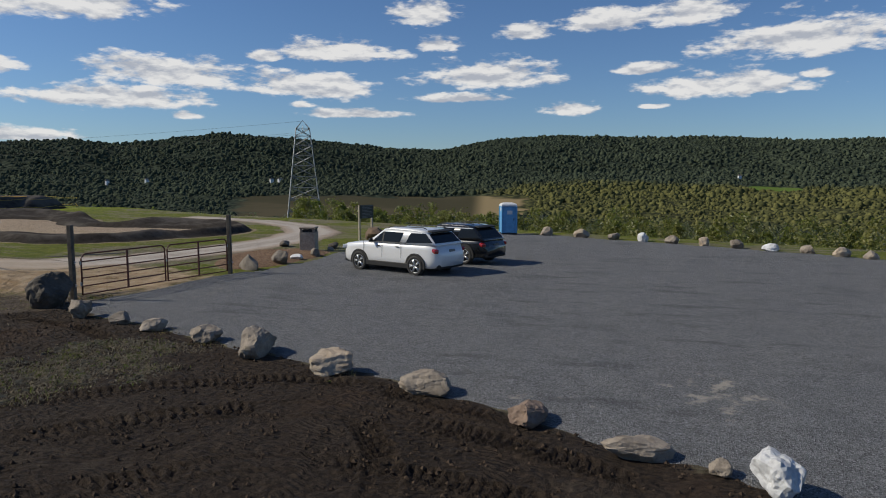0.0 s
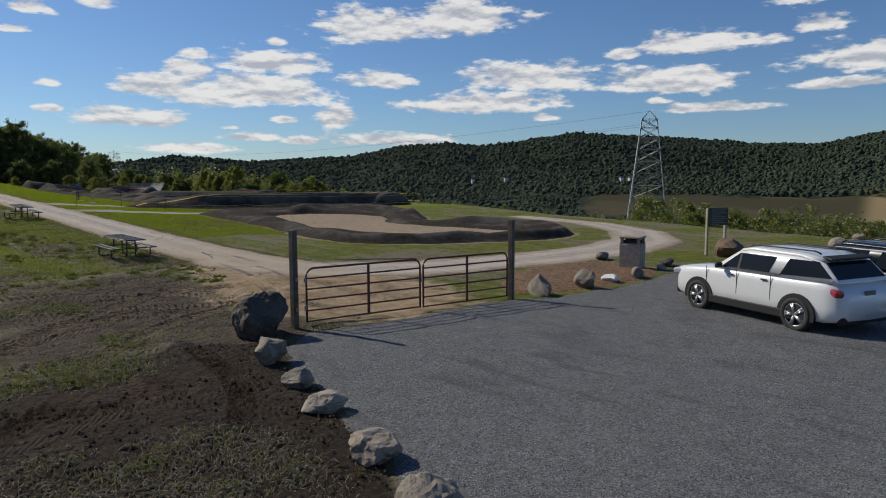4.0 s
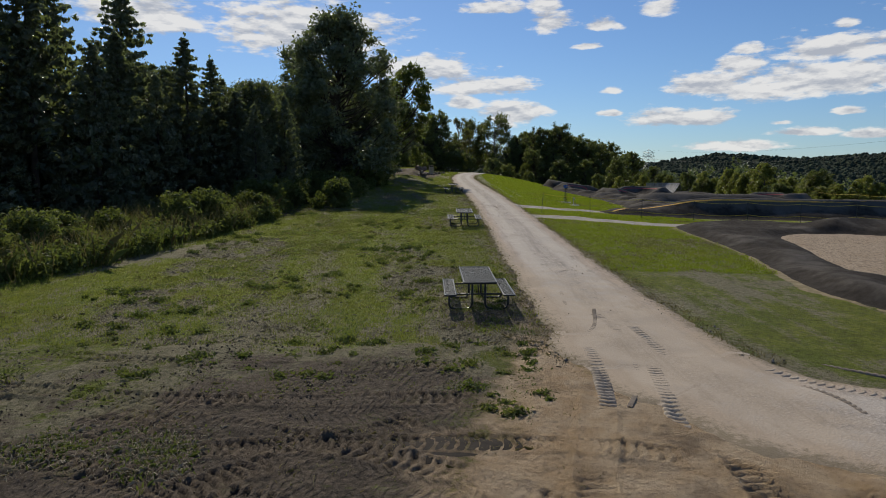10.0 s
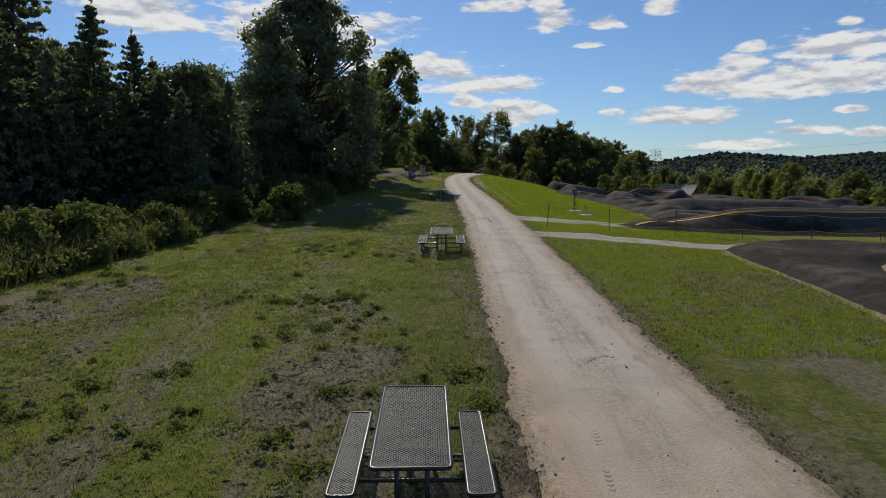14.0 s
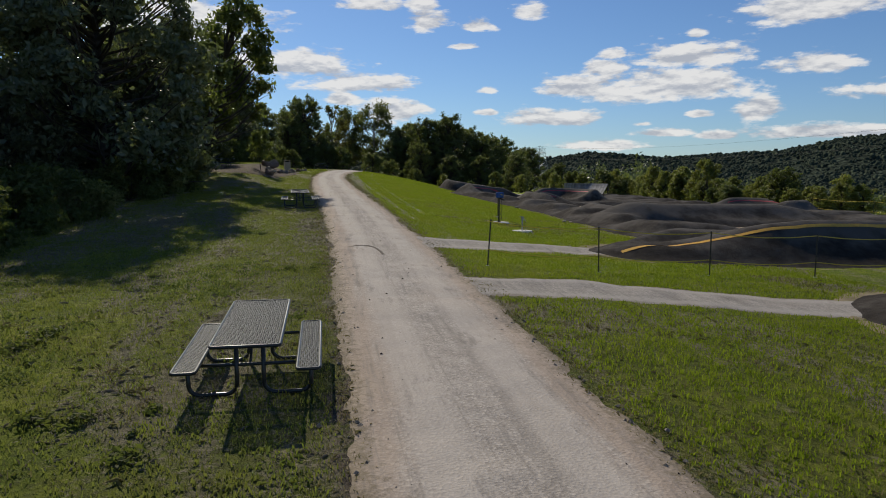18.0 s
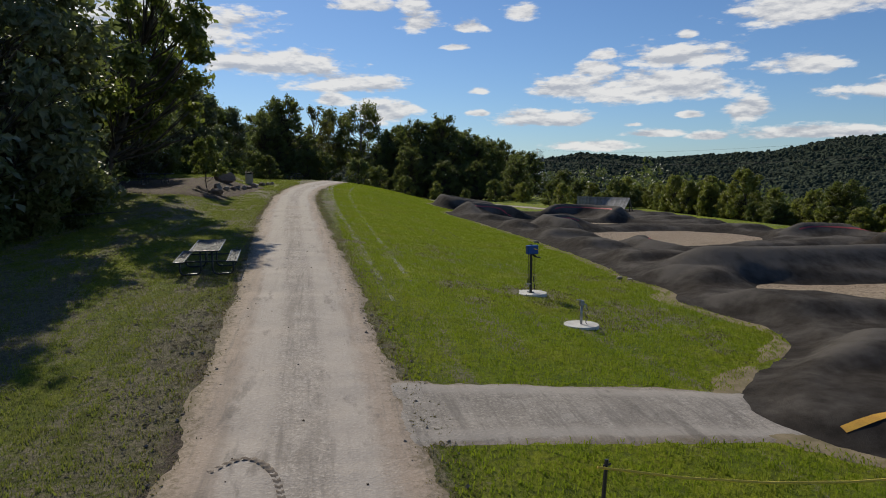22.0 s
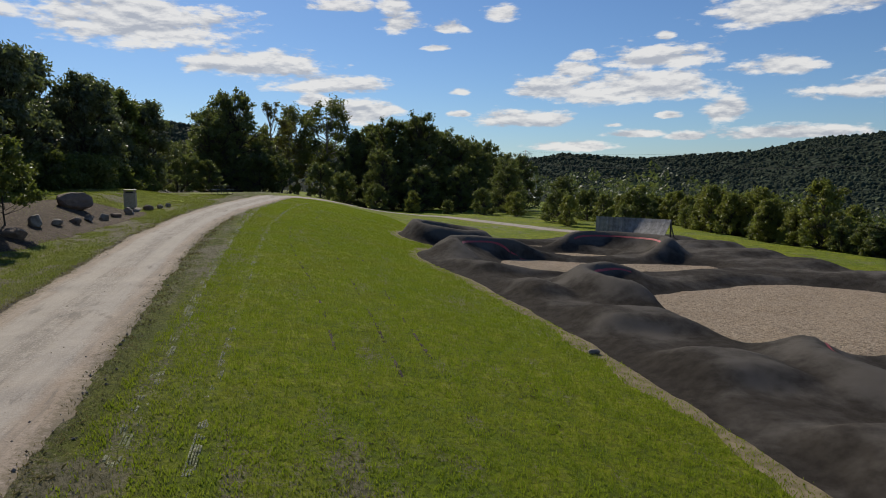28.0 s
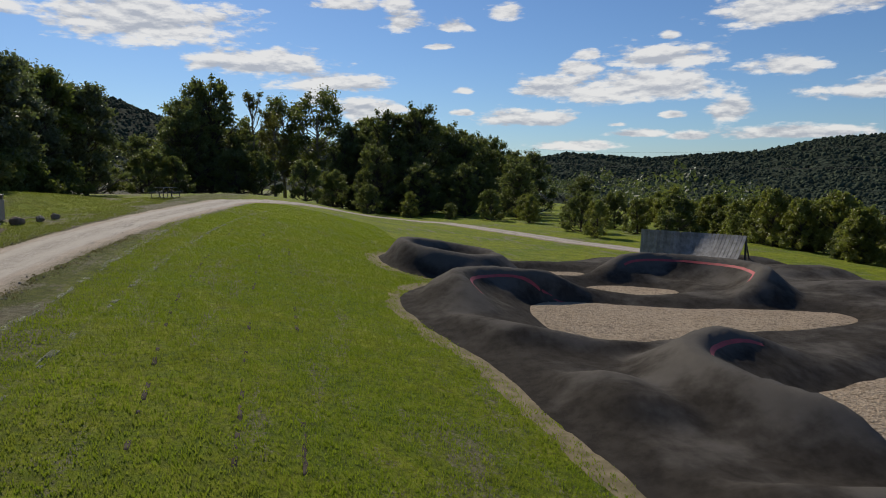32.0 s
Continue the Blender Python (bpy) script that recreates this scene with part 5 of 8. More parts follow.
def stripe(name, xs, ys, width, material, parent, label, up=0.012):
    """A painted line that lies on the asphalt."""
    xs, ys = np.asarray(xs), np.asarray(ys)
    tx, ty = np.gradient(xs), np.gradient(ys)
    ln = np.hypot(tx, ty)
    nxx, nyy = -ty / ln, tx / ln
    rows = []
    for k in (-1, 0, 1):
        x, y = xs + k * width / 2 * nxx, ys + k * width / 2 * nyy
        rows.append(np.stack((x, y, track_z(x, y) + up), 1))
    n = len(xs)
    v = np.concatenate(rows)
    a = np.concatenate([np.arange(n - 1) + k * n for k in (0, 1)])
    ob = new(name, array_mesh(name, v, np.stack((a, a + 1, a + n + 1, a + n), 1), material))
    ob.parent = parent
    ob["label"] = label


for cx, cy, r, a0, a1, top in BERMS2[1:6]:
    t = np.radians(np.linspace(a0 + 12, a1 - 12, 60))
    stripe("painted_line", cx + (r - 0.38) * np.cos(t), cy + (r - 0.38) * np.sin(t), 0.10, M_RED, large_track, "faded red line along the banked turn")
lx = np.linspace(12.4, 38, 90)
stripe("painted_line", lx, 48.6 + 0.02 * (lx - 13) + 0.0 * lx, 0.13, M_ORANGE, large_track, "orange painted edge line")

sheet("soil_verge", lambda x, y: np.where(x < 21, 0.26 - np.abs(inside(TRACK2, x, y) + 0.22) + 0.22 * vnoise(x * 0.8, y * 0.8, 17), -1.0), 10, 22, 47, 112, 0.14, M_VERGE, 0.02, reach=0.2,
      label="strip of dry pale soil along the asphalt", category="soil")
sheet("soil_verge", lambda x, y: 0.16 - np.abs(inside(TRACK1, x, y) + 0.10) + 0.08 * vnoise(x * 0.8, y * 0.8, 18), 10, 33, 12, 45, 0.14, M_VERGE, 0.015, reach=0.2,
      label="strip of dry pale soil round the small track", category="soil")

# ---- trees and shrubs ----
def leaf_cloud(rng, lobes, count, size, shell=0.75):
    """Leaves as small bent diamonds spread through blobs (x, y, z, radius, flatness). Returns verts and quads."""
    lobes = np.asarray(lobes, float)
    weight = lobes[:, 3] ** 2
    pick = rng.choice(len(lobes), count, p=weight / weight.sum())
    d = rng.normal(size=(count, 3))
    d /= np.linalg.norm(d, axis=1)[:, None]
    r = lobes[pick, 3] * (shell + (1 - shell) * rng.random(count) - 0.55 * rng.random(count) ** 3)
    r *= 1 + 0.22 * np.sin(5 * d[:, 0] + 3 * d[:, 1] + pick) + 0.18 * np.sin(9 * d[:, 2] + 4 * d[:, 0])
    c = lobes[pick, :3] + d * r[:, None] * np.stack((np.ones(count), np.ones(count), lobes[pick, 4]), 1)
    n = d + 0.9 * rng.normal(size=(count, 3)) + np.array((0, 0, 0.3))
    n /= np.linalg.norm(n, axis=1)[:, None]
    u = np.cross(n, rng.normal(size=(count, 3)))
    u /= np.linalg.norm(u, axis=1)[:, None]
    v = np.cross(n, u)
    s = size * (0.6 + 0.8 * rng.random(count))[:, None]
    verts = np.stack((c - u * s, c + v * s * 0.55 + n * s * 0.18, c + u * s, c - v * s * 0.55 + n * s * 0.18), 1).reshape(-1, 3)
    return verts, np.arange(count * 4).reshape(-1, 4)


def crown_lobes(rng, height, base, spread, count, lobe):
    """Masses of leaves: uneven, the odd one standing out from the rest."""
    out = []
    for i in range(count):
        k = (i + rng.random()) / count
        z = base + (height - base) * (0.05 + 0.87 * k)
        wide = spread * math.sin(math.pi * min(1, 0.30 + 0.66 * k)) ** 0.55 * (0.75 + 0.4 * rng.random())
        a = i * 2.4 + rng.random() * 2.0
        rad = wide * (0.25 + 0.75 * rng.random() ** 0.6)
        out.append((rad * math.cos(a), rad * math.sin(a), z, lobe * (0.45 + 0.85 * rng.random()), 0.6 + 0.4 * rng.random()))
    for _ in range(3):
        a = rng.random() * 6.28
        out.append((0.3 * spread * math.cos(a), 0.3 * spread * math.sin(a), height - lobe * (0.3 + 0.9 * rng.random()), lobe * (0.35 + 0.35 * rng.random()), 1.0))
    return out


def make_tree(name, label, category, seed, height, spread, base, lobes, lobe, leaves, size, leaf_material, bark=None, girth=None, lean=0.0, shell=0.75, group=""):
    """A tree: tapered trunk with limbs to each mass of leaves, and a crown of single leaves."""
    rng = np.random.default_rng(seed)
    tree = thing(name, label, category, group=group)
    blobs = crown_lobes(rng, height, base, spread, lobes, lobe)
    blobs = [(x + lean * z, y, z, r, f) for x, y, z, r, f in blobs]
    girth = girth or 0.012 * height + 0.05
    bm = bmesh.new()
    spine = [(lean * z + 0.1 * math.sin(z * 1.1 + seed), 0.1 * math.cos(z * 0.9 + seed) - 0.1 * math.cos(seed), z) for z in np.linspace(-0.3, height * 0.9, 9)]
    tube(bm, spine, girth * 1.25, 8, r_end=girth * 0.15)
    trunk = part("trunk", bm, bark or M_BARK, tree, smooth=True)
    bm = bmesh.new()
    for x, y, z, r, _ in blobs:
        z0 = max(base * 0.6, min(z * 0.75, z - 0.5 * math.hypot(x, y) - 0.4))
        p0, p2 = Vector((lean * z0, 0, z0)), Vector((x, y, z))
        mid = (p0 + p2) / 2 + Vector((0, 0, -0.12 * (p2 - p0).length))
        tube(bm, [p0, mid, p2], girth * 0.38, 5, r_end=girth * 0.08)
        for _ in range(2):
            w = Vector(rng.normal(size=3)) * r * 0.6
            tube(bm, [mid, (mid + p2) / 2 + w * 0.4, p2 + w], girth * 0.2, 4, r_end=girth * 0.05)
    part("branching", bm, bark or M_BARK, tree, smooth=True)
    v, f = leaf_cloud(rng, blobs, leaves, size, shell)
    crown = new("crown", array_mesh("crown", v, f, leaf_material, False))
    crown.parent = tree
    return tree


def make_cedar(seed, height, spread):
    rng = np.random.default_rng(seed)
    tree = thing("cedar_tree", "dark green conical cedar at the wood's edge", "tree", group="wood along the lawn")
    bm = bmesh.new()
    tube(bm, [(0, 0, -0.3), (0.05, 0, height * 0.5), (0, 0, height * 0.98)], 0.16, 8, r_end=0.015)
    part("trunk", bm, M_BARK, tree, smooth=True)
    lobes = []
    for i in range(120):
        k = (i / 120) ** 0.85
        a, z = i * 2.4 + rng.random(), height * (0.05 + 0.93 * k)
        rad = (spread * (1 - k) ** 0.85 + 0.12) * (0.62 + 0.5 * rng.random())
        for t in (0.35, 0.68, 1.0):
            lobes.append((rad * t * math.cos(a), rad * t * math.sin(a), z + 0.10 * rad * t * (t - 0.2), (0.16 + 0.34 * (1 - k)) * (1.15 - 0.55 * t), 0.55))
    lobes.append((0, 0, height * 0.99, 0.10, 2.6))
    v, f = leaf_cloud(rng, lobes, 12000, 0.125, 0.4)
    crown = new("crown", array_mesh("crown", v, f, M_NEEDLE, False))
    crown.parent = tree
    return tree


def stand(proto, x, y, scale=1.0, turn=0.0, sink=0.05, tall=1.0):
    m = Matrix.Translation((x, y, floor_z(x, y) - sink)) @ Matrix.Rotation(turn, 4, "Z") @ Matrix.Diagonal((scale, scale, scale * tall, 1))
    return copy_thing(proto, m)


def settle(proto, x, y, scale=1.0, turn=0.0, sink=0.05, tall=1.0):
    proto.matrix_basis = Matrix.Translation((x, y, floor_z(x, y) - sink)) @ Matrix.Rotation(turn, 4, "Z") @ Matrix.Diagonal((scale, scale, scale * tall, 1))


EDGE = "wood along the lawn"


def set_back(x, y, s):
    """The wood's near end stands back behind the thicket."""
    if y < 47 and x < -11:
        return 3 + 1.24 * (x - 3), 10 + 1.24 * (y - 10), s * 1.2
    return x, y, s


oak = make_tree("oak_tree", "large dark broadleaf tree shading the lawn", "tree", 5, 17.5, 6.6, 0.9, 130, 1.5, 34000, 0.19, M_LEAF_DARK, shell=0.45, group=EDGE)
maple = make_tree("maple_tree", "dense dark green tree at the wood's edge", "tree", 6, 13.0, 4.2, 0.6, 80, 1.15, 15000, 0.19, M_LEAF_DARK, shell=0.45, group=EDGE)
ash = make_tree("ash_tree", "green tree with some yellowing leaves", "tree", 7, 12.5, 3.6, 1.0, 60, 1.0, 11000, 0.18, M_LEAF_MID, shell=0.4, group=EDGE)
cedar = make_cedar(8, 9.6, 3.2)
sparse = make_tree("locust_tree", "thin open tree with airy leaves", "tree", 9, 11.5, 3.6, 3.4, 34, 0.9, 7200, 0.16, M_LEAF_MID, lean=0.30, shell=0.5, group=EDGE)
open_tree = make_tree("open_crowned_tree", "tall open tree with pale limbs against the sky", "tree", 10, 19.0, 7.0, 5.0, 24, 2.0, 7600, 0.26, M_LEAF_YELLOW, M_PALEBARK, 0.3, shell=0.6,
                      group="grove beyond the lawn")
bare = make_tree("browning_tree", "half-bare tree with brown leaves", "tree", 11, 16.0, 3.6, 3.0, 20, 1.2, 3200, 0.2, M_LEAF_BROWN, M_PALEBARK, shell=0.5, group="grove beyond the lawn")
grove = make_tree("grove_tree", "dense green tree at the end of the lawn", "tree", 12, 17.0, 6.0, 0.8, 150, 1.05, 15000, 0.21, M_LEAF_GROVE, shell=0.4, group="grove beyond the lawn")
shrub = make_tree("shrub_tree", "low yellow-green shrubby tree on the slope", "tree", 13, 5.6, 2.1, 0.2, 60, 0.5, 5600, 0.13, M_LEAF_GOLD, group="shrubs below the lawn")
shrub_dark = make_tree("shrub_tree", "low green shrubby tree on the slope", "tree", 14, 5.2, 2.3, 0.2, 60, 0.52, 5600, 0.13, M_LEAF_GROVE, group="shrubs below the lawn")
bush = make_tree("bush", "leafy bush at the edge of the wood", "bush", 15, 2.0, 1.4, 0.1, 14, 0.6, 3000, 0.10, M_WEED, girth=0.03, group=EDGE)
sapling = make_tree("sapling", "slender young tree in the mulch bed", "tree", 16, 3.7, 1.15, 0.9, 20, 0.42, 3400, 0.085, M_LEAF_MID, girth=0.035, shell=0.5)

settle(oak, -9.7, 69.0, 1.0, 0.4)
for x, y, s, a in ((-15.5, 60.0, 0.56, 1.1), (-20.0, 50.0, 0.58, 2.0), (-24.0, 41.0, 0.66, 3.0), (-27.0, 33.0, 0.66, 0.2), (-14.0, 77.0, 0.80, 5.0), (-24.0, 57.0, 0.6, 2.8)):
    stand(oak, *set_back(x, y, s), a)
settle(maple, -13.4, 52.0, 0.7, 0.3)
for x, y, s, a in ((-18.5, 36.0, 0.72, 1.0), (-19.0, 28.5, 0.62, 2.2), (-20.0, 21.0, 0.62, 3.1), (-14.0, 58.0, 0.66, 4.0), (-12.6, 63.5, 0.62, 5.2), (-9.8, 75.5, 0.72, 0.9), (-14.8, 45.0, 0.72, 1.7),
                   (-25.0, 22.0, 0.72, 2.0), (-12.5, 84.0, 0.8, 2.6), (-15.0, 92.0, 0.9, 3.3), (-16.0, 101.0, 0.95, 4.4), (-15.5, 110.0, 1.3, 0.5), (-20.0, 118.0, 1.4, 1.2), (-12.0, 137.0, 1.35, 2.9), (-7.5, 139.0, 1.15, 0.9)):
    stand(maple, *set_back(x, y, s), a)
settle(ash, -14.6, 55.5, 0.7, 0.0)
for x, y, s, a in ((-21.0, 33.0, 0.9, 1.0), (-18.0, 43.0, 0.95, 2.1), (-13.5, 117.0, 0.85, 3.0), (-9.4, 135.0, 1.3, 4.2), (-16.0, 127.0, 1.35, 5.1), (-12.6, 97.0, 0.75, 0.4), (-10.4, 88.0, 0.7, 1.9)):
    stand(ash, *set_back(x, y, s), a)
settle(cedar, -16.3, 46.8, 1.18)
for x, y, s, a in ((-15.6, 31.0, 0.95, 1.0), (-14.4, 36.0, 0.82, 2.0), (-17.6, 26.5, 1.1, 3.0), (-12.6, 45.5, 0.8, 4.0), (-16.6, 22.0, 0.9, 5.0), (-19.5, 31.5, 1.25, 0.5), (-16.0, 40.0, 1.15, 1.5),
                   (-22.5, 27.0, 1.3, 2.5), (-13.6, 48.5, 0.85, 3.5), (-14.2, 33.4, 0.7, 0.7), (-13.4, 37.9, 0.62, 1.9), (-12.2, 42.6, 0.72, 2.9), (-16.4, 28.6, 0.78, 4.6), (-11.9, 47.0, 0.6, 5.4),
                   (-18.2, 24.0, 0.8, 0.1), (-17.2, 35.2, 1.05, 3.3), (-20.5, 24.6, 1.15, 1.3), (-11.2, 52.6, 0.66, 2.3), (-12.6, 54.6, 0.7, 4.9)):
    stand(cedar, *set_back(x, y, s), a, tall=0.95 + 0.12 * math.sin(x * 2.3 + y))
for x, y, s, a in ((-17.0, 30.0, 0.55, 0.3), (-15.4, 38.0, 0.52, 1.3), (-14.6, 42.6, 0.55, 2.3), (-18.8, 25.4, 0.5, 3.3), (-12.4, 49.6, 0.48, 4.3), (-13.0, 61.0, 0.5, 5.3), (-16.6, 33.4, 0.55, 0.9), (-11.2, 66.0, 0.5, 1.9),
                   (-17.6, 46.0, 0.8, 2.9), (-21.0, 38.0, 0.85, 3.9), (-23.5, 31.0, 0.8, 4.9), (-16.5, 54.0, 0.8, 5.9)):
    stand(maple, *set_back(x, y, s), a)
settle(sparse, -6.9, 79.5, 1.12, 0.0)
stand(sparse, -8.4, 84.5, 0.85, 0.4)
for x, y, s, a in ((-11.0, 112.0, 0.82, 0.4), (-13.5, 105.5, 0.85, 1.5), (-9.0, 122.0, 0.82, 2.4), (-10.5, 128.5, 0.85, 3.3), (-16.5, 112.5, 1.0, 4.2), (-13.4, 95.5, 0.95, 5.1), (-13.0, 89.5, 0.95, 0.7), (-7.8, 72.5, 0.8, 1.6),
                   (-8.6, 81.0, 0.78, 2.5), (-9.6, 99.5, 0.75, 1.1), (-12.5, 100.5, 0.9, 3.6), (-13.0, 121.5, 0.95, 4.8), (-8.0, 129.0, 0.6, 5.5)):
    stand(maple, x, y, s * (1.4 if y > 86 else 1.0), a)
for x, y, s in ((-11.5, 103.0, 1.5), (-10.0, 106.5, 1.4), (-9.4, 109.0, 1.3), (-8.6, 112.5, 1.5), (-7.6, 116.0, 1.4), (-7.0, 119.5, 1.5), (-6.6, 123.0, 1.4), (-6.2, 126.5, 1.5), (-12.0, 98.5, 1.5), (-12.0, 94.0, 1.5), (-11.6, 90.5, 1.4), (-10.6, 86.5, 1.4)):
    stand(bush, x, y, s, x * 2.7)
settle(sapling, -2.8, 89.5, 1.0)
settle(open_tree, 15.0, 196.0, 1.05, 0.6)
stand(open_tree, 9.0, 199.0, 0.9, 2.5)
settle(bare, 4.5, 185.0, 1.05, 0.0)
stand(bare, 7.6, 190.0, 0.85, 2.0)
settle(grove, -1.3, 178.0, 1.06, 0.2)
for x, y, s, a in ((-9.0, 168.0, 0.55, 1.0), (-17.0, 160.0, 0.86, 2.0), (-26.0, 150.0, 0.9, 0.3), (-34.0, 140.0, 0.95, 1.2), (-29.0, 128.0, 0.9, 2.2), (-24.0, 139.0, 0.75, 3.1), (21.5, 187.0, 1.06, 3.0), (26.0, 182.0, 1.06, 4.0), (31.0, 181.0, 1.08, 5.0), (36.5, 186.0, 1.08, 0.5), (42.5, 193.0, 0.95, 1.5),
                   (48.5, 201.0, 0.9, 2.5), (54.5, 211.0, 0.86, 3.5), (60.5, 222.0, 0.82, 4.5), (33.0, 195.0, 1.15, 2.2), (24.0, 196.0, 1.1, 1.2), (-5.0, 188.0, 1.15, 5.5), (44.0, 206.0, 1.05, 0.1),
                   (-4.5, 174.0, 0.9, 2.7), (2.5, 180.0, 0.72, 0.8), (28.5, 178.0, 0.82, 3.9), (39.0, 184.0, 0.85, 5.6), (45.5, 195.0, 0.75, 2.0), (18.5, 184.0, 0.7, 4.1), (51.0, 204.0, 0.7, 0.6), (57.0, 215.0, 0.65, 1.6),
                   (35.0, 166.0, 0.5, 0.9), (41.0, 160.0, 0.48, 1.8), (44.0, 170.0, 0.62, 2.8), (50.0, 180.0, 0.7, 3.7), (29.0, 168.0, 0.55, 4.7), (23.0, 172.0, 0.6, 5.6), (47.0, 152.0, 0.42, 0.4)):
    stand(grove, x, y, s * 0.92, a, tall=0.96 + 0.1 * math.sin(x * 1.7))
low = random.Random(4)
for i in range(16):
    x = -16 + i * 4.6 + low.uniform(-1.2, 1.2)
    y = 163 + 0.011 * x * x + 0.45 * x + low.uniform(-4, 4)
    stand(shrub_dark, x, y, low.uniform(0.8, 1.35), low.uniform(0, 6))
for i, (x, y) in enumerate(((37.5, 127), (39, 134), (40.5, 141), (38.5, 148), (35.5, 154), (31, 158), (26, 160), (20.5, 161), (42.5, 124), (43.5, 131), (44.5, 138), (43, 146), (40, 154), (46, 128))):
    stand(shrub_dark if i % 3 else shrub, x, y, 0.62 + 0.2 * math.sin(i * 2.1), i * 1.3)
settle(shrub, 49.0, 104.0, 1.0)
settle(shrub_dark, 50.5, 92.0, 0.9)
for i in range(110):
    y = 84 + i * 0.85 + low.uniform(-1.3, 1.3)
    x = float(np.interp(y, EDGE_Y, EDGE_X)) + 4.5 + low.uniform(-1.5, 6.0)
    stand(shrub if low.random() < 0.75 else shrub_dark, x, y, low.uniform(0.42, 0.78) + (0.12 if y > 115 else 0.0), low.uniform(0, 6), tall=low.uniform(0.7, 1.05))
settle(bush, -6.6, 47.0, 1.0)
for i in range(26):
    y = 22 + i * 1.6 + low.uniform(-0.6, 0.6)
    stand(bush, -9.0 - 1.0 * math.sin(y * 0.11) - 4.0 * max(0.0, 1 - max(0.0, y - 20) / 26) - low.uniform(0.6, 2.6), y, low.uniform(0.6, 1.1), low.uniform(0, 6))
for x, y, s in ((-7.6, 52.5, 0.9), (-8.6, 55.0, 1.1), (-6.9, 56.8, 0.8), (-8.0, 58.0, 1.0), (-9.6, 61.0, 1.0), (-8.2, 64.0, 0.9), (-7.3, 49.3, 0.7), (-7.6, 66.5, 1.1), (-7.0, 69.0, 1.2), (-7.2, 71.5, 1.2), (-7.0, 74.0, 1.25), (-7.6, 76.5, 1.2), (-8.4, 79.0, 1.3), (-9.6, 81.5, 1.3), (-11.0, 84.0, 1.3)):
    stand(bush, x, y, s, x * 3)


def far_woods(name, label, places, leaves, size, material, seed):
    """Many trees too far to count, as one mesh of leaves."""
    rng = np.random.default_rng(seed)
    vs, fs, base = [], [], 0
    for x, y, h in places:
        z = floor_z(x, y)
        lobes = [(x + q[0], y + q[1], z + q[2], q[3], q[4]) for q in crown_lobes(rng, h, h * 0.15, h * 0.36, 7, h * 0.22)]
        v, f = leaf_cloud(rng, lobes, leaves, size * (0.6 + h / 14), 0.8)
        vs.append(v)
        fs.append(f + base)
        base += len(v)
    tagged(new(name, array_mesh(name, np.concatenate(vs), np.concatenate(fs), material, False)), label, "woods", kind="stuff")


def slope_places(seed, n, a0, a1, r0, r1, h0, h1, grow=1.0):
    rng, out = random.Random(seed), []
    while len(out) < n:
        a, r = radians(rng.uniform(a0, a1)), r0 + (r1 - r0) * rng.random() ** 0.8
        x, y = r * math.sin(a), r * math.cos(a)
        if x > float(np.interp(y, EDGE_Y, EDGE_X)) + 12 and not (r < 230 and 36 < math.degrees(a) < 63):
            out.append((x, y, rng.uniform(h0, h1) * (1 + grow * r / 400)))
    return out


far_woods("slope_woods", "yellow-green scrub woods on the slope below the lot", slope_places(1, 800, 62, 128, 45, 200, 1.2, 2.8, 1.2), 170, 0.2, M_LEAF_YELLOW, 1)
far_woods("slope_woods", "green woods on the slope below the lawn", slope_places(2, 620, 8, 118, 55, 260, 1.3, 2.7, 0.9), 170, 0.26, M_LEAF_MID, 2)
far_woods("valley_woods", "mixed woods along the valley floor", slope_places(3, 800, 5, 125, 190, 480, 5.0, 10.0, 0.2), 110, 0.45, M_LEAF_DARK, 3)
far_woods("valley_woods", "yellowing woods along the valley floor", slope_places(4, 420, 66, 125, 170, 470, 4.0, 8.0, 0.2), 110, 0.42, M_LEAF_YELLOW, 4)


def blades(name, label, places, rng, height, spread, per, material, width=0.012, flop=0.35, lift=0.0):
    """Grass or weeds as bent blades, one mesh."""
    p = np.repeat(np.asarray(places, float), per, axis=0)
    n = len(p)
    p[:, :2] += rng.normal(size=(n, 2)) * spread
    p[:, 2] = land(p[:, 0], p[:, 1]) + lift
    a, h = rng.random(n) * 2 * np.pi, height * (0.5 + 0.8 * rng.random(n))
    lean = rng.normal(size=(n, 2)) * flop * h[:, None]
    side = np.stack((np.cos(a), np.sin(a), np.zeros(n)), 1) * (width * (0.6 + 0.8 * rng.random(n)))[:, None]
    root = p - np.array((0, 0, 0.02))
    mid = p + np.stack((lean[:, 0] * 0.4, lean[:, 1] * 0.4, h * 0.6), 1)
    tip = p + np.stack((lean[:, 0], lean[:, 1], h * np.maximum(0.1, 1 - 0.25 * np.hypot(lean[:, 0], lean[:, 1]) / h)), 1)
    v = np.stack((root - side, root + side, mid + side * 0.8, tip, mid - side * 0.8), 1).reshape(-1, 3)
    tagged(new(name, array_mesh(name, v, np.arange(n * 5).reshape(-1, 5), material, False)), label, "grass", kind="stuff")


seeded = np.random.default_rng(21)


def scatter(n, x0, x1, y0, y1, test):
    p = np.stack((x0 + (x1 - x0) * seeded.random(n), y0 + (y1 - y0) * seeded.random(n), np.zeros(n)), 1)
    return p[test(p[:, 0], p[:, 1])]


def on_lawn(x, y):
    return (road_dist(x, y) < -0.15) & (inside(TRACK2, x, y) < -0.1) & (inside(TRACK1, x, y) < -0.1) & (inside(LOT, x, y) < -0.1) \
        & (path_dist(PATHS[0])(x, y) < -0.05) & (path_dist(PATHS[1])(x, y) < -0.05) & (np.hypot(x - 11.0, y - 59.5) > 0.6) & (np.hypot(x - 11.0, y - 55.4) > 0.5)


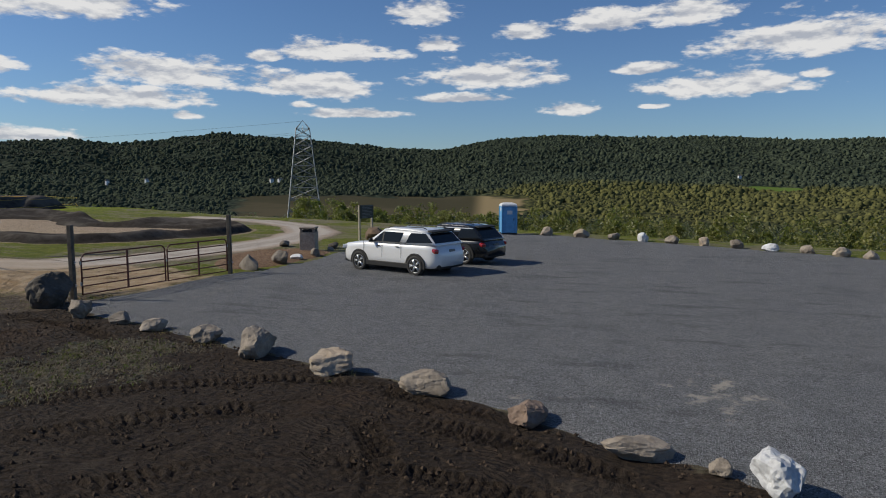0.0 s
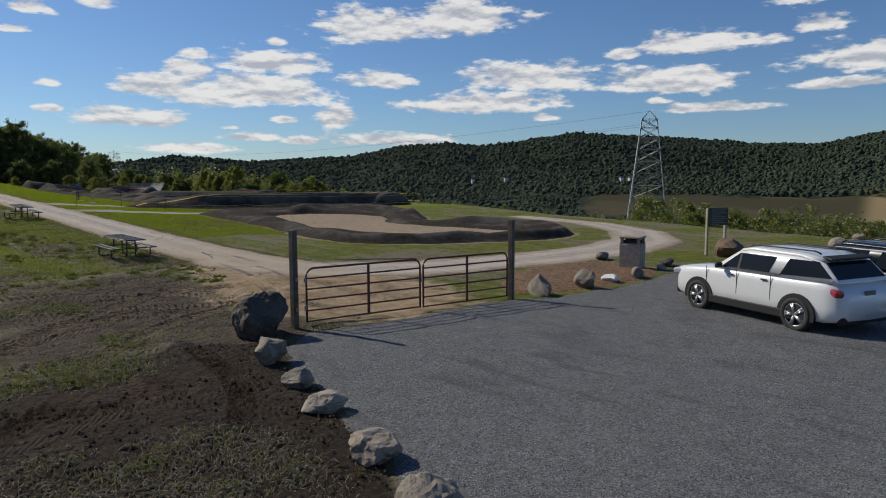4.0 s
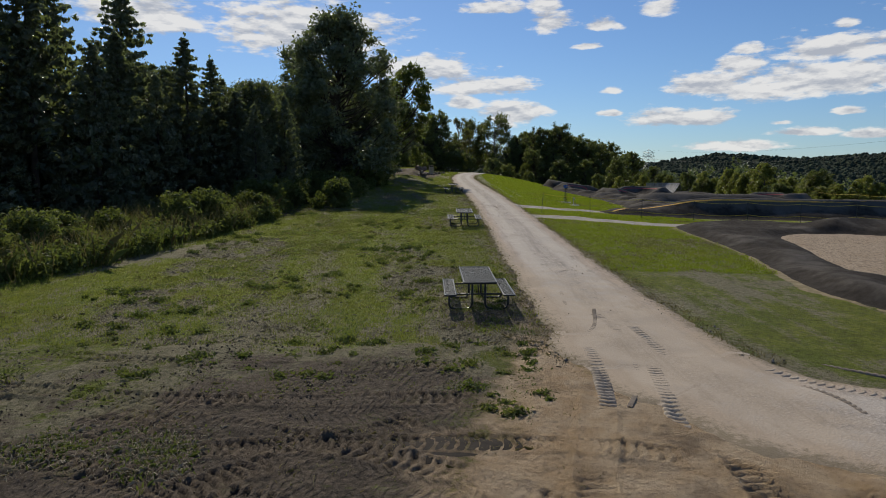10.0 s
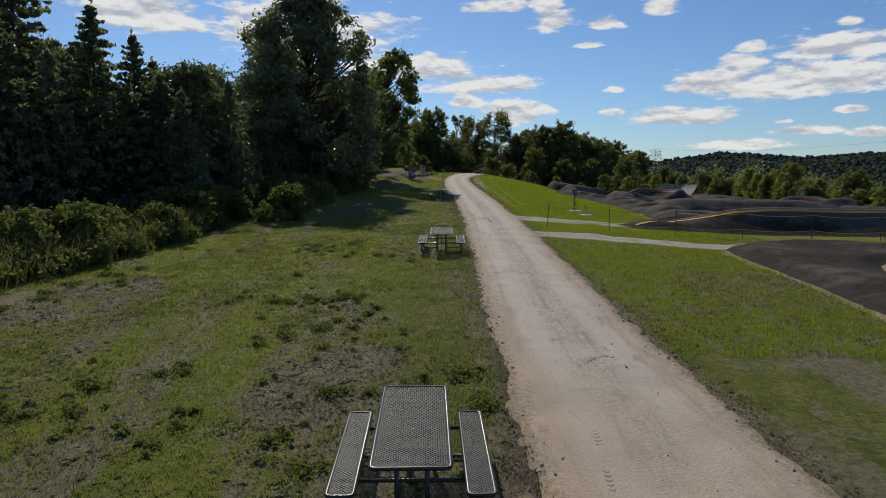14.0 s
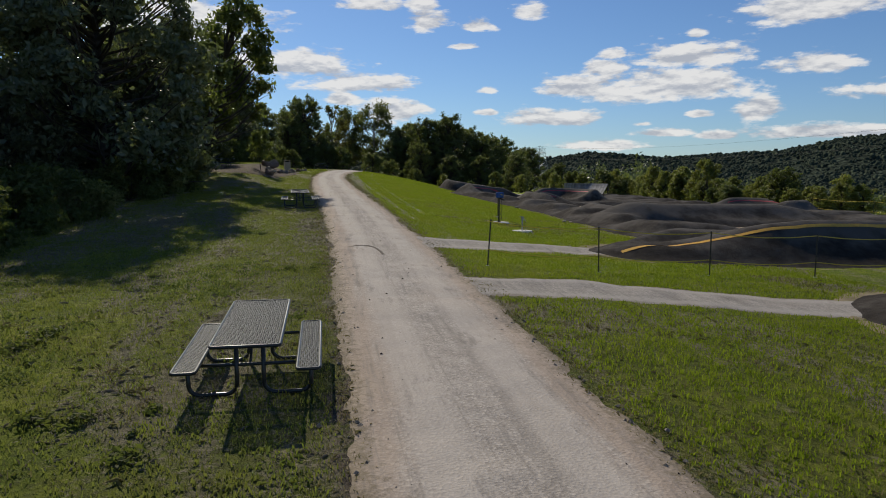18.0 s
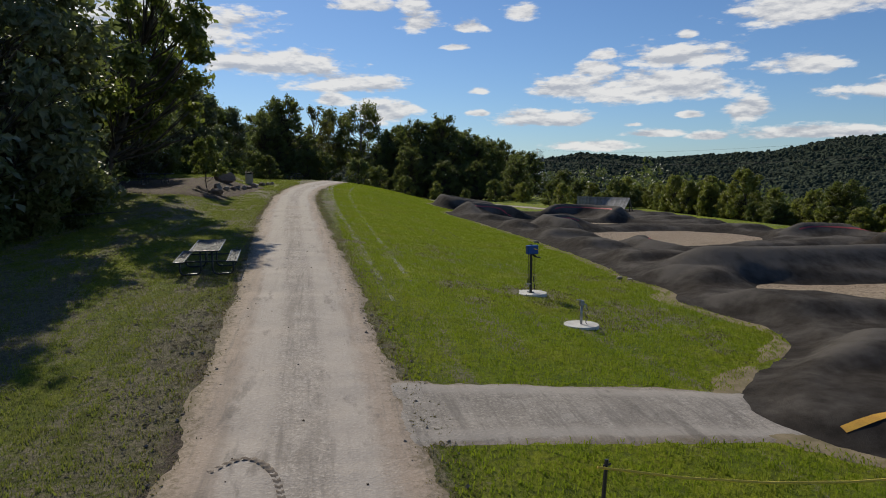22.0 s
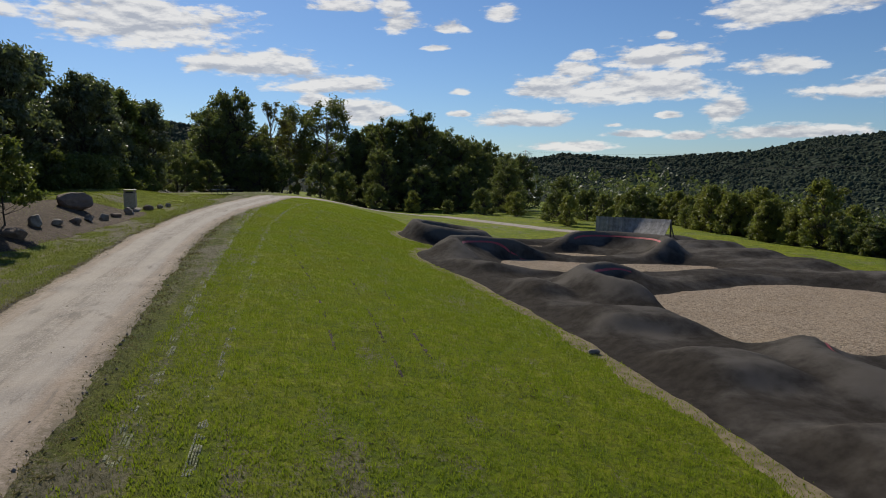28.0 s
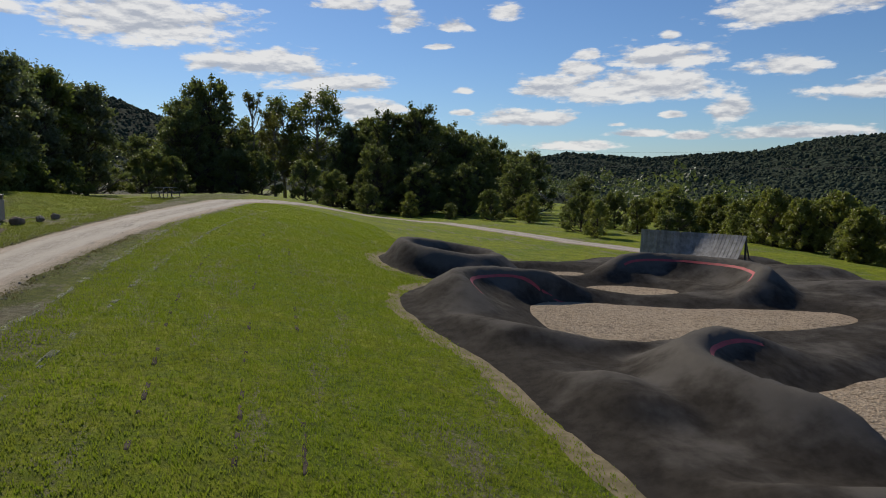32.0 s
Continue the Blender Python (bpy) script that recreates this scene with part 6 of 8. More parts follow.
RUTS = ((0.24, [(6.5, 57), (6.3, 70), (5.95, 80), (5.85, 91.5), (6.1, 103.2), (7.9, 119.8)]), (0.16, [(7.4, 60), (7.3, 72), (7.2, 83.4), (7.2, 89.1), (7.35, 96.6), (8.5, 109.4), (10, 118)]))


def off_ruts(x, y):
    return np.minimum(*(along([(*q, w) for q in pts], x, y)[0] - w / 2 for w, pts in RUTS)) > 0.02 - 0.1 * (seeded.random(len(x)) < 0.25)


right_lawn = scatter(120000, 5.8, 17.5, 24, 126, lambda x, y: on_lawn(x, y) & off_ruts(x, y) & (seeded.random(len(x)) > 0.65 * ground_values(x, y)["dry"] + 0.6 * sstep(y, 95, 126)))
blades("lawn_grass", "bright green mown grass", right_lawn, seeded, 0.062, 0.07, 4, M_BLADE, 0.008)
left_lawn = scatter(150000, -12.5, 3.0, 14, 126, lambda x, y: on_lawn(x, y) & (seeded.random(len(x)) > 0.95 * ground_values(x, y)["dry"] + 0.15))
blades("lawn_grass", "short green grass on the worn lawn", left_lawn, seeded, 0.06, 0.06, 4, M_DULLBLADE, 0.007)
parched_lawn = scatter(60000, -9, 3.0, 13, 70, lambda x, y: on_lawn(x, y) & (seeded.random(len(x)) < ground_values(x, y)["dry"] + 0.08))
blades("dry_tufts", "dry cut straw lying over the worn lawn", parched_lawn, seeded, 0.045, 0.10, 5, M_STRAW, 0.006, 1.5)
parched_bank = scatter(34000, 5.8, 16.5, 24, 74, lambda x, y: on_lawn(x, y) & (seeded.random(len(x)) < 0.8 * ground_values(x, y)["dry"]))
blades("dry_tufts", "dry yellow blades among the green grass", parched_bank, seeded, 0.06, 0.09, 5, M_DRYBLADE, 0.007, 0.8)
verge_grass = scatter(26000, 1.5, 7.6, 14, 100, lambda x, y: (np.abs(road_dist(x, y) + 0.12) < 0.32 * seeded.random(len(x)) + 0.1))
blades("verge_grass", "dry and green blades fringing the road", verge_grass, seeded, 0.05, 0.08, 5, M_DRYBLADE, 0.006, 0.9)
tufts = scatter(2600, -14, 2.5, -12, 40, lambda x, y: on_lawn(x, y) & (vnoise(x * 0.5, y * 0.5, 10) > 0.0) & (inside(SOIL, x, y) < 0.3))
blades("dry_tufts", "dry straw-coloured grass tufts", tufts, seeded, 0.08, 0.14, 16, M_DRYBLADE, 0.006, 1.0)
soil_straw = scatter(2600, -9, -2, -6, 2, lambda x, y: ((x + 5.4) / 2.2) ** 2 + ((y + 1.8) / 2.0) ** 2 + 0.7 * vnoise(x * 1.4, y * 1.4, 14) < 0.75)
blades("dry_tufts", "matted straw on the dark soil", soil_straw, seeded, 0.06, 0.14, 14, M_STRAW, 0.006, 1.4, 0.035)
blades("broadleaf_weeds", "low green weeds on the dark soil", soil_straw[::4], seeded, 0.06, 0.12, 8, M_WEED, 0.009, 0.8, 0.035)
yard_weeds = scatter(2600, -11, -2.5, 2, 13, lambda x, y: (inside(SOIL, x, y) < 0.4) & (vnoise(x * 0.5, y * 0.5, 16) + 0.12 * (-4.5 - x) > 0.1))
blades("dry_tufts", "dry straw strewn over the churned soil", yard_weeds, seeded, 0.06, 0.25, 18, M_STRAW, 0.006, 1.5, 0.035)
blades("broadleaf_weeds", "dull green weeds on the churned soil", yard_weeds, seeded, 0.065, 0.2, 14, M_WEED, 0.010, 0.9, 0.035)
clover = scatter(2600, -8, 2.6, 12, 46, lambda x, y: on_lawn(x, y) & (vnoise(x * 0.6, y * 0.6, 15) + 0.5 * vnoise(x * 1.7, y * 1.7, 65) > 0.15))
blades("broadleaf_weeds", "low broadleaf weeds in the lawn", clover, seeded, 0.065, 0.12, 15, M_WEED, 0.013, 0.8)
rng_c = np.random.default_rng(78)
clumps = scatter(900, -9, 2.6, 11, 46, lambda x, y: on_lawn(x, y) & (vnoise(x * 0.35, y * 0.35, 66) + 0.5 * vnoise(x * 1.1, y * 1.1, 67) > 0.22))
lobes_c = [(x, y, floor_z(x, y) + 0.03, 0.10 + 0.24 * rng_c.random() ** 2, 0.45) for x, y, _ in clumps]
cv, cf = leaf_cloud(rng_c, lobes_c, 26000, 0.040, 0.3)
tagged(new("weed_clumps", array_mesh("weed_clumps", cv, cf, M_WEED, False)), "dark green clumps of broadleaf weeds in the lawn", "weeds", kind="stuff")
FRONT_Y, FRONT_X = (16, 21, 22.5, 26, 33, 39.5, 43, 46), (-15.5, -12.8, -11.5, -10.7, -9.8, -8.8, -9.6, -12)
thicket = scatter(4200, -22, -8.2, 17, 48, lambda x, y: (x < np.interp(y, FRONT_Y, FRONT_X)) & (x > np.interp(y, FRONT_Y, FRONT_X) - 8.0))
clump = scatter(700, -12, -5.5, 50, 66, lambda x, y: ((x + 8.8) / 2.6) ** 2 + ((y - 56.5) / 3.6) ** 2 < 1)
thicket = np.concatenate((thicket, clump))
blades("tall_weeds", "thicket of tall weeds before the wood", thicket, seeded, 0.85, 0.18, 6, M_WEED, 0.018)
rng_w = np.random.default_rng(77)
spots = thicket[rng_w.permutation(len(thicket))[:1900]]
lobes_w = [(x, y, floor_z(x, y) + 0.22 + 0.42 * rng_w.random() ** 1.5, 0.28 + 0.3 * rng_w.random(), 0.9) for x, y, _ in spots]
wv, wf = leaf_cloud(rng_w, lobes_w, 130000, 0.08, 0.6)
tagged(new("weed_thicket", array_mesh("weed_thicket", wv, wf, M_WEED, False)), "dense thicket of broadleaf weeds before the wood", "weeds", kind="stuff")
gold = thicket[seeded.random(len(thicket)) < 0.5]
blades("tall_weeds", "dry golden grass heads above the weeds", gold, seeded, 1.25, 0.16, 7, M_DRYBLADE, 0.010)

# ---- stones ----
def rock_bm(seed, sx, sy, sz, facets=7, detail=3, rough=0.10, peak=0.0):
    bm = bmesh.new()
    bmesh.ops.create_icosphere(bm, subdivisions=detail, radius=1.0)
    rng = np.random.default_rng(seed)
    planes = [(Vector(rng.normal(size=3)).normalized(), 0.55 + 0.30 * rng.random()) for _ in range(facets)]
    for v in bm.verts:
        for n, k in planes:
            e = v.co.dot(n) - k
            if e > 0:
                v.co -= n * e * 0.92
        d = noise.noise(v.co * 1.7 + Vector((seed, 0, 0))) * 0.16 + noise.noise(v.co * 5.0 + Vector((0, seed, 0))) * rough * 0.8 + noise.noise(v.co * 12.0 + Vector((0, 0, seed))) * rough * 0.35
        v.co *= 1.08 + d
        k = 1 - peak * max(0.0, min(1.0, 0.55 + v.co.z * 0.5))
        v.co = Vector((v.co.x * k * sx / 2, v.co.y * k * sy / 2, v.co.z * sz / 2 + sz * (0.36 - 0.22 * peak)))
    return bm


def rock(name, label, x, y, sx, sy, sz, seed, material, turn=0.0, group="", facets=7, detail=3, z=None, peak=0.0):
    ob = part(name, rock_bm(seed, sx, sy, sz, facets, detail, 0.13, peak), material)
    ob.matrix_basis = Matrix.Translation((x, y, floor_z(x, y) if z is None else z)) @ Matrix.Rotation(turn, 4, "Z")
    return tagged(ob, label, "rock", group)


M_TANSTONE = plain("tan_rubble_stone", (0.40, 0.33, 0.25), (0.26, 0.20, 0.145), 2.4, 0.88, bump=0.8, dist=0.05, fine=22, vary=0.2)
M_BROWNSTONE = plain("brown_stone", (0.24, 0.17, 0.125), (0.15, 0.105, 0.08), 2.4, 0.88, bump=0.7, dist=0.05, fine=22)
BORDER = "rocks bordering the parking lot"
for x, y, sx, sy, sz, mat_, text in (
        (-3.45, -4.50, 1.00, 0.85, 0.78, M_STONE, "large rounded pale grey boulder"), (-4.18, -6.65, 0.88, 0.72, 0.60, M_TANSTONE, "rough tan rubble boulder"),
        (-4.72, -8.65, 0.90, 0.60, 0.46, M_STONE, "flat pale grey rock"), (-5.60, -10.55, 0.74, 0.55, 0.42, M_BROWNSTONE, "low brown rock half in soil"),
        (-6.45, -12.15, 1.00, 0.50, 0.36, M_STONE, "long flat grey rock"), (-6.75, -13.15, 0.30, 0.25, 0.24, M_STONE, "small grey rock beside the bin"),
        (-7.15, -13.75, 0.64, 0.54, 0.62, M_WHITESTONE, "angular white quarry rock"), (-2.72, -2.68, 0.74, 0.55, 0.48, M_STONE, "grey rock with a flat top"),
        (-2.20, -0.80, 0.66, 0.50, 0.36, M_STONE, "small grey rock half in the soil"), (-1.80, 0.48, 0.60, 0.50, 0.34, M_STONE, "low grey rock half in soil"),
        (-1.35, 2.25, 0.66, 0.58, 0.70, M_STONE, "upright rough grey rock"), (-0.42, 4.20, 1.12, 1.05, 1.10, M_DARKSTONE, "large round dark boulder beside the gate post"),
        (8.15, 3.25, 1.75, 1.0, 0.90, M_GREYSTONE, "pointed grey rock beside the gate"), (10.05, 3.05, 0.90, 0.70, 0.72, M_GREYSTONE, "blocky grey rock by the mulch"),
        (11.75, 3.20, 0.75, 0.50, 0.30, M_WHITESTONE, "flat pale rock on the mulch"), (13.10, 2.95, 0.66, 0.50, 0.42, M_STONE, "round pale rock beside the bin"),
        (16.80, 6.70, 0.80, 0.55, 0.42, M_GREYSTONE, "grey rock on the mulch"), (16.90, 3.90, 0.80, 0.60, 0.42, M_DARKSTONE, "dark rock behind the bin"), (15.6, 3.4, 0.4, 0.3, 0.25, M_STONE, "small grey rock beside the bin")):
    rock("rock", text, x, y, sx, sy, sz, int(abs(x * 37 + y * 11)) + 3, mat_, x * 1.7, BORDER, detail=4 if y < 5 and x < 2 else 3, facets=3 if sz > 1.0 else 11, peak=0.75 if text.startswith("pointed") else 0.0)
for i, (x, y, s) in enumerate(((30.3, -5.4, 1.05), (29.0, -7.9, 0.95), (28.1, -10.0, 0.8), (27.0, -11.8, 0.85), (26.0, -13.4, 0.75), (24.8, -15.1, 0.8), (23.8, -16.6, 0.75), (22.9, -18.2, 1.0),
                               (21.6, -19.7, 0.7), (20.6, -20.9, 0.85), (19.7, -21.9, 0.7), (18.4, -23.4, 0.8))):
    rock("rock", "pale rock at the far edge of the lot" if i != 7 else "flat white rock at the far edge of the lot", x, y, s, s * 0.8, s * (0.72 if i != 7 else 0.45), 60 + i,
         (M_STONE, M_TANSTONE, M_STONE, M_WHITESTONE)[i % 4], i * 1.3, "rocks at the far edge of the lot")
for i, (x, y, s) in enumerate(((30.6, 0.2, 1.0), (30.9, 1.2, 0.8), (30.2, 1.6, 0.9), (31.3, 2.1, 0.7), (30.8, 0.9, 0.7))):
    rock("rock", "rough rock in a heap by the portable toilet", x, y, s, s * 0.8, s * 0.7, 90 + i, M_TANSTONE if i % 2 else M_STONE, i, "heap of rocks", z=floor_z(x, y) + (0.35 if i == 4 else 0.0))
for i, (x, y, s, h) in enumerate(((-2.0, 88.0, 0.85, 0.5), (-2.3, 91.2, 0.8, 0.62), (-1.9, 92.7, 0.55, 0.4), (-1.6, 94.2, 0.6, 0.42), (-1.4, 95.6, 0.5, 0.4), (-1.1, 97.2, 0.7, 0.45), (-0.9, 98.8, 0.55, 0.4),
                                  (-0.6, 100.4, 0.8, 0.5), (-0.5, 101.9, 0.6, 0.35), (-0.1, 103.2, 0.6, 0.4), (0.3, 104.6, 0.5, 0.35), (0.6, 105.6, 0.45, 0.35))):
    rock("rock", "grey rock edging the mulch rest area", x, y, s, s * 0.7, h, 120 + i, M_STONE if i % 3 else M_BROWNSTONE, i * 2.1, "rocks edging the rest area")
rock("boulder", "broad brown boulder slab in the rest area", -2.8, 97.8, 1.9, 1.0, 0.95, 143, M_BROWNSTONE, 0.3, facets=6)
for i, (x, y, s) in enumerate(((16.55, 75.4, 0.34), (15.9, 63.6, 0.30), (16.2, 63.4, 0.22), (16.0, 89.6, 0.32), (16.2, 89.9, 0.2), (22.5, 75.3, 0.22))):
    rock("rock", "small pale stone beside the asphalt", x, y, s, s * 0.7, s * 0.5, 150 + i, M_STONE, i, "stones beside the pump track", detail=2)
rock("earth_mound", "heap of bare brown earth beside the lot", 22.0, 3.5, 1.7, 1.3, 0.95, 160, M_EARTH, 0.4, facets=2)["category"] = "earth heap"


# ---- gate ----
def gate_post(name, x, y, h, label):
    post = thing(name, label, "post", (x, y, floor_z(x, y)), 0.15, group="gate posts")
    bm = bmesh.new()
    box(bm, (0, 0, h / 2 - 0.2), (0.14, 0.14, h + 0.4), bevel=0.012)
    part("timber", bm, M_POST, post)
    for z in (0.45, 1.15):
        bm = bmesh.new()
        box(bm, (0, -0.09, z), (0.05, 0.02, 0.09), bevel=0.004)
        tube(bm, [(0, -0.09, z), (0.0, -0.15, z)], 0.012, 6)
        part("hinge_bolt", bm, M_GALV, post)
    return post


PL, PR = Vector((0.45, 4.32, 0)), Vector((6.85, 3.28, 0))
gate_post("gate_post", PL.x, PL.y, 2.28, "square weathered timber gate post beside a boulder")
gate_post("gate_post", PR.x, PR.y, 2.28, "square weathered timber gate post by the mulch bed")


def gate_panel(x0, x1, label, hinge_left):
    """A tubular gate between two distances along the line of the posts."""
    d = (PR - PL).normalized()
    o = PL + d * x0
    g = thing("steel_gate", label, "gate", (o.x, o.y, floor_z(o.x, o.y) - 0.05), math.atan2(d.y, d.x), group="gate leaves")
    w, lo, hi, r = x1 - x0, 0.16, 1.42, 0.19
    bm = bmesh.new()
    corner = lambda cx, cz, a0, a1: [(cx + r * math.cos(radians(a)), 0, cz + r * math.sin(radians(a))) for a in np.linspace(a0, a1, 7)]
    tube(bm, [(0, 0, lo), *corner(r, hi - r, 180, 90), *corner(w - r, hi - r, 90, 0), (w, 0, lo)], 0.025, 8)
    part("frame", bm, M_RUST, g, smooth=True)
    for i in range(5):
        z = lo + 0.02 + i * (hi - lo) / 5.0
        bm = bmesh.new()
        tube(bm, [(0, 0, z), (w, 0, z)], 0.021, 8)
        part("rail", bm, M_RUST, g, smooth=True)
    bm = bmesh.new()
    box(bm, (w * (0.52 if hinge_left else 0.5), 0, (lo + hi) / 2), (0.065, 0.035, hi - lo), bevel=0.006)
    part("upright", bm, M_RUST, g)
    for z in (0.5, 1.15):
        bm = bmesh.new()
        x = -0.03 if hinge_left else w + 0.03
        tube(bm, [(x, 0, z - 0.06), (x, 0, z + 0.06)], 0.03, 8)
        part("hinge", bm, M_GALV, g)
    if hinge_left:
        bm = bmesh.new()
        tube(bm, [(w + 0.03 + 0.05 * math.cos(a), 0.03, 0.98 + 0.08 * math.sin(a)) for a in np.linspace(0, 5.7, 10)], 0.008, 5)
        box(bm, (w + 0.04, -0.03, 0.88), (0.05, 0.03, 0.07), bevel=0.006)
        part("chain_and_padlock", bm, M_GALV, g)
    return g


gate_panel(0.30, 3.42, "dark red-brown tubular steel gate leaf, closed", True)
gate_panel(3.52, 6.33, "dark red-brown tubular steel gate leaf, chained shut", False)


# ---- picnic tables ----
def mesh_panel(bm, cx, cy, z, wx, wy, pitch=0.05, bar=0.0045):
    """Expanded metal: crossing diagonal strips inside a rolled rim."""
    hx, hy = wx / 2, wy / 2
    for s in (1, -1):
        k = -hx - hy
        while k < hx + hy:
            a, b = max(-hy, -hx - k) if s > 0 else max(-hy, k - hx), min(hy, hx - k) if s > 0 else min(hy, k + hx)
            if b - a > 0.02:
                p, q = ((a + k) if s > 0 else (k - a), a), ((b + k) if s > 0 else (k - b), b)
                n = Vector((p[1] - q[1], q[0] - p[0], 0)).normalized() * bar
                up = Vector((0, 0, 0.004))
                P, Q = Vector((cx + p[0], cy + p[1], z)), Vector((cx + q[0], cy + q[1], z))
                c = [bm.verts.new(v) for v in (P - n + up, P + n + up, Q + n + up, Q - n + up, P - n - up, P + n - up, Q + n - up, Q - n - up)]
                for f in ((0, 1, 2, 3), (7, 6, 5, 4), (0, 4, 5, 1), (2, 6, 7, 3), (1, 5, 6, 2), (3, 7, 4, 0)):
                    bm.faces.new([c[i] for i in f])
            k += pitch
    return bm


def rim(bm, cx, cy, z, wx, wy, r=0.022):
    hx, hy, c = wx / 2, wy / 2, 0.05
    pts = []
    for sx, sy, a0 in ((1, -1, -90), (1, 1, 0), (-1, 1, 90), (-1, -1, 180)):
        pts += [(cx + sx * (hx - c) + c * math.cos(radians(a)), cy + sy * (hy - c) + c * math.sin(radians(a)), z) for a in np.linspace(a0, a0 + 90, 4)]
    return tube(bm, pts, r, 6, closed=True)


def picnic_table(label):
    t = thing("picnic_table", label, "picnic table", group="picnic tables along the road")
    top = part("tabletop", mesh_panel(bmesh.new(), 0, 0, 0.77, 0.76, 2.30), M_MESHTOP, t)
    part("rim", rim(bmesh.new(), 0, 0, 0.765, 0.79, 2.33), M_COAT, top, smooth=True)
    for s in (-1, 1):
        bench = part("bench_seat", mesh_panel(bmesh.new(), s * 0.71, 0, 0.45, 0.24, 2.16), M_MESHTOP, t)
        part("rim", rim(bmesh.new(), s * 0.71, 0, 0.445, 0.27, 2.19), M_COAT, bench, smooth=True)
    for y in (-0.68, 0.68):
        for s in (-1, 1):
            bm = bmesh.new()
            arc = lambda cx, cz, r, a0, a1: [(s * (cx + r * math.cos(radians(a))), y, cz + r * math.sin(radians(a))) for a in np.linspace(a0, a1, 6)]
            tube(bm, [(s * 0.16, y, 0.75), (s * 0.16, y, 0.18), *arc(0.30, 0.17, 0.14, 180, 270), *arc(0.60, 0.16, 0.13, -90, 0), (s * 0.73, y, 0.43)], 0.028, 8)
            part("leg", bm, M_COAT, t, smooth=True)
        bm = bmesh.new()
        tube(bm, [(-0.73, y, 0.40), (0.73, y, 0.40)], 0.022, 8)
        box(bm, (0, y, 0.74), (0.62, 0.05, 0.03))
        part("cross_tube", bm, M_COAT, t, smooth=True)
    for s in (-1, 1):
        bm = bmesh.new()
        tube(bm, [(0, s * 0.66, 0.40), (0, s * 0.12, 0.74)], 0.016, 6)
        part("brace", bm, M_COAT, t, smooth=True)
    return t


def slope_pose(x, y, turn, up=0.0):
    """Resting on the sloping ground."""
    gx_, gy_ = (float(rise(x + 0.6, y)) - float(rise(x - 0.6, y))) / 1.2, (float(rise(x, y + 0.6)) - float(rise(x, y - 0.6))) / 1.2
    n = Vector((-gx_, -gy_, 1)).normalized()
    q = Vector((0, 0, 1)).rotation_difference(n)
    return Matrix.Translation((x, y, floor_z(x, y) + up)) @ q.to_matrix().to_4x4() @ Matrix.Rotation(turn, 4, "Z")


table = picnic_table("grey-green coated mesh picnic table on worn grass")
table.matrix_basis = slope_pose(1.56, 18.85, radians(1.5), 0.01)
for x, y, a, text in ((1.75, 36.70, 0.0, "grey-green coated mesh picnic table beside the road"), (1.52, 60.8, 3.0, "grey-green coated mesh picnic table in the shade's edge"),
                      (2.2, 123.3, -14.0, "green picnic table beyond the bend"), (-6.3, 90.0, 84.0, "dark picnic table on the mulch under trees")):
    copy_thing(table, slope_pose(x, y, radians(a), 0.01))["label"] = text


# ---- litter bins ----
def litter_bin(x, y, turn, label):
    b = thing("litter_bin", label, "bin", (x, y, floor_z(x, y)), turn, group="litter bins")
    bm = bmesh.new()
    box(bm, (0, 0, 0.42), (0.68, 0.68, 0.88), bevel=0.02)
    part("body", bm, M_AGG, b)
    bm = bmesh.new()
    for sx in (-1, 1):
        for sy in (-1, 1):
            box(bm, (sx * 0.27, sy * 0.27, 0.95), (0.09, 0.09, 0.2), bevel=0.01)
    box(bm, (0, 0, 0.875), (0.66, 0.66, 0.03))
    part("collar", bm, M_TAN, b)
    bm = bmesh.new()
    box(bm, (0, 0, 1.08), (0.70, 0.70, 0.07), bevel=0.025)
    part("lid", bm, M_TAN, b)
    bm = bmesh.new()
    box(bm, (0, 0, 0.94), (0.46, 0.46, 0.11))
    part("liner", bm, M_CARTRIM, b)
    return b


big_bin = litter_bin(15.3, 4.45, 0.25, "square brown aggregate litter bin on the mulch")
big_bin.matrix_basis = big_bin.matrix_basis @ Matrix.Diagonal((1.16, 1.16, 1.12, 1))
litter_bin(-1.3, 104.0, 0.1, "square brown aggregate litter bin at the rest area")


# ---- notice board ----
board = thing("notice_board", "dark green notice board on two pale posts", "notice board", (22.4, 4.85, floor_z(22.4, 4.85)), -0.28)
for x in (0, 1.19):
    bm = bmesh.new()
    box(bm, (x, 0, 1.0), (0.11, 0.11, 2.3), bevel=0.01)
    part("post", bm, M_PALEPOST, board)
bm = bmesh.new()
box(bm, (0.595, -0.08, 1.75), (1.28, 0.05, 0.82), bevel=0.008)
panel = part("panel", bm, M_BOARD, board)
for i in range(9):
    bm = bmesh.new()
    w = (1.0, 0.8, 0.95, 0.6, 0.9, 1.0, 0.7, 0.95, 0.5)[i]
    box(bm, (0.15 + w / 2, -0.109, 2.1 - i * 0.09), (w, 0.004, 0.03))
    part("line_of_writing", bm, M_GREYBAR, panel)


# ---- portable toilet ----
loo = thing("portable_toilet", "blue portable toilet with a white domed roof", "portable toilet", (30.35, -2.75, floor_z(30.35, -2.75) + 0.02), radians(-68))
bm = bmesh.new()
box(bm, (0, 0, 0.07), (1.08, 1.08, 0.10), bevel=0.02)
part("skid_base", bm, M_CARTRIM, loo)
bm = bmesh.new()
box(bm, (0, 0, 1.02), (1.0, 1.0, 1.84), bevel=0.03)
part("cabin", bm, M_BLUE, loo)
bm = bmesh.new()
for sx in (-1, 1):
    for sy in (-1, 1):
        box(bm, (sx * 0.5, sy * 0.5, 1.02), (0.10, 0.10, 1.86), bevel=0.03)
part("corner_post", bm, M_BLUE, loo)
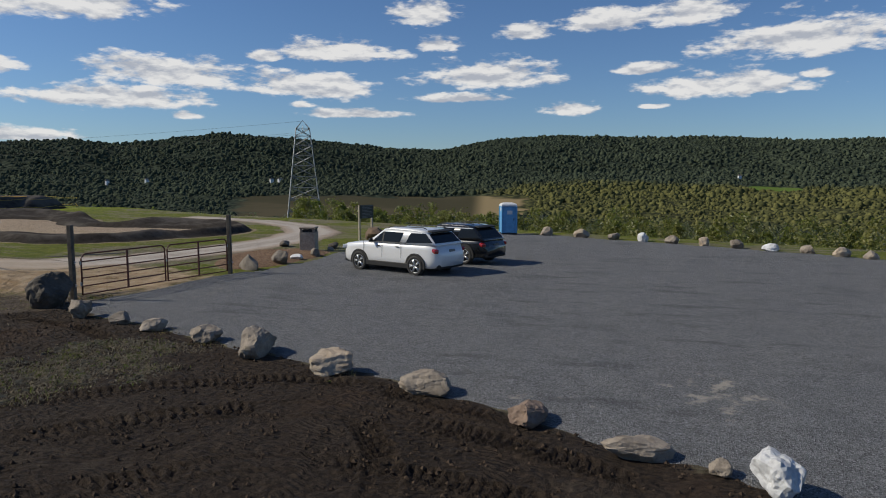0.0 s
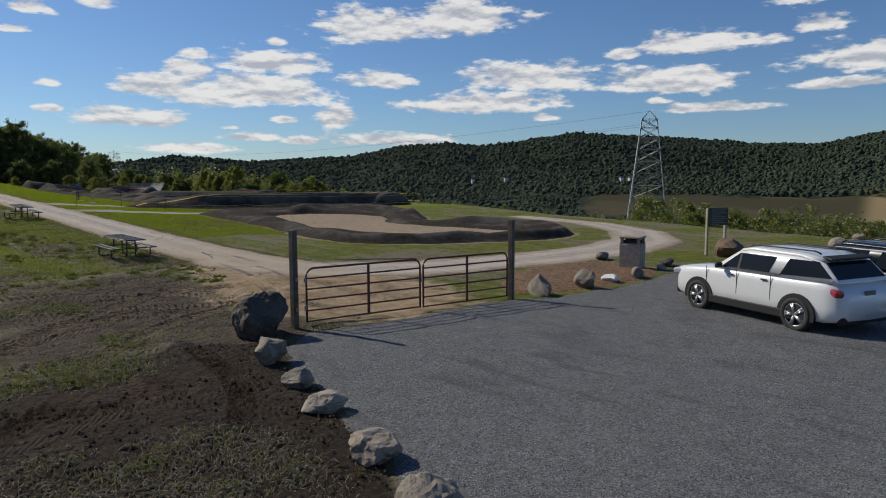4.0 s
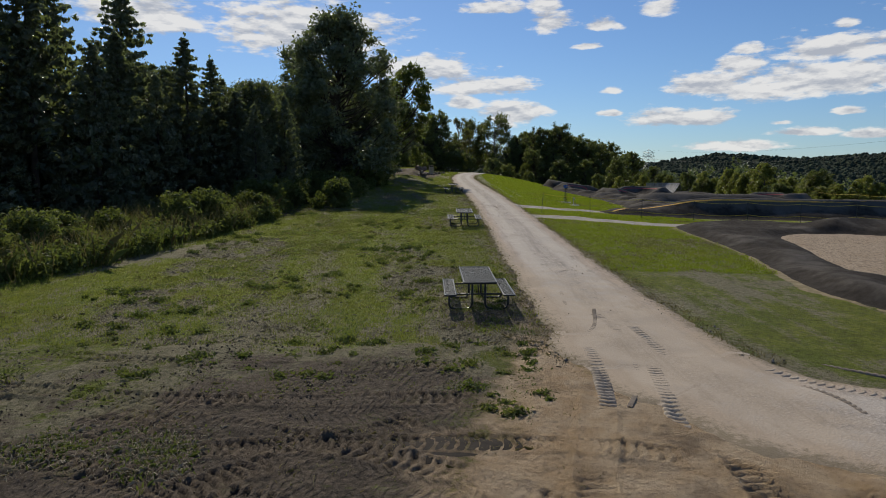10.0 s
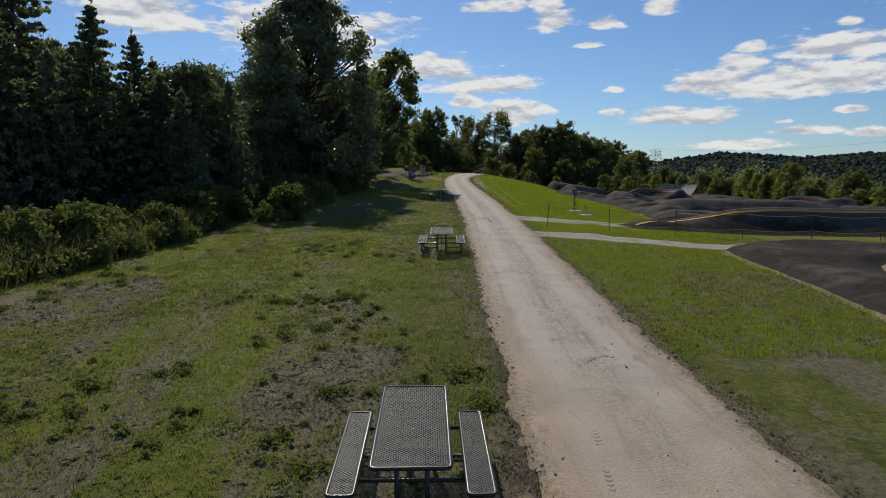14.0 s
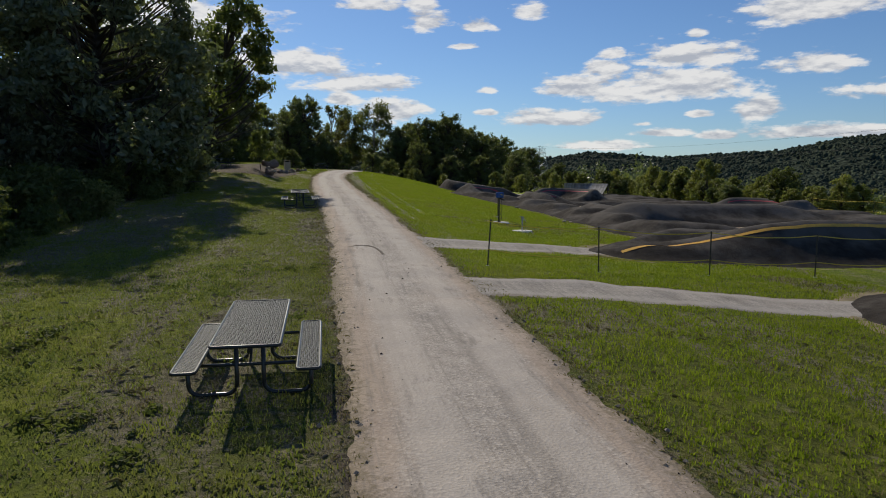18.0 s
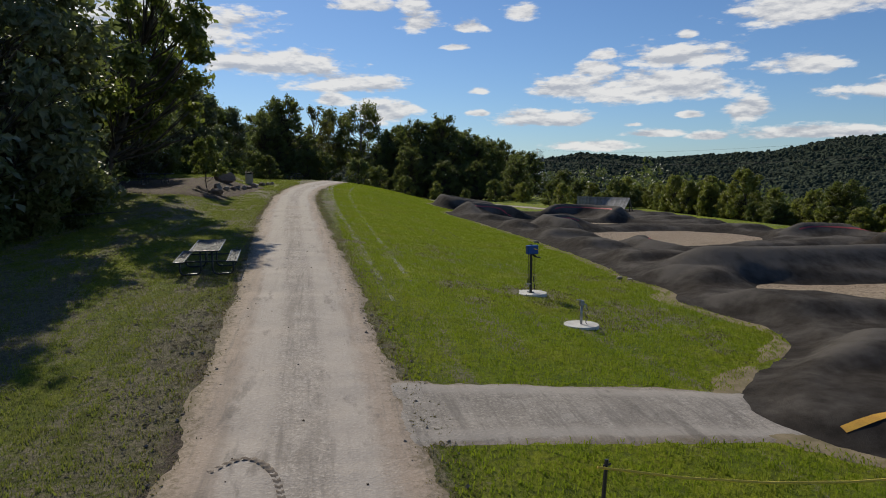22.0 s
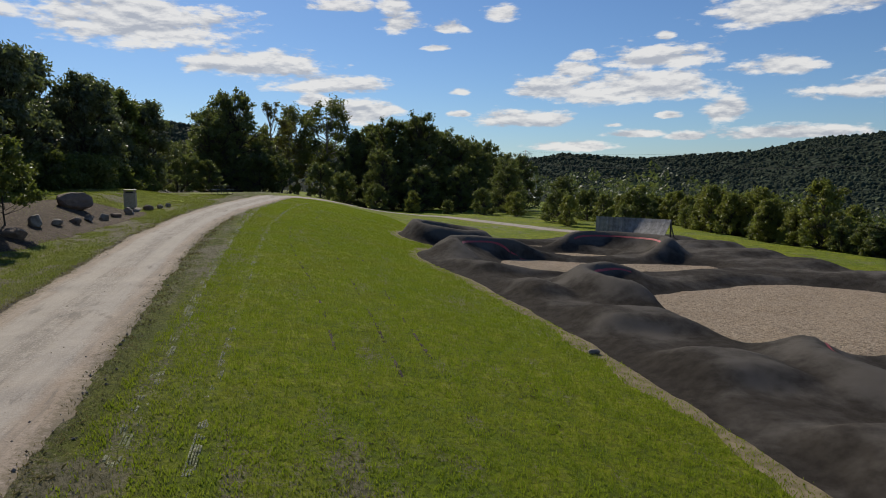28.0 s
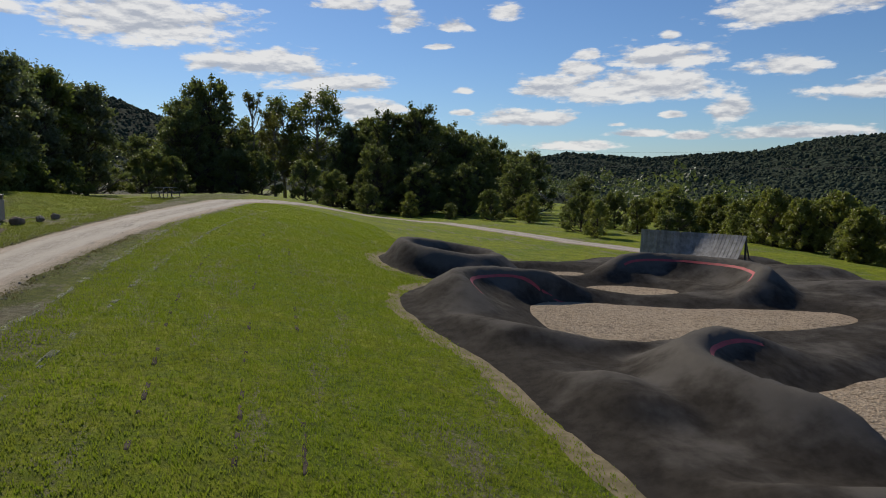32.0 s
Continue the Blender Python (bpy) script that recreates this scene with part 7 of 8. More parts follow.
bm = bmesh.new()
box(bm, (0, -0.52, 1.0), (0.72, 0.05, 1.72), bevel=0.015)
door = part("door", bm, M_BLUE, loo)
for z, h in ((0.48, 0.56), (1.05, 0.46)):
    bm = bmesh.new()
    box(bm, (0, -0.553, z), (0.54, 0.02, h), bevel=0.008)
    part("door_panel", bm, M_BLUE, door)
bm = bmesh.new()
box(bm, (0.02, -0.555, 1.52), (0.36, 0.012, 0.26), bevel=0.003)
part("notice", bm, M_WHITEP, door, "white notice plate")
bm = bmesh.new()
box(bm, (0.30, -0.565, 1.05), (0.05, 0.05, 0.14), bevel=0.01)
part("latch", bm, M_CARTRIM, door)
for sx in (-1, 1):
    bm = bmesh.new()
    for i in range(5):
        box(bm, (sx * 0.507, 0, 1.62 + i * 0.05), (0.02, 0.6, 0.022))
    part("vent_louvre", bm, M_WHITEP, loo)
bm = bmesh.new()
rows = []
for k in range(6):
    a = k / 5 * math.pi / 2
    s, z = 0.54 * math.cos(a) ** 0.5 if k < 5 else 0.0, 1.94 + 0.25 * math.sin(a)
    s = max(s, 0.12)
    rows.append([bm.verts.new((sx * s, sy * s, z)) for sx, sy in ((-1, -1), (1, -1), (1, 1), (-1, 1))])
for q, w in zip(rows, rows[1:]):
    for j in range(4):
        bm.faces.new((q[j], q[(j + 1) % 4], w[(j + 1) % 4], w[j]))
bm.faces.new(rows[-1])
bm.faces.new(rows[0][::-1])
part("roof", bm, M_WHITEP, loo, "white domed roof")


# ---- cars ----
def loft(bm, sections):
    rings = [[bm.verts.new(p) for p in s] for s in sections]
    n = len(rings[0])
    for a, b in zip(rings, rings[1:]):
        for j in range(n):
            bm.faces.new((a[j], a[(j + 1) % n], b[(j + 1) % n], b[j]))
    bm.faces.new(rings[0][::-1])
    bm.faces.new(rings[-1])
    bmesh.ops.recalc_face_normals(bm, faces=bm.faces)
    return bm


def make_car(name, label, at, turn, length, width, height, base, paint, roof_paint, belt, nose, wagon):
    """A car facing +y: lofted body, cabin of dark glass with pillars, wheels with tyres and rims, lamps and trim."""
    c = thing(name, label, "car", at, turn, group="parked cars")
    hl, hw = length / 2, width / 2
    ys = np.linspace(-hl, hl, 25)

    def half(y):
        k = abs(y) / hl
        return hw * (1 - 0.10 * k ** 4 - 0.16 * (max(0.0, k - 0.86) / 0.14) ** 2)

    def top(y):
        v = np.interp(y, (-hl, -hl + 0.10, -hl + 0.35, hl * 0.42, hl * 0.78, hl * 0.95, hl), (belt * 0.74, belt * 0.95, belt, belt * 0.985, nose, nose * 0.955, nose * 0.80))
        return float(v)

    def section(y):
        w, t, z0 = half(y), top(y), 0.30 + 0.10 * max(0.0, abs(y) / hl - 0.85) / 0.15
        right = [(w * 0.90, z0), (w * 0.985, z0 + 0.10), (w, 0.62), (w * 0.99, t - 0.20), (w * 0.965, t - 0.07), (w * 0.92, t - 0.02), (w * 0.84, t)]
        return [(x, y, z) for x, z in right] + [(0, y, t + 0.025)] + [(-x, y, z) for x, z in right[::-1]] + [(0, y, z0 - 0.02)]
    body = part("body", loft(bmesh.new(), [section(y) for y in ys]), paint, c, smooth=True)
    # cabin
    wy0, wy1 = (-hl + 0.16, hl * 0.40)
    prof_y = (wy0, wy0 + (0.50 if wagon else 0.46), wy0 + 1.0, 0.0, hl * 0.10, wy1)
    prof_z = (belt, height - 0.13, height - 0.03, height - 0.01, height - 0.06, belt)

    def cabin_w(y, z):
        k = (z - belt) / (height - belt)
        taper = 0.06 * max(0.0, (abs(y) - hl * 0.45) / (hl * 0.5))
        return hw * (0.945 - 0.15 * k - taper)
    cy = np.concatenate((np.linspace(prof_y[0], prof_y[1], 4), np.linspace(prof_y[1], prof_y[4], 9)[1:], np.linspace(prof_y[4], prof_y[5], 4)[1:]))
    cab, lid = [], []
    for y in cy:
        zt = max(float(np.interp(y, prof_y, prof_z)), belt + 0.012)
        wb, wt = cabin_w(y, belt), cabin_w(y, zt)
        cab.append([(-wb, y, belt - 0.03), (-wt, y, zt - 0.015), (-wt * 0.8, y, zt), (wt * 0.8, y, zt), (wt, y, zt - 0.015), (wb, y, belt - 0.03)])
        if prof_y[1] - 0.02 <= y <= prof_y[4] + 0.02:
            lid.append([(-wt - 0.012, y, zt - 0.05), (-wt * 0.97, y, zt + 0.012), (-wt * 0.5, y, zt + 0.035), (0, y, zt + 0.042), (wt * 0.5, y, zt + 0.035), (wt * 0.97, y, zt + 0.012),
                        (wt + 0.012, y, zt - 0.05), (0, y, zt - 0.02)])
    part("cabin", loft(bmesh.new(), cab), paint, c, smooth=True)
    part("roof", loft(bmesh.new(), lid), roof_paint, c, smooth=True)

    def side_panel(pname, poly, off, material, parent):
        for s in (-1, 1):
            b2 = bmesh.new()
            outer = [b2.verts.new((s * (cabin_w(y, z) + off), y, z)) for y, z in poly]
            inner = [b2.verts.new((s * (cabin_w(y, z) - 0.03), y, z)) for y, z in poly]
            b2.faces.new(outer)
            b2.faces.new(inner[::-1])
            for i in range(len(poly)):
                j = (i + 1) % len(poly)
                b2.faces.new((outer[i], inner[i], inner[j], outer[j]))
            bmesh.ops.recalc_face_normals(b2, faces=b2.faces)
            part(pname, b2, material, parent)

    def end_panel(pname, ya, za, yb, zb_, inset, push, material):
        """A window across the car between two heights of a sloping end."""
        b2 = bmesh.new()
        d = Vector((0, yb - ya, zb_ - za)).normalized()
        out = Vector((0, -d.z, d.y)) * (1 if push > 0 else -1) * abs(push)
        loop_ = []
        for k in (-1, -0.5, 0, 0.5, 1):
            loop_.append((k * (cabin_w(ya, za) - inset), ya, za))
        for k in (1, 0.5, 0, -0.5, -1):
            loop_.append((k * (cabin_w(yb, zb_) - inset), yb, zb_))
        o = [b2.verts.new(Vector(p) + out) for p in loop_]
        q = [b2.verts.new(Vector(p) - out * 2) for p in loop_]
        b2.faces.new(o)
        b2.faces.new(q[::-1])
        for i in range(len(o)):
            j = (i + 1) % len(o)
            b2.faces.new((o[i], q[i], q[j], o[j]))
        bmesh.ops.recalc_face_normals(b2, faces=b2.faces)
        part(pname, b2, material, c)
    yc = -hl * 0.43
    zb, zt = belt + 0.035, height - 0.15
    screen = lambda z: wy1 + (hl * 0.10 - wy1) * (z - belt) / (height - 0.06 - belt)
    tail = lambda z: wy0 + (prof_y[1] - wy0) * (z - belt) / (height - 0.10 - belt)
    side_panel("side_window", [(yc + 1.34, zb), (screen(zb) - 0.20, zb), (screen(zt) - 0.13, zt), (yc + 1.32, zt)], 0.010, M_GLASS, c)
    side_panel("side_window", [(yc + 0.44, zb), (yc + 1.27, zb), (yc + 1.26, zt), (yc + 0.30, zt)], 0.010, M_GLASS, c)
    side_panel("rear_side_window", [(tail(zb) + 0.10, zb + 0.05), (yc + 0.12, zb), (yc - 0.06, zt), (tail(zt) + 0.10, zt)], 0.010, M_GLASS, c)
    side_panel("window_post", [(yc + 1.27, zb), (yc + 1.34, zb), (yc + 1.32, zt), (yc + 1.26, zt)], 0.012, M_CARTRIM, c)
    side_panel("window_trim", [(yc + 0.12, belt + 0.005), (screen(belt) - 0.16, belt + 0.005), (screen(belt) - 0.18, belt + 0.035), (yc + 0.12, belt + 0.035)], 0.014, M_CARTRIM if not wagon else M_RIM, c)
    if wagon:
        side_panel("window_trim", [(tail(zt) + 0.12, zt), (screen(zt) - 0.13, zt), (screen(zt) - 0.13, zt + 0.03), (tail(zt) + 0.12, zt + 0.03)], 0.014, M_RIM, c)
    end_panel("rear_window", tail(belt + 0.06), belt + 0.06, tail(height - 0.17), height - 0.17, 0.09, 0.012, M_GLASS)
    end_panel("windscreen", screen(belt + 0.05), belt + 0.05, screen(height - 0.12), height - 0.12, 0.08, -0.012, M_GLASS)
    # sills, bumpers and arches
    bm = bmesh.new()
    for s in (-1, 1):
        box(bm, (s * hw * 0.945, 0, 0.36), (0.14, base + 0.2, 0.20), bevel=0.02)
    part("sill", bm, M_CARTRIM, c)
    for s in (-1, 1):
        bm = bmesh.new()
        box(bm, (0, s * (hl - 0.22), 0.39), (width * 0.80, 0.40, 0.20), bevel=0.07)
        part("bumper", bm, M_CARTRIM, c)
    bm = bmesh.new()
    box(bm, (0, hl - 0.02, 0.68), (width * 0.56, 0.07, 0.26), bevel=0.03)
    part("grille", bm, M_CARTRIM, c)
    for sx in (-1, 1):
        bm = bmesh.new()
        box(bm, (sx * hw * 0.74, hl - 0.13, nose * 0.83), (0.40, 0.26, 0.15), Matrix.Rotation(-sx * 0.35, 4, "Z"), bevel=0.04)
        part("headlight", bm, M_LAMP, c)
        bm = bmesh.new()
        box(bm, (sx * hw * 0.83, -hl + 0.23, belt * 0.83), (0.20, 0.36, 0.16), Matrix.Rotation(sx * 0.42, 4, "Z") @ Matrix.Rotation(0.2, 4, "X"), bevel=0.05)
        part("tail_light", bm, M_TAIL, c)
        bm = bmesh.new()
        box(bm, (sx * (hw + 0.09), wy1 - 0.28, belt + 0.07), (0.20, 0.11, 0.14), bevel=0.04)
        part("wing_mirror", bm, M_CARTRIM, c)
        for y in (yc + 0.50, yc + 1.48):
            bm = bmesh.new()
            box(bm, (sx * (half(y) + 0.005), y, belt - 0.14), (0.035, 0.17, 0.035), bevel=0.012)
            part("door_handle", bm, M_CARTRIM, c)
        for y in (yc + 0.32, yc + 1.30, yc + 2.28):
            bm = bmesh.new()
            box(bm, (sx * (half(y) - 0.004), y, belt - 0.30), (0.012, 0.012, 0.58))
            part("door_gap", bm, M_CARTRIM, c)
        bm = bmesh.new()
        tube(bm, [(sx * hw * 0.60, prof_y[1] + 0.15, height + 0.0), (sx * hw * 0.61, prof_y[1] + 0.3, height + 0.055), (sx * hw * 0.61, hl * 0.02, height + 0.055), (sx * hw * 0.60, hl * 0.08, height - 0.01)], 0.018, 6)
        part("roof_rail", bm, M_CARTRIM, c, smooth=True)
    bm = bmesh.new()
    box(bm, (0, prof_y[1] - 0.05, height - 0.075), (hw * 1.36, 0.24, 0.05), Matrix.Rotation(0.22, 4, "X"), bevel=0.02)
    part("spoiler", bm, M_CARTRIM, c)
    bm = bmesh.new()
    box(bm, (0, -hl + 0.02, belt * 0.78), (0.34, 0.03, 0.16), bevel=0.004)
    part("number_plate", bm, M_GREYBAR, c)
    # wheels
    rw = 0.385
    for sx in (-1, 1):
        for y in (-base / 2, base / 2):
            bm = bmesh.new()
            ring = [(sx * (hw - 0.055), y + 0.475 * math.cos(a), 0.40 + 0.465 * math.sin(a)) for a in np.linspace(-0.25, math.pi + 0.25, 18)]
            fan = [bm.verts.new(p) for p in ring]
            back_ = [bm.verts.new((sx * (hw + 0.012), p[1], p[2])) for p in ring]
            for i in range(len(fan) - 1):
                bm.faces.new((fan[i], fan[i + 1], back_[i + 1], back_[i]))
            bm.faces.new(back_ if sx > 0 else back_[::-1])
            part("wheel_arch", bm, M_CARTRIM, c)
            wheel = new("wheel")
            wheel.parent = c
            wheel.location = (sx * (hw - 0.08), y, rw)
            bm = bmesh.new()
            prof = ((-0.11, 0.27), (-0.12, 0.34), (-0.09, 0.385), (0.09, 0.385), (0.12, 0.34), (0.105, 0.27), (0.06, 0.255))
            rings = [[bm.verts.new((sx * px, pr * math.cos(a), pr * math.sin(a))) for px, pr in prof] for a in np.linspace(0, 2 * math.pi, 29)[:-1]]
            for i in range(28):
                for j in range(len(prof) - 1):
                    bm.faces.new((rings[i][j], rings[i][j + 1], rings[(i + 1) % 28][j + 1], rings[(i + 1) % 28][j]))
            part("tyre", bm, M_TYRE, wheel, smooth=True)
            bm = bmesh.new()
            for i in range(5):
                for off in (-0.11, 0.11):
                    a = i * 2 * math.pi / 5 + off
                    tube(bm, [(sx * 0.10, 0.03 * math.cos(a), 0.03 * math.sin(a)), (sx * 0.095, 0.25 * math.cos(a), 0.25 * math.sin(a))], 0.026, 5)
            tube(bm, [(sx * 0.09, 0.26 * math.cos(a), 0.26 * math.sin(a)) for a in np.linspace(0, 2 * math.pi, 25)[:-1]], 0.016, 5, closed=True)
            tube(bm, [(sx * 0.06, 0, 0), (sx * 0.115, 0, 0)], 0.055, 10)
            part("rim", bm, M_RIM, wheel, smooth=True)
            bm = bmesh.new()
            tube(bm, [(sx * 0.02, 0, 0), (sx * 0.05, 0, 0)], 0.24, 16)
            part("brake_disc", bm, M_CARTRIM, wheel)
    return c


HEAD = radians(-19.8)
make_car("suv_car", "silver-white sport utility car with dark windows, parked on gravel", (9.82, -2.72, floor_z(9.8, -2.7) + 0.02), HEAD, 5.0, 1.96, 1.76, 2.9, M_CARPAINT, M_CARPAINT, 1.20, 1.10, False)
make_car("station_wagon", "black station wagon parked beside the silver car", (13.35, -3.75, floor_z(13.3, -3.7) + 0.02), HEAD - 0.03, 4.85, 1.85, 1.66, 2.8, M_CARBLACK, M_CARBLACK, 1.05, 0.99, True)


# ---- rope fence ----
def stake(x, y, lean=0.0):
    s = thing("fence_stake", "thin dark steel stake carrying yellow rope", "stake", (x, y, floor_z(x, y)), lean * 3, group="rope fence stakes")
    bm = bmesh.new()
    tube(bm, [(0, 0, -0.15), (lean, 0, 1.27)], 0.018, 6)
    part("rod", bm, M_COAT, s)
    for z in (0.45, 1.22):
        bm = bmesh.new()
        tube(bm, [(lean * z / 1.27 - 0.03, 0, z), (lean * z / 1.27 + 0.05, 0, z)], 0.012, 5)
        part("clip", bm, M_COAT, s)
    bm = bmesh.new()
    disc(bm, (0, 0, 0.0), 0.05, 0.02, 10)
    part("foot", bm, M_GALV, s)


fence = [(7.0, 45.3), (10.08, 45.0), (13.38, 44.95), (16.7, 44.9), (20.1, 44.8), (23.5, 44.8), (27.0, 44.7), (30.5, 44.6), (34.0, 44.6), (37.5, 44.9), (41.0, 45.6), (43.6, 48.5),
         (44.6, 54.0), (45.0, 60.0), (44.6, 66.0), (43.4, 72.0), (43.0, 78.0)]
for i, (x, y) in enumerate(fence):
    stake(x, y, 0.10 if i == 0 else (0.02, -0.03, 0.0)[i % 3])
for z in (0.45, 1.22):
    bm = bmesh.new()
    pts = []
    for (ax, ay), (bx, by) in zip(fence, fence[1:]):
        for k in np.linspace(0, 1, 5)[:-1]:
            x, y = ax + (bx - ax) * k, ay + (by - ay) * k
            za, zb = floor_z(ax, ay), floor_z(bx, by)
            pts.append((x, y, za + (zb - za) * k + z - 0.10 * 4 * k * (1 - k)))
    pts.append((*fence[-1], floor_z(*fence[-1]) + z))
    tube(bm, pts, 0.012, 5)
    tagged(part("fence_rope", bm, M_YELLOW), "slack yellow rope strung between stakes", "rope", group="fence ropes")


# ---- bicycle repair stand and water tap ----
px, py = 11.04, 59.5
stand_ = thing("repair_stand", "blue-topped bicycle repair stand with hanging tools", "repair stand", (px, py, floor_z(px, py)), radians(12))
bm = bmesh.new()
disc(bm, (0, 0, -0.05), 0.50, 0.10, 40, 0.485)
part("concrete_pad", bm, M_CONC, stand_, "round pale concrete pad")
bm = bmesh.new()
box(bm, (0, 0, 0.062), (0.16, 0.16, 0.02), bevel=0.004)
for sx in (-1, 1):
    for sy in (-1, 1):
        tube(bm, [(sx * 0.055, sy * 0.055, 0.06), (sx * 0.055, sy * 0.055, 0.09)], 0.01, 6)
part("base_plate", bm, M_COAT, stand_)
bm = bmesh.new()
box(bm, (0, 0, 0.68), (0.065, 0.065, 1.25), bevel=0.008)
part("pole", bm, M_COAT, stand_)
bm = bmesh.new()
box(bm, (0.03, 0, 1.36), (0.36, 0.17, 0.27), bevel=0.025)
head = part("head_box", bm, M_BLUEBOX, stand_, "blue powder-coated box")
bm = bmesh.new()
box(bm, (0.10, -0.088, 1.38), (0.13, 0.004, 0.03), Matrix.Rotation(0.3, 4, "Y"))
part("emblem", bm, M_YELLOW, head)
bm = bmesh.new()
tube(bm, [(0, 0, 1.49), (0, 0, 1.53)], 0.03, 8)
part("cap", bm, M_COAT, head)
for s in (-1, 1):
    bm = bmesh.new()
    tube(bm, [(0.06, s * 0.04, 1.22), (0.14, s * 0.06 - 0.05, 1.14), (0.24, s * 0.06 - 0.10, 1.12)], 0.022, 8)
    part("hanger_arm", bm, M_COAT, stand_, smooth=True)
for i, (x, y, z) in enumerate(((-0.11, -0.05, 0.32), (-0.07, 0.05, 0.40), (0.11, -0.04, 0.25), (0.13, 0.05, 0.48))):
    bm = bmesh.new()
    tube(bm, [(x, y, 1.23), (x + 0.01, y, z)], 0.006, 5)
    cable = part("tool_cable", bm, M_COAT, stand_)
    bm = bmesh.new()
    if i == 0:
        tube(bm, [(x - 0.09, y, z), (x + 0.09, y, z)], 0.018, 6)
        tube(bm, [(x, y, z), (x, y, z - 0.09)], 0.012, 6)
    else:
        tube(bm, [(x, y, z + 0.06), (x, y, z - 0.12)], 0.016, 6)
    part("tool", bm, M_GALV if i == 0 else M_COAT, cable)

px, py = 11.0, 55.4
tap = thing("water_tap", "grey steel water tap post on a round concrete pad", "water tap", (px, py, floor_z(px, py)), 0.2)
bm = bmesh.new()
disc(bm, (0, 0, -0.05), 0.44, 0.09, 40, 0.425)
part("concrete_pad", bm, M_CONC, tap, "round pale concrete pad")
bm = bmesh.new()
tube(bm, [(0, 0, 0), (0, 0, 0.56)], 0.032, 10)
part("pipe", bm, M_GALV, tap, smooth=True)
bm = bmesh.new()
box(bm, (0, 0, 0.56), (0.10, 0.10, 0.14), bevel=0.015)
part("valve_body", bm, M_GALV, tap)
bm = bmesh.new()
tube(bm, [(0.0, 0, 0.63), (-0.16, -0.03, 0.66)], 0.014, 6)
part("lever", bm, M_GALV, tap)
bm = bmesh.new()
tube(bm, [(0.02, 0, 0.55), (0.10, -0.05, 0.52), (0.12, -0.06, 0.42)], 0.02, 8)
part("spout", bm, M_GALV, tap, smooth=True)
bm = bmesh.new()
tube(bm, [(0.12 + 0.05 * math.sin(a * 2.1), -0.06 + 0.03 * math.cos(a * 1.7), 0.42 - a * 0.062) for a in np.linspace(0, 6, 14)], 0.010, 5)
part("hose", bm, M_COAT, tap, smooth=True)


# ---- wooden wall ride ----
ride = thing("wall_ride", "curved wall ride of silvery vertical boards above the banked turn", "ramp", (33.4, 111.5, floor_z(35, 108.5) - 0.1), math.atan2(-5.9, 3.45))
boards, span, tall_ = 30, 6.85, 2.0
for i in range(boards):
    k = (i + 0.5) / boards
    reach = 0.3 + 1.9 * sstep(k, 0.3, 0.85)
    bm = bmesh.new()
    x0, x1 = i * span / boards + 0.012, (i + 1) * span / boards - 0.012
    rows = []
    for j in range(9):
        a = j / 8 * math.pi / 2
        lay = float(sstep(k, 0.35, 0.75))
        y = -reach * ((1 - lay) * (1 - math.sin(a)) + lay * (1 - j / 8) ** 1.15)
        z = tall_ * ((1 - lay) * (1 - math.cos(a)) ** 0.85 + lay * (j / 8) ** 1.25)
        rows.append([bm.verts.new(p) for p in ((x0, y, z), (x1, y, z), (x1, y + 0.035, z - 0.012), (x0, y + 0.035, z - 0.012))])
    for q, w in zip(rows, rows[1:]):
        for j in range(4):
            bm.faces.new((q[j], q[(j + 1) % 4], w[(j + 1) % 4], w[j]))
    bm.faces.new(rows[0][::-1])
    bm.faces.new(rows[-1])
    bmesh.ops.recalc_face_normals(bm, faces=bm.faces)
    part("board", bm, M_SLAT, ride)
for i in range(6):
    bm = bmesh.new()
    x = 0.1 + i * (span - 0.2) / 5
    box(bm, (x, 0.12, tall_ / 2 - 0.2), (0.10, 0.10, tall_ + 0.3), bevel=0.008)
    part("back_post", bm, M_POST, ride)
    bm = bmesh.new()
    tube(bm, [(x, 0.15, tall_ * 0.8), (x, 1.1, -0.3)], 0.05, 6)
    part("brace", bm, M_POST, ride)


# ---- power line ----
def lattice_tower(x, y, zb, height, wide, waist, label, arms):
    t = thing("lattice_tower", label, "pylon", (x, y, zb), 0.5, group="power line towers")
    hw = lambda k: (wide + (waist - wide) * k) / 2
    tiers, z_top = 9, height * 0.92
    ks = [1 - (1 - i / tiers) ** 1.15 for i in range(tiers + 1)]
    for sx in (-1, 1):
        for sy in (-1, 1):
            bm = bmesh.new()
            tube(bm, [(sx * hw(0), sy * hw(0), 0), (sx * hw(1), sy * hw(1), z_top), (0, 0, height)], 0.075, 4, r_end=0.04)
            part("leg", bm, M_GALV, t)
    for f in range(4):
        rot_ = Matrix.Rotation(f * math.pi / 2, 3, "Z")
        P = lambda s, k: tuple(rot_ @ Vector((s * hw(k), -hw(k), z_top * k)))
        for a, b in zip(ks, ks[1:]):
            for p, q, r in ((P(-1, a), P(1, b), 0.038), (P(1, a), P(-1, b), 0.038), (P(-1, b), P(1, b), 0.032)):
                part("brace", tube(bmesh.new(), [p, q], r, 4), M_GALV, t)
    for z, w in arms:
        bm = bmesh.new()
        tube(bm, [(-w, 0, z), (w, 0, z)], 0.05, 4)
        tube(bm, [(-w, 0, z), (0, 0, z + 0.7), (w, 0, z)], 0.035, 4)
        part("cross_arm", bm, M_GALV, t)
    return t


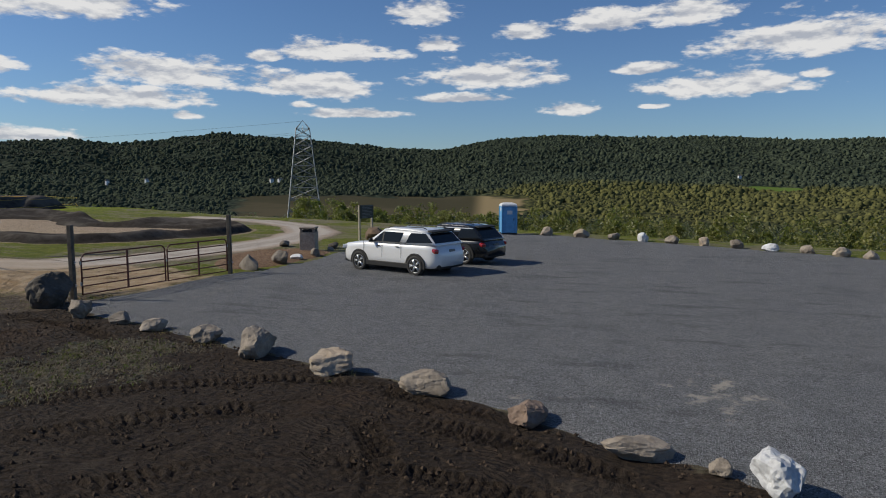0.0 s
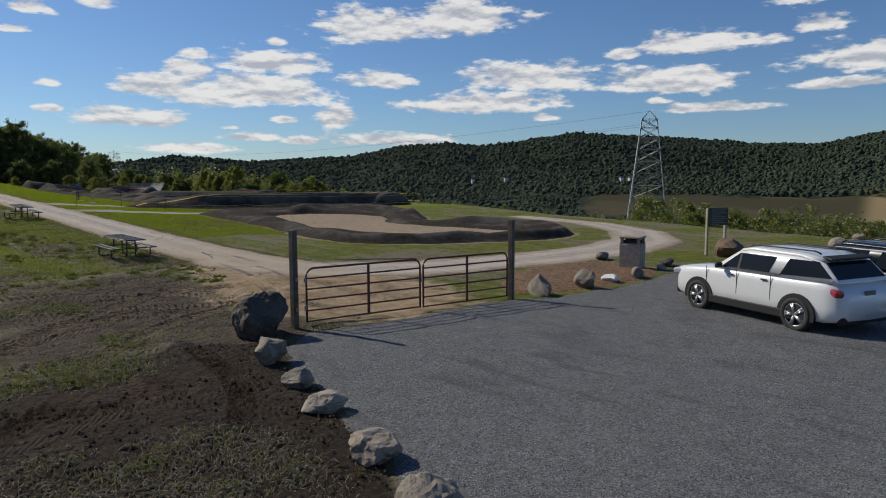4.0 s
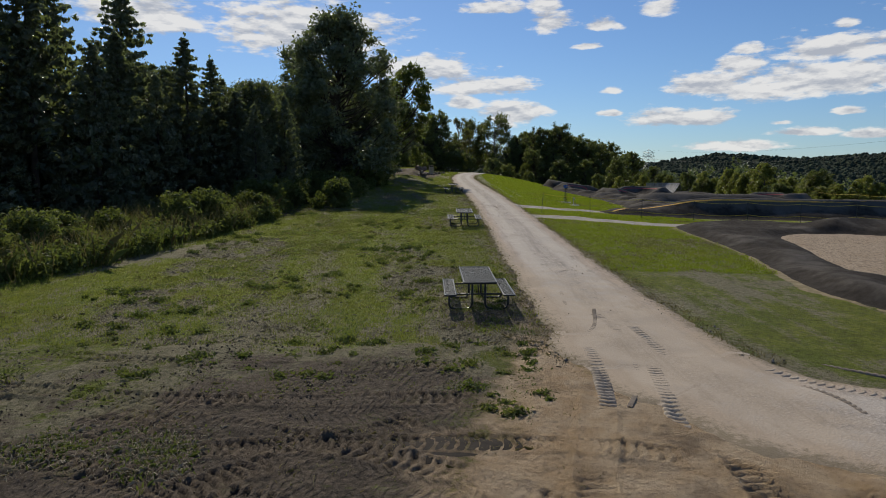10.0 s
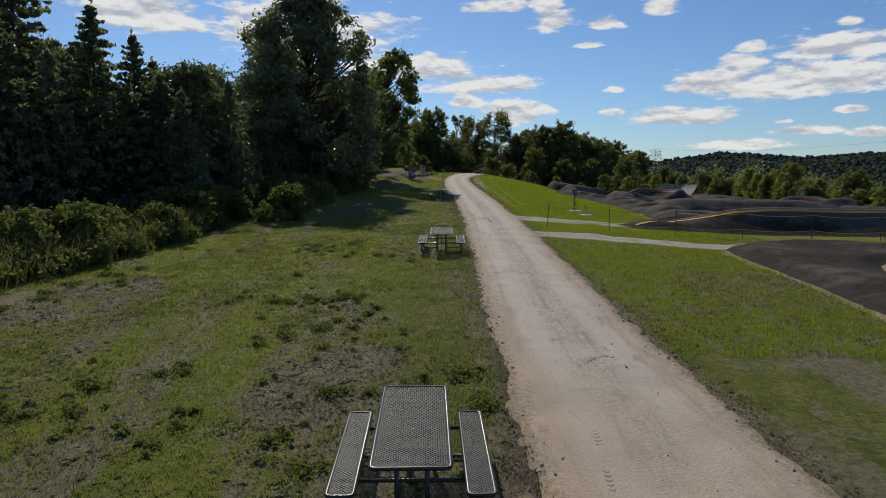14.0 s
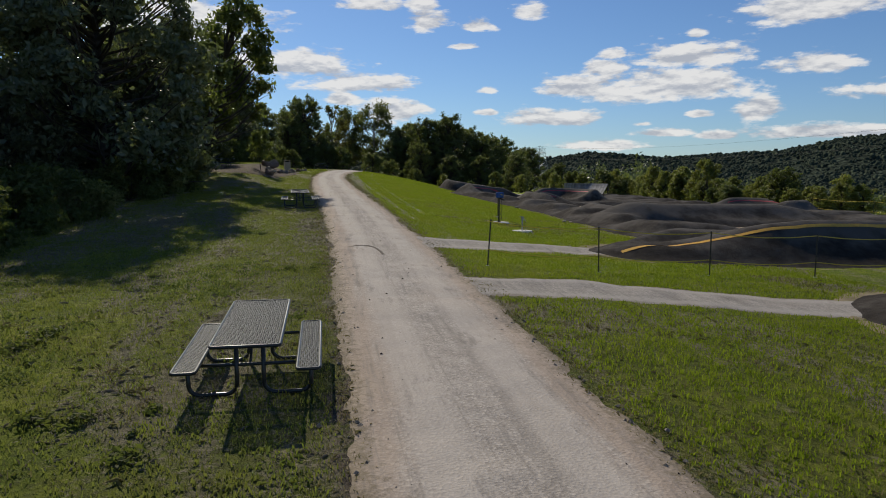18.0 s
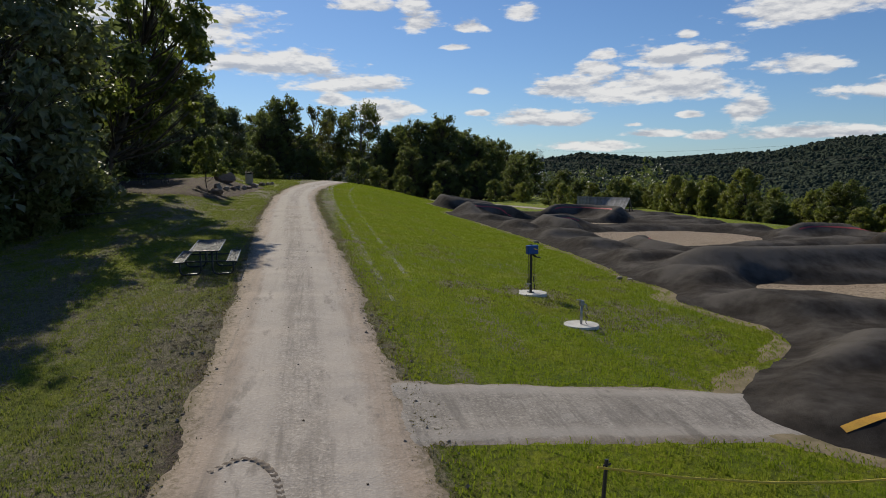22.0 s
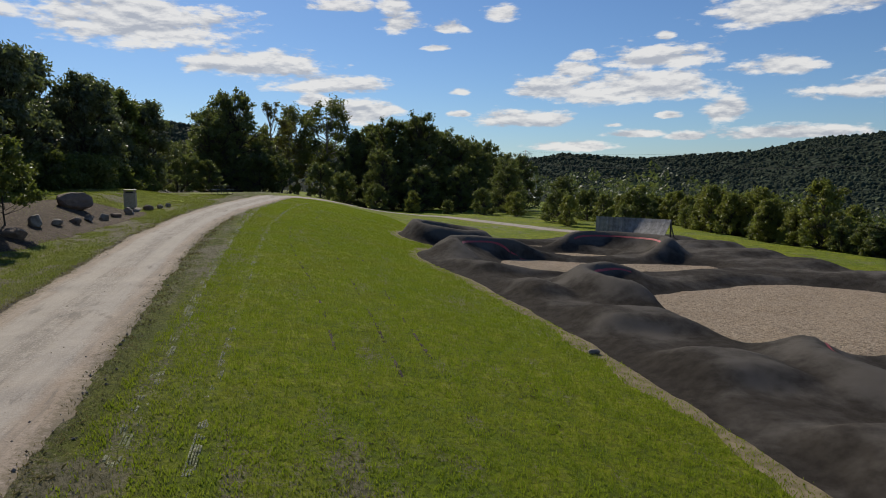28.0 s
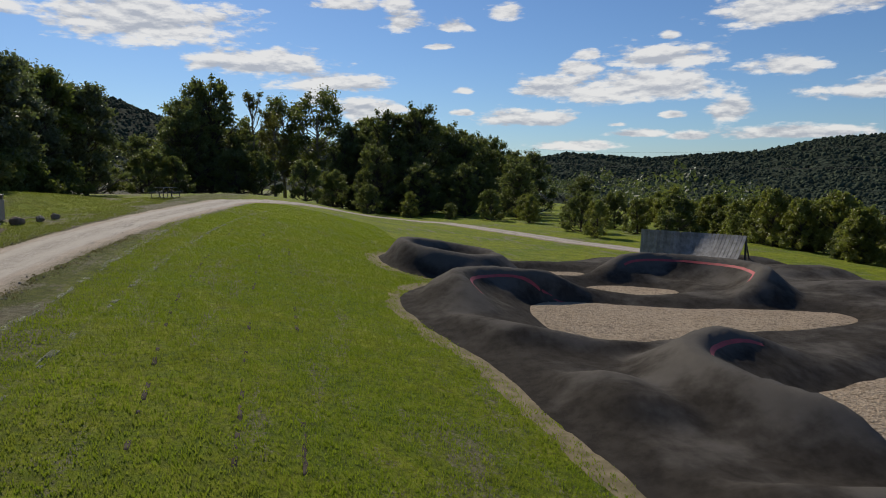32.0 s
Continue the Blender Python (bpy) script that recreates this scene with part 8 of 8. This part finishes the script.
lattice_tower(72.0, 36.0, floor_z(72, 36), 12.0 - floor_z(72, 36), 4.9, 1.9, "slender steel lattice tower below the lawn", ((13.2, 1.3),))
lattice_tower(75.5, 251.0, floor_z(75.5, 251), 13.8 - floor_z(75.5, 251), 6.0, 2.4, "distant steel lattice tower above the trees", ((11.2 - floor_z(75.5, 251), 3.4), (12.8 - floor_z(75.5, 251), 3.2)))
for off, z0, z1 in ((-1.2, 10.2, 10.4), (1.2, 10.2, 10.4), (0.0, 11.9, 13.6)):
    bm = bmesh.new()
    tube(bm, [(72 + off + (75.5 - 72) * k, 36 + (251 - 36) * k, z0 + (z1 - z0) * k - 4 * 3.2 * k * (1 - k)) for k in np.linspace(0, 1, 24)], 0.012, 4)
    tagged(part("power_cable", bm, M_TYRE), "thin dark overhead power cable", "cable", group="overhead cables")


# ---- wheel ruts in the lawn ----


# ---- far houses ----
def far_house(r, a, w):
    x, y = r * math.sin(radians(a)), r * math.cos(radians(a))
    z = float(rise(x, y) + far_land(np.float64(x), np.float64(y))) + 3.5
    h = thing("house", "small white house among the far trees", "house", (x, y, z), radians(40 - a), group="far houses")
    bm = bmesh.new()
    box(bm, (0, 0, 1.5), (w, w * 0.6, 9.0))
    part("wall", bm, M_WHITEP, h)
    bm = bmesh.new()
    v = [bm.verts.new(p) for p in ((-w * 0.54, -w * 0.36, 5.9), (w * 0.54, -w * 0.36, 5.9), (w * 0.54, w * 0.36, 5.9), (-w * 0.54, w * 0.36, 5.9), (-w * 0.54, 0, 8.6), (w * 0.54, 0, 8.6))]
    for q in ((0, 1, 5, 4), (2, 3, 4, 5), (0, 4, 3), (1, 2, 5), (3, 2, 1, 0)):
        bm.faces.new([v[k] for k in q])
    part("roof", bm, M_GREYSTONE, h)


for r, a, w in ((1240, 49.0, 6), (1230, 58.6, 7), (1250, 59.3, 9), (1235, 46.2, 6), (1330, 97.0, 6)):
    far_house(r, a, w)

# ---- marks and litter on the ground ----
def tyre_track(points, width, material, label, pitch=0.15, deep=0.028, lift=0.0, solid=False):
    """A pressed track: a strip of slanting lugs along a smooth line."""
    p = np.array(points, float)
    for _ in range(3):
        p = np.concatenate((p[:1], np.stack((0.75 * p[:-1] + 0.25 * p[1:], 0.25 * p[:-1] + 0.75 * p[1:]), 1).reshape(-1, 2), p[-1:]))
    run = np.concatenate(((0,), np.cumsum(np.hypot(*np.diff(p, axis=0).T))))
    u = np.arange(0, run[-1], 0.03)
    x, y = np.interp(u, run, p[:, 0]), np.interp(u, run, p[:, 1])
    tx, ty = np.gradient(x), np.gradient(y)
    ln = np.hypot(tx, ty)
    vs = np.linspace(-1, 1, 9)
    X = x[:, None] - (ty / ln)[:, None] * vs * width / 2
    Y = y[:, None] + (tx / ln)[:, None] * vs * width / 2
    fade = sstep(vnoise(u * 0.35, u * 0 + points[0][0], 19), -0.5, 0.3)[:, None]
    if solid:
        fade = sstep(vnoise(u * 1.7, u * 0 + 9 * points[0][0], 19), -0.7, 0.2)[:, None] * (0.4 + 0.65 * sstep(vnoise(X * 9, Y * 5, 26), -0.3, 0.2))
    wave = np.sin(2 * np.pi * u[:, None] / pitch + 2.6 * np.abs(vs) + 0.6 * vnoise(X * 2, Y * 2, 20))
    lug = deep * np.clip(wave * 1.6, -1, 1) * (1 - np.abs(vs) ** 6)
    rimh = 0.018 * np.exp(-((np.abs(vs) - 0.9) / 0.1) ** 2)
    Z = land(X, Y) + fade * (0.016 + lift + lug * 0.5 + rimh) - (1 - fade) * 0.05 - 0.05 * (np.abs(vs) > 0.99) + 0.01 * vnoise(X * 3, Y * 3, 23)
    n = len(vs)
    a = (np.arange(len(u) - 1)[:, None] * n + np.arange(n - 1)[None, :]).ravel()
    ob = new("tyre_track", array_mesh("tyre_track", np.stack((X.ravel(), Y.ravel(), Z.ravel()), 1), np.stack((a, a + n, a + n + 1, a + 1), 1), material))
    return tagged(ob, label, "tyre track", group="tyre tracks", kind="structure")


SCUFFS = ([(4.32, 23.1), (5.0, 23.9), (5.18, 22.9)], [(4.13, 21.8), (3.81, 18.6)], [(4.43, 18.2), (4.08, 16.4), (3.73, 15.8)], [(4.13, 15.8), (4.3, 14.7), (4.19, 13.5)], [(4.18, 13.05), (3.52, 11.6)],
          [(6.36, 13.9), (6.54, 13.0), (6.94, 11.9), (6.96, 11.4)], [(7.4, 14.6), (8.2, 13.4), (9.6, 12.4), (11.0, 11.8)], [(3.4, 47.9), (3.8, 48.3), (4.2, 47.7), (4.3, 46.6)])
for pts in SCUFFS:
    tyre_track(pts, 0.11, M_SCUFF, "dark curved tyre scuff on the road", 0.12, 0.02, 0.022)
for pts in ([(4.35, 17.6), (4.67, 14.6), (4.33, 12.65), (4.0, 10.7), (4.01, 9.2)], [(4.9, 16.4), (5.0, 13.6), (4.75, 12.6), (4.6, 11.2), (4.9, 9.8)], [(3.6, 15.4), (3.5, 13.4), (3.2, 11.6)], [(6.0, 15.2), (6.5, 13.4), (7.6, 12.0), (9.6, 11.0)]):
    tyre_track(pts, 0.32, M_TREADSAND, "ribbed tyre track pressed into tan dirt", 0.15, 0.052, 0.002)
M_RUT = gravel_mat("pale_rut_soil", (0.155, 0.165, 0.075), (0.25, 0.25, 0.16), (0.12, 0.16, 0.03), 30.0, bump=0.6)
for w, pts in RUTS:
    for off in (-0.36, -0.08, 0.16, 0.40):
        ob = tyre_track([(x + off * w, y) for x, y in pts], w * 0.2, M_RUT, "pale wheel rut pressed into the lawn", 0.4, 0.006, solid=True)
        ob.name = "wheel_rut"
for pts in ([(9.6, 74), (9.4, 80.9), (8.6, 87.9), (8.4, 93.5), (8.7, 105.3)], [(10.9, 72), (10.8, 80.1), (10.5, 86.7), (10.2, 94.6), (10.0, 106.8)], [(11.8, 74), (11.7, 81.6), (11.6, 87.2), (11.4, 93.6), (11.1, 103.7)]):
    ob = tyre_track(pts, 0.09, M_TREADSOIL, "thin dark mower line in the lawn", 0.4, 0.004, solid=True)
    ob.name = "wheel_rut"

for x, y, sx, sy in ((0.9, 10.3, 0.8, 0.4),):
    sheet("damp_patch", lambda u, v, x=x, y=y, sx=sx, sy=sy: (1 - np.hypot((u - x) / sx, (v - y) / sy)) * min(sx, sy) + 0.15 * vnoise(u * 3, v * 3, 25), x - 1.5, x + 1.5, y - 1.5, y + 1.5, 0.1, M_DAMP,
          0.042, reach=0.12, label="dark damp patch of churned soil", category="soil")


def pebbles(name, label, p, size, material, rng, sit=0.25):
    """Loose bits as small uneven octahedra, one mesh."""
    n = len(p)
    base = np.array(((1, 0, 0), (0, 1, 0), (-1, 0, 0), (0, -1, 0), (0, 0, 0.8), (0, 0, -0.8)), float)
    s = size * (0.5 + rng.random(n) ** 3 * 2.2)
    v = base[None] * (0.7 + 0.6 * rng.random((n, 6, 1))) * s[:, None, None]
    a = rng.random(n) * 6.28
    c, d = np.cos(a)[:, None], np.sin(a)[:, None]
    x, y = v[..., 0] * c - v[..., 1] * d, v[..., 0] * d + v[..., 1] * c
    z = land(p[:, 0], p[:, 1])[:, None] + p[:, 2][:, None] + v[..., 2] + s[:, None] * sit
    verts = np.stack((x + p[:, 0][:, None], y + p[:, 1][:, None], z), -1).reshape(-1, 3)
    f = np.array(((0, 1, 4), (1, 2, 4), (2, 3, 4), (3, 0, 4), (1, 0, 5), (2, 1, 5), (3, 2, 5), (0, 3, 5)))
    faces = (np.arange(n)[:, None, None] * 6 + f[None]).reshape(-1, 3)
    tagged(new(name, array_mesh(name, verts, faces, material, False)), label, "stones", kind="stuff")


def lifted(p, h):
    p[:, 2] = h
    return p


pebbles("soil_clods", "loose clods of dark soil", lifted(scatter(16000, -16, -0.5, -14, 6, lambda x, y: (inside(SOIL, x, y) > 0.0) & (vnoise(x * 0.8, y * 0.8, 27) > -0.4)), 0.035), 0.017, M_CLOD, seeded)
pebbles("soil_clods", "loose crumbs of brown soil", lifted(scatter(12000, -12, 6, 4.5, 15, lambda x, y: (inside(LOT, x, y) < 0) & (x < -0.5) & (vnoise(x, y, 28) > -0.2)), 0.035), 0.011, M_TREADSOIL, seeded)
pebbles("loose_gravel", "loose grey stone chips on the lot", lifted(scatter(26000, -7, 12, -14, 4, lambda x, y: inside(LOT, x, y) > 0.1), 0.03), 0.0085, M_PEBBLE, seeded)
pebbles("loose_gravel", "loose pale stones along the road", lifted(scatter(7000, 1.5, 7.5, 14, 100, lambda x, y: np.abs(road_dist(x, y)) < 0.45), 0.01), 0.016, M_STONE, seeded)
chips = scatter(34000, 19, 35, 74, 98, lambda x, y: np.maximum(inside(CHIPS2[2], x, y), inside(CHIPS2[3], x, y)) > 0.0)
pebbles("wood_chips", "loose pale wood chips", lifted(chips, 0.045), 0.012, M_LOOSECHIP, seeded, 0.1)
twigs = scatter(260, 2.5, 6.5, 16, 80, lambda x, y: road_dist(x, y) > -0.3)
pebbles("road_debris", "dark twigs and crumbs on the road", lifted(twigs, 0.03), 0.010, M_CLOD, seeded)
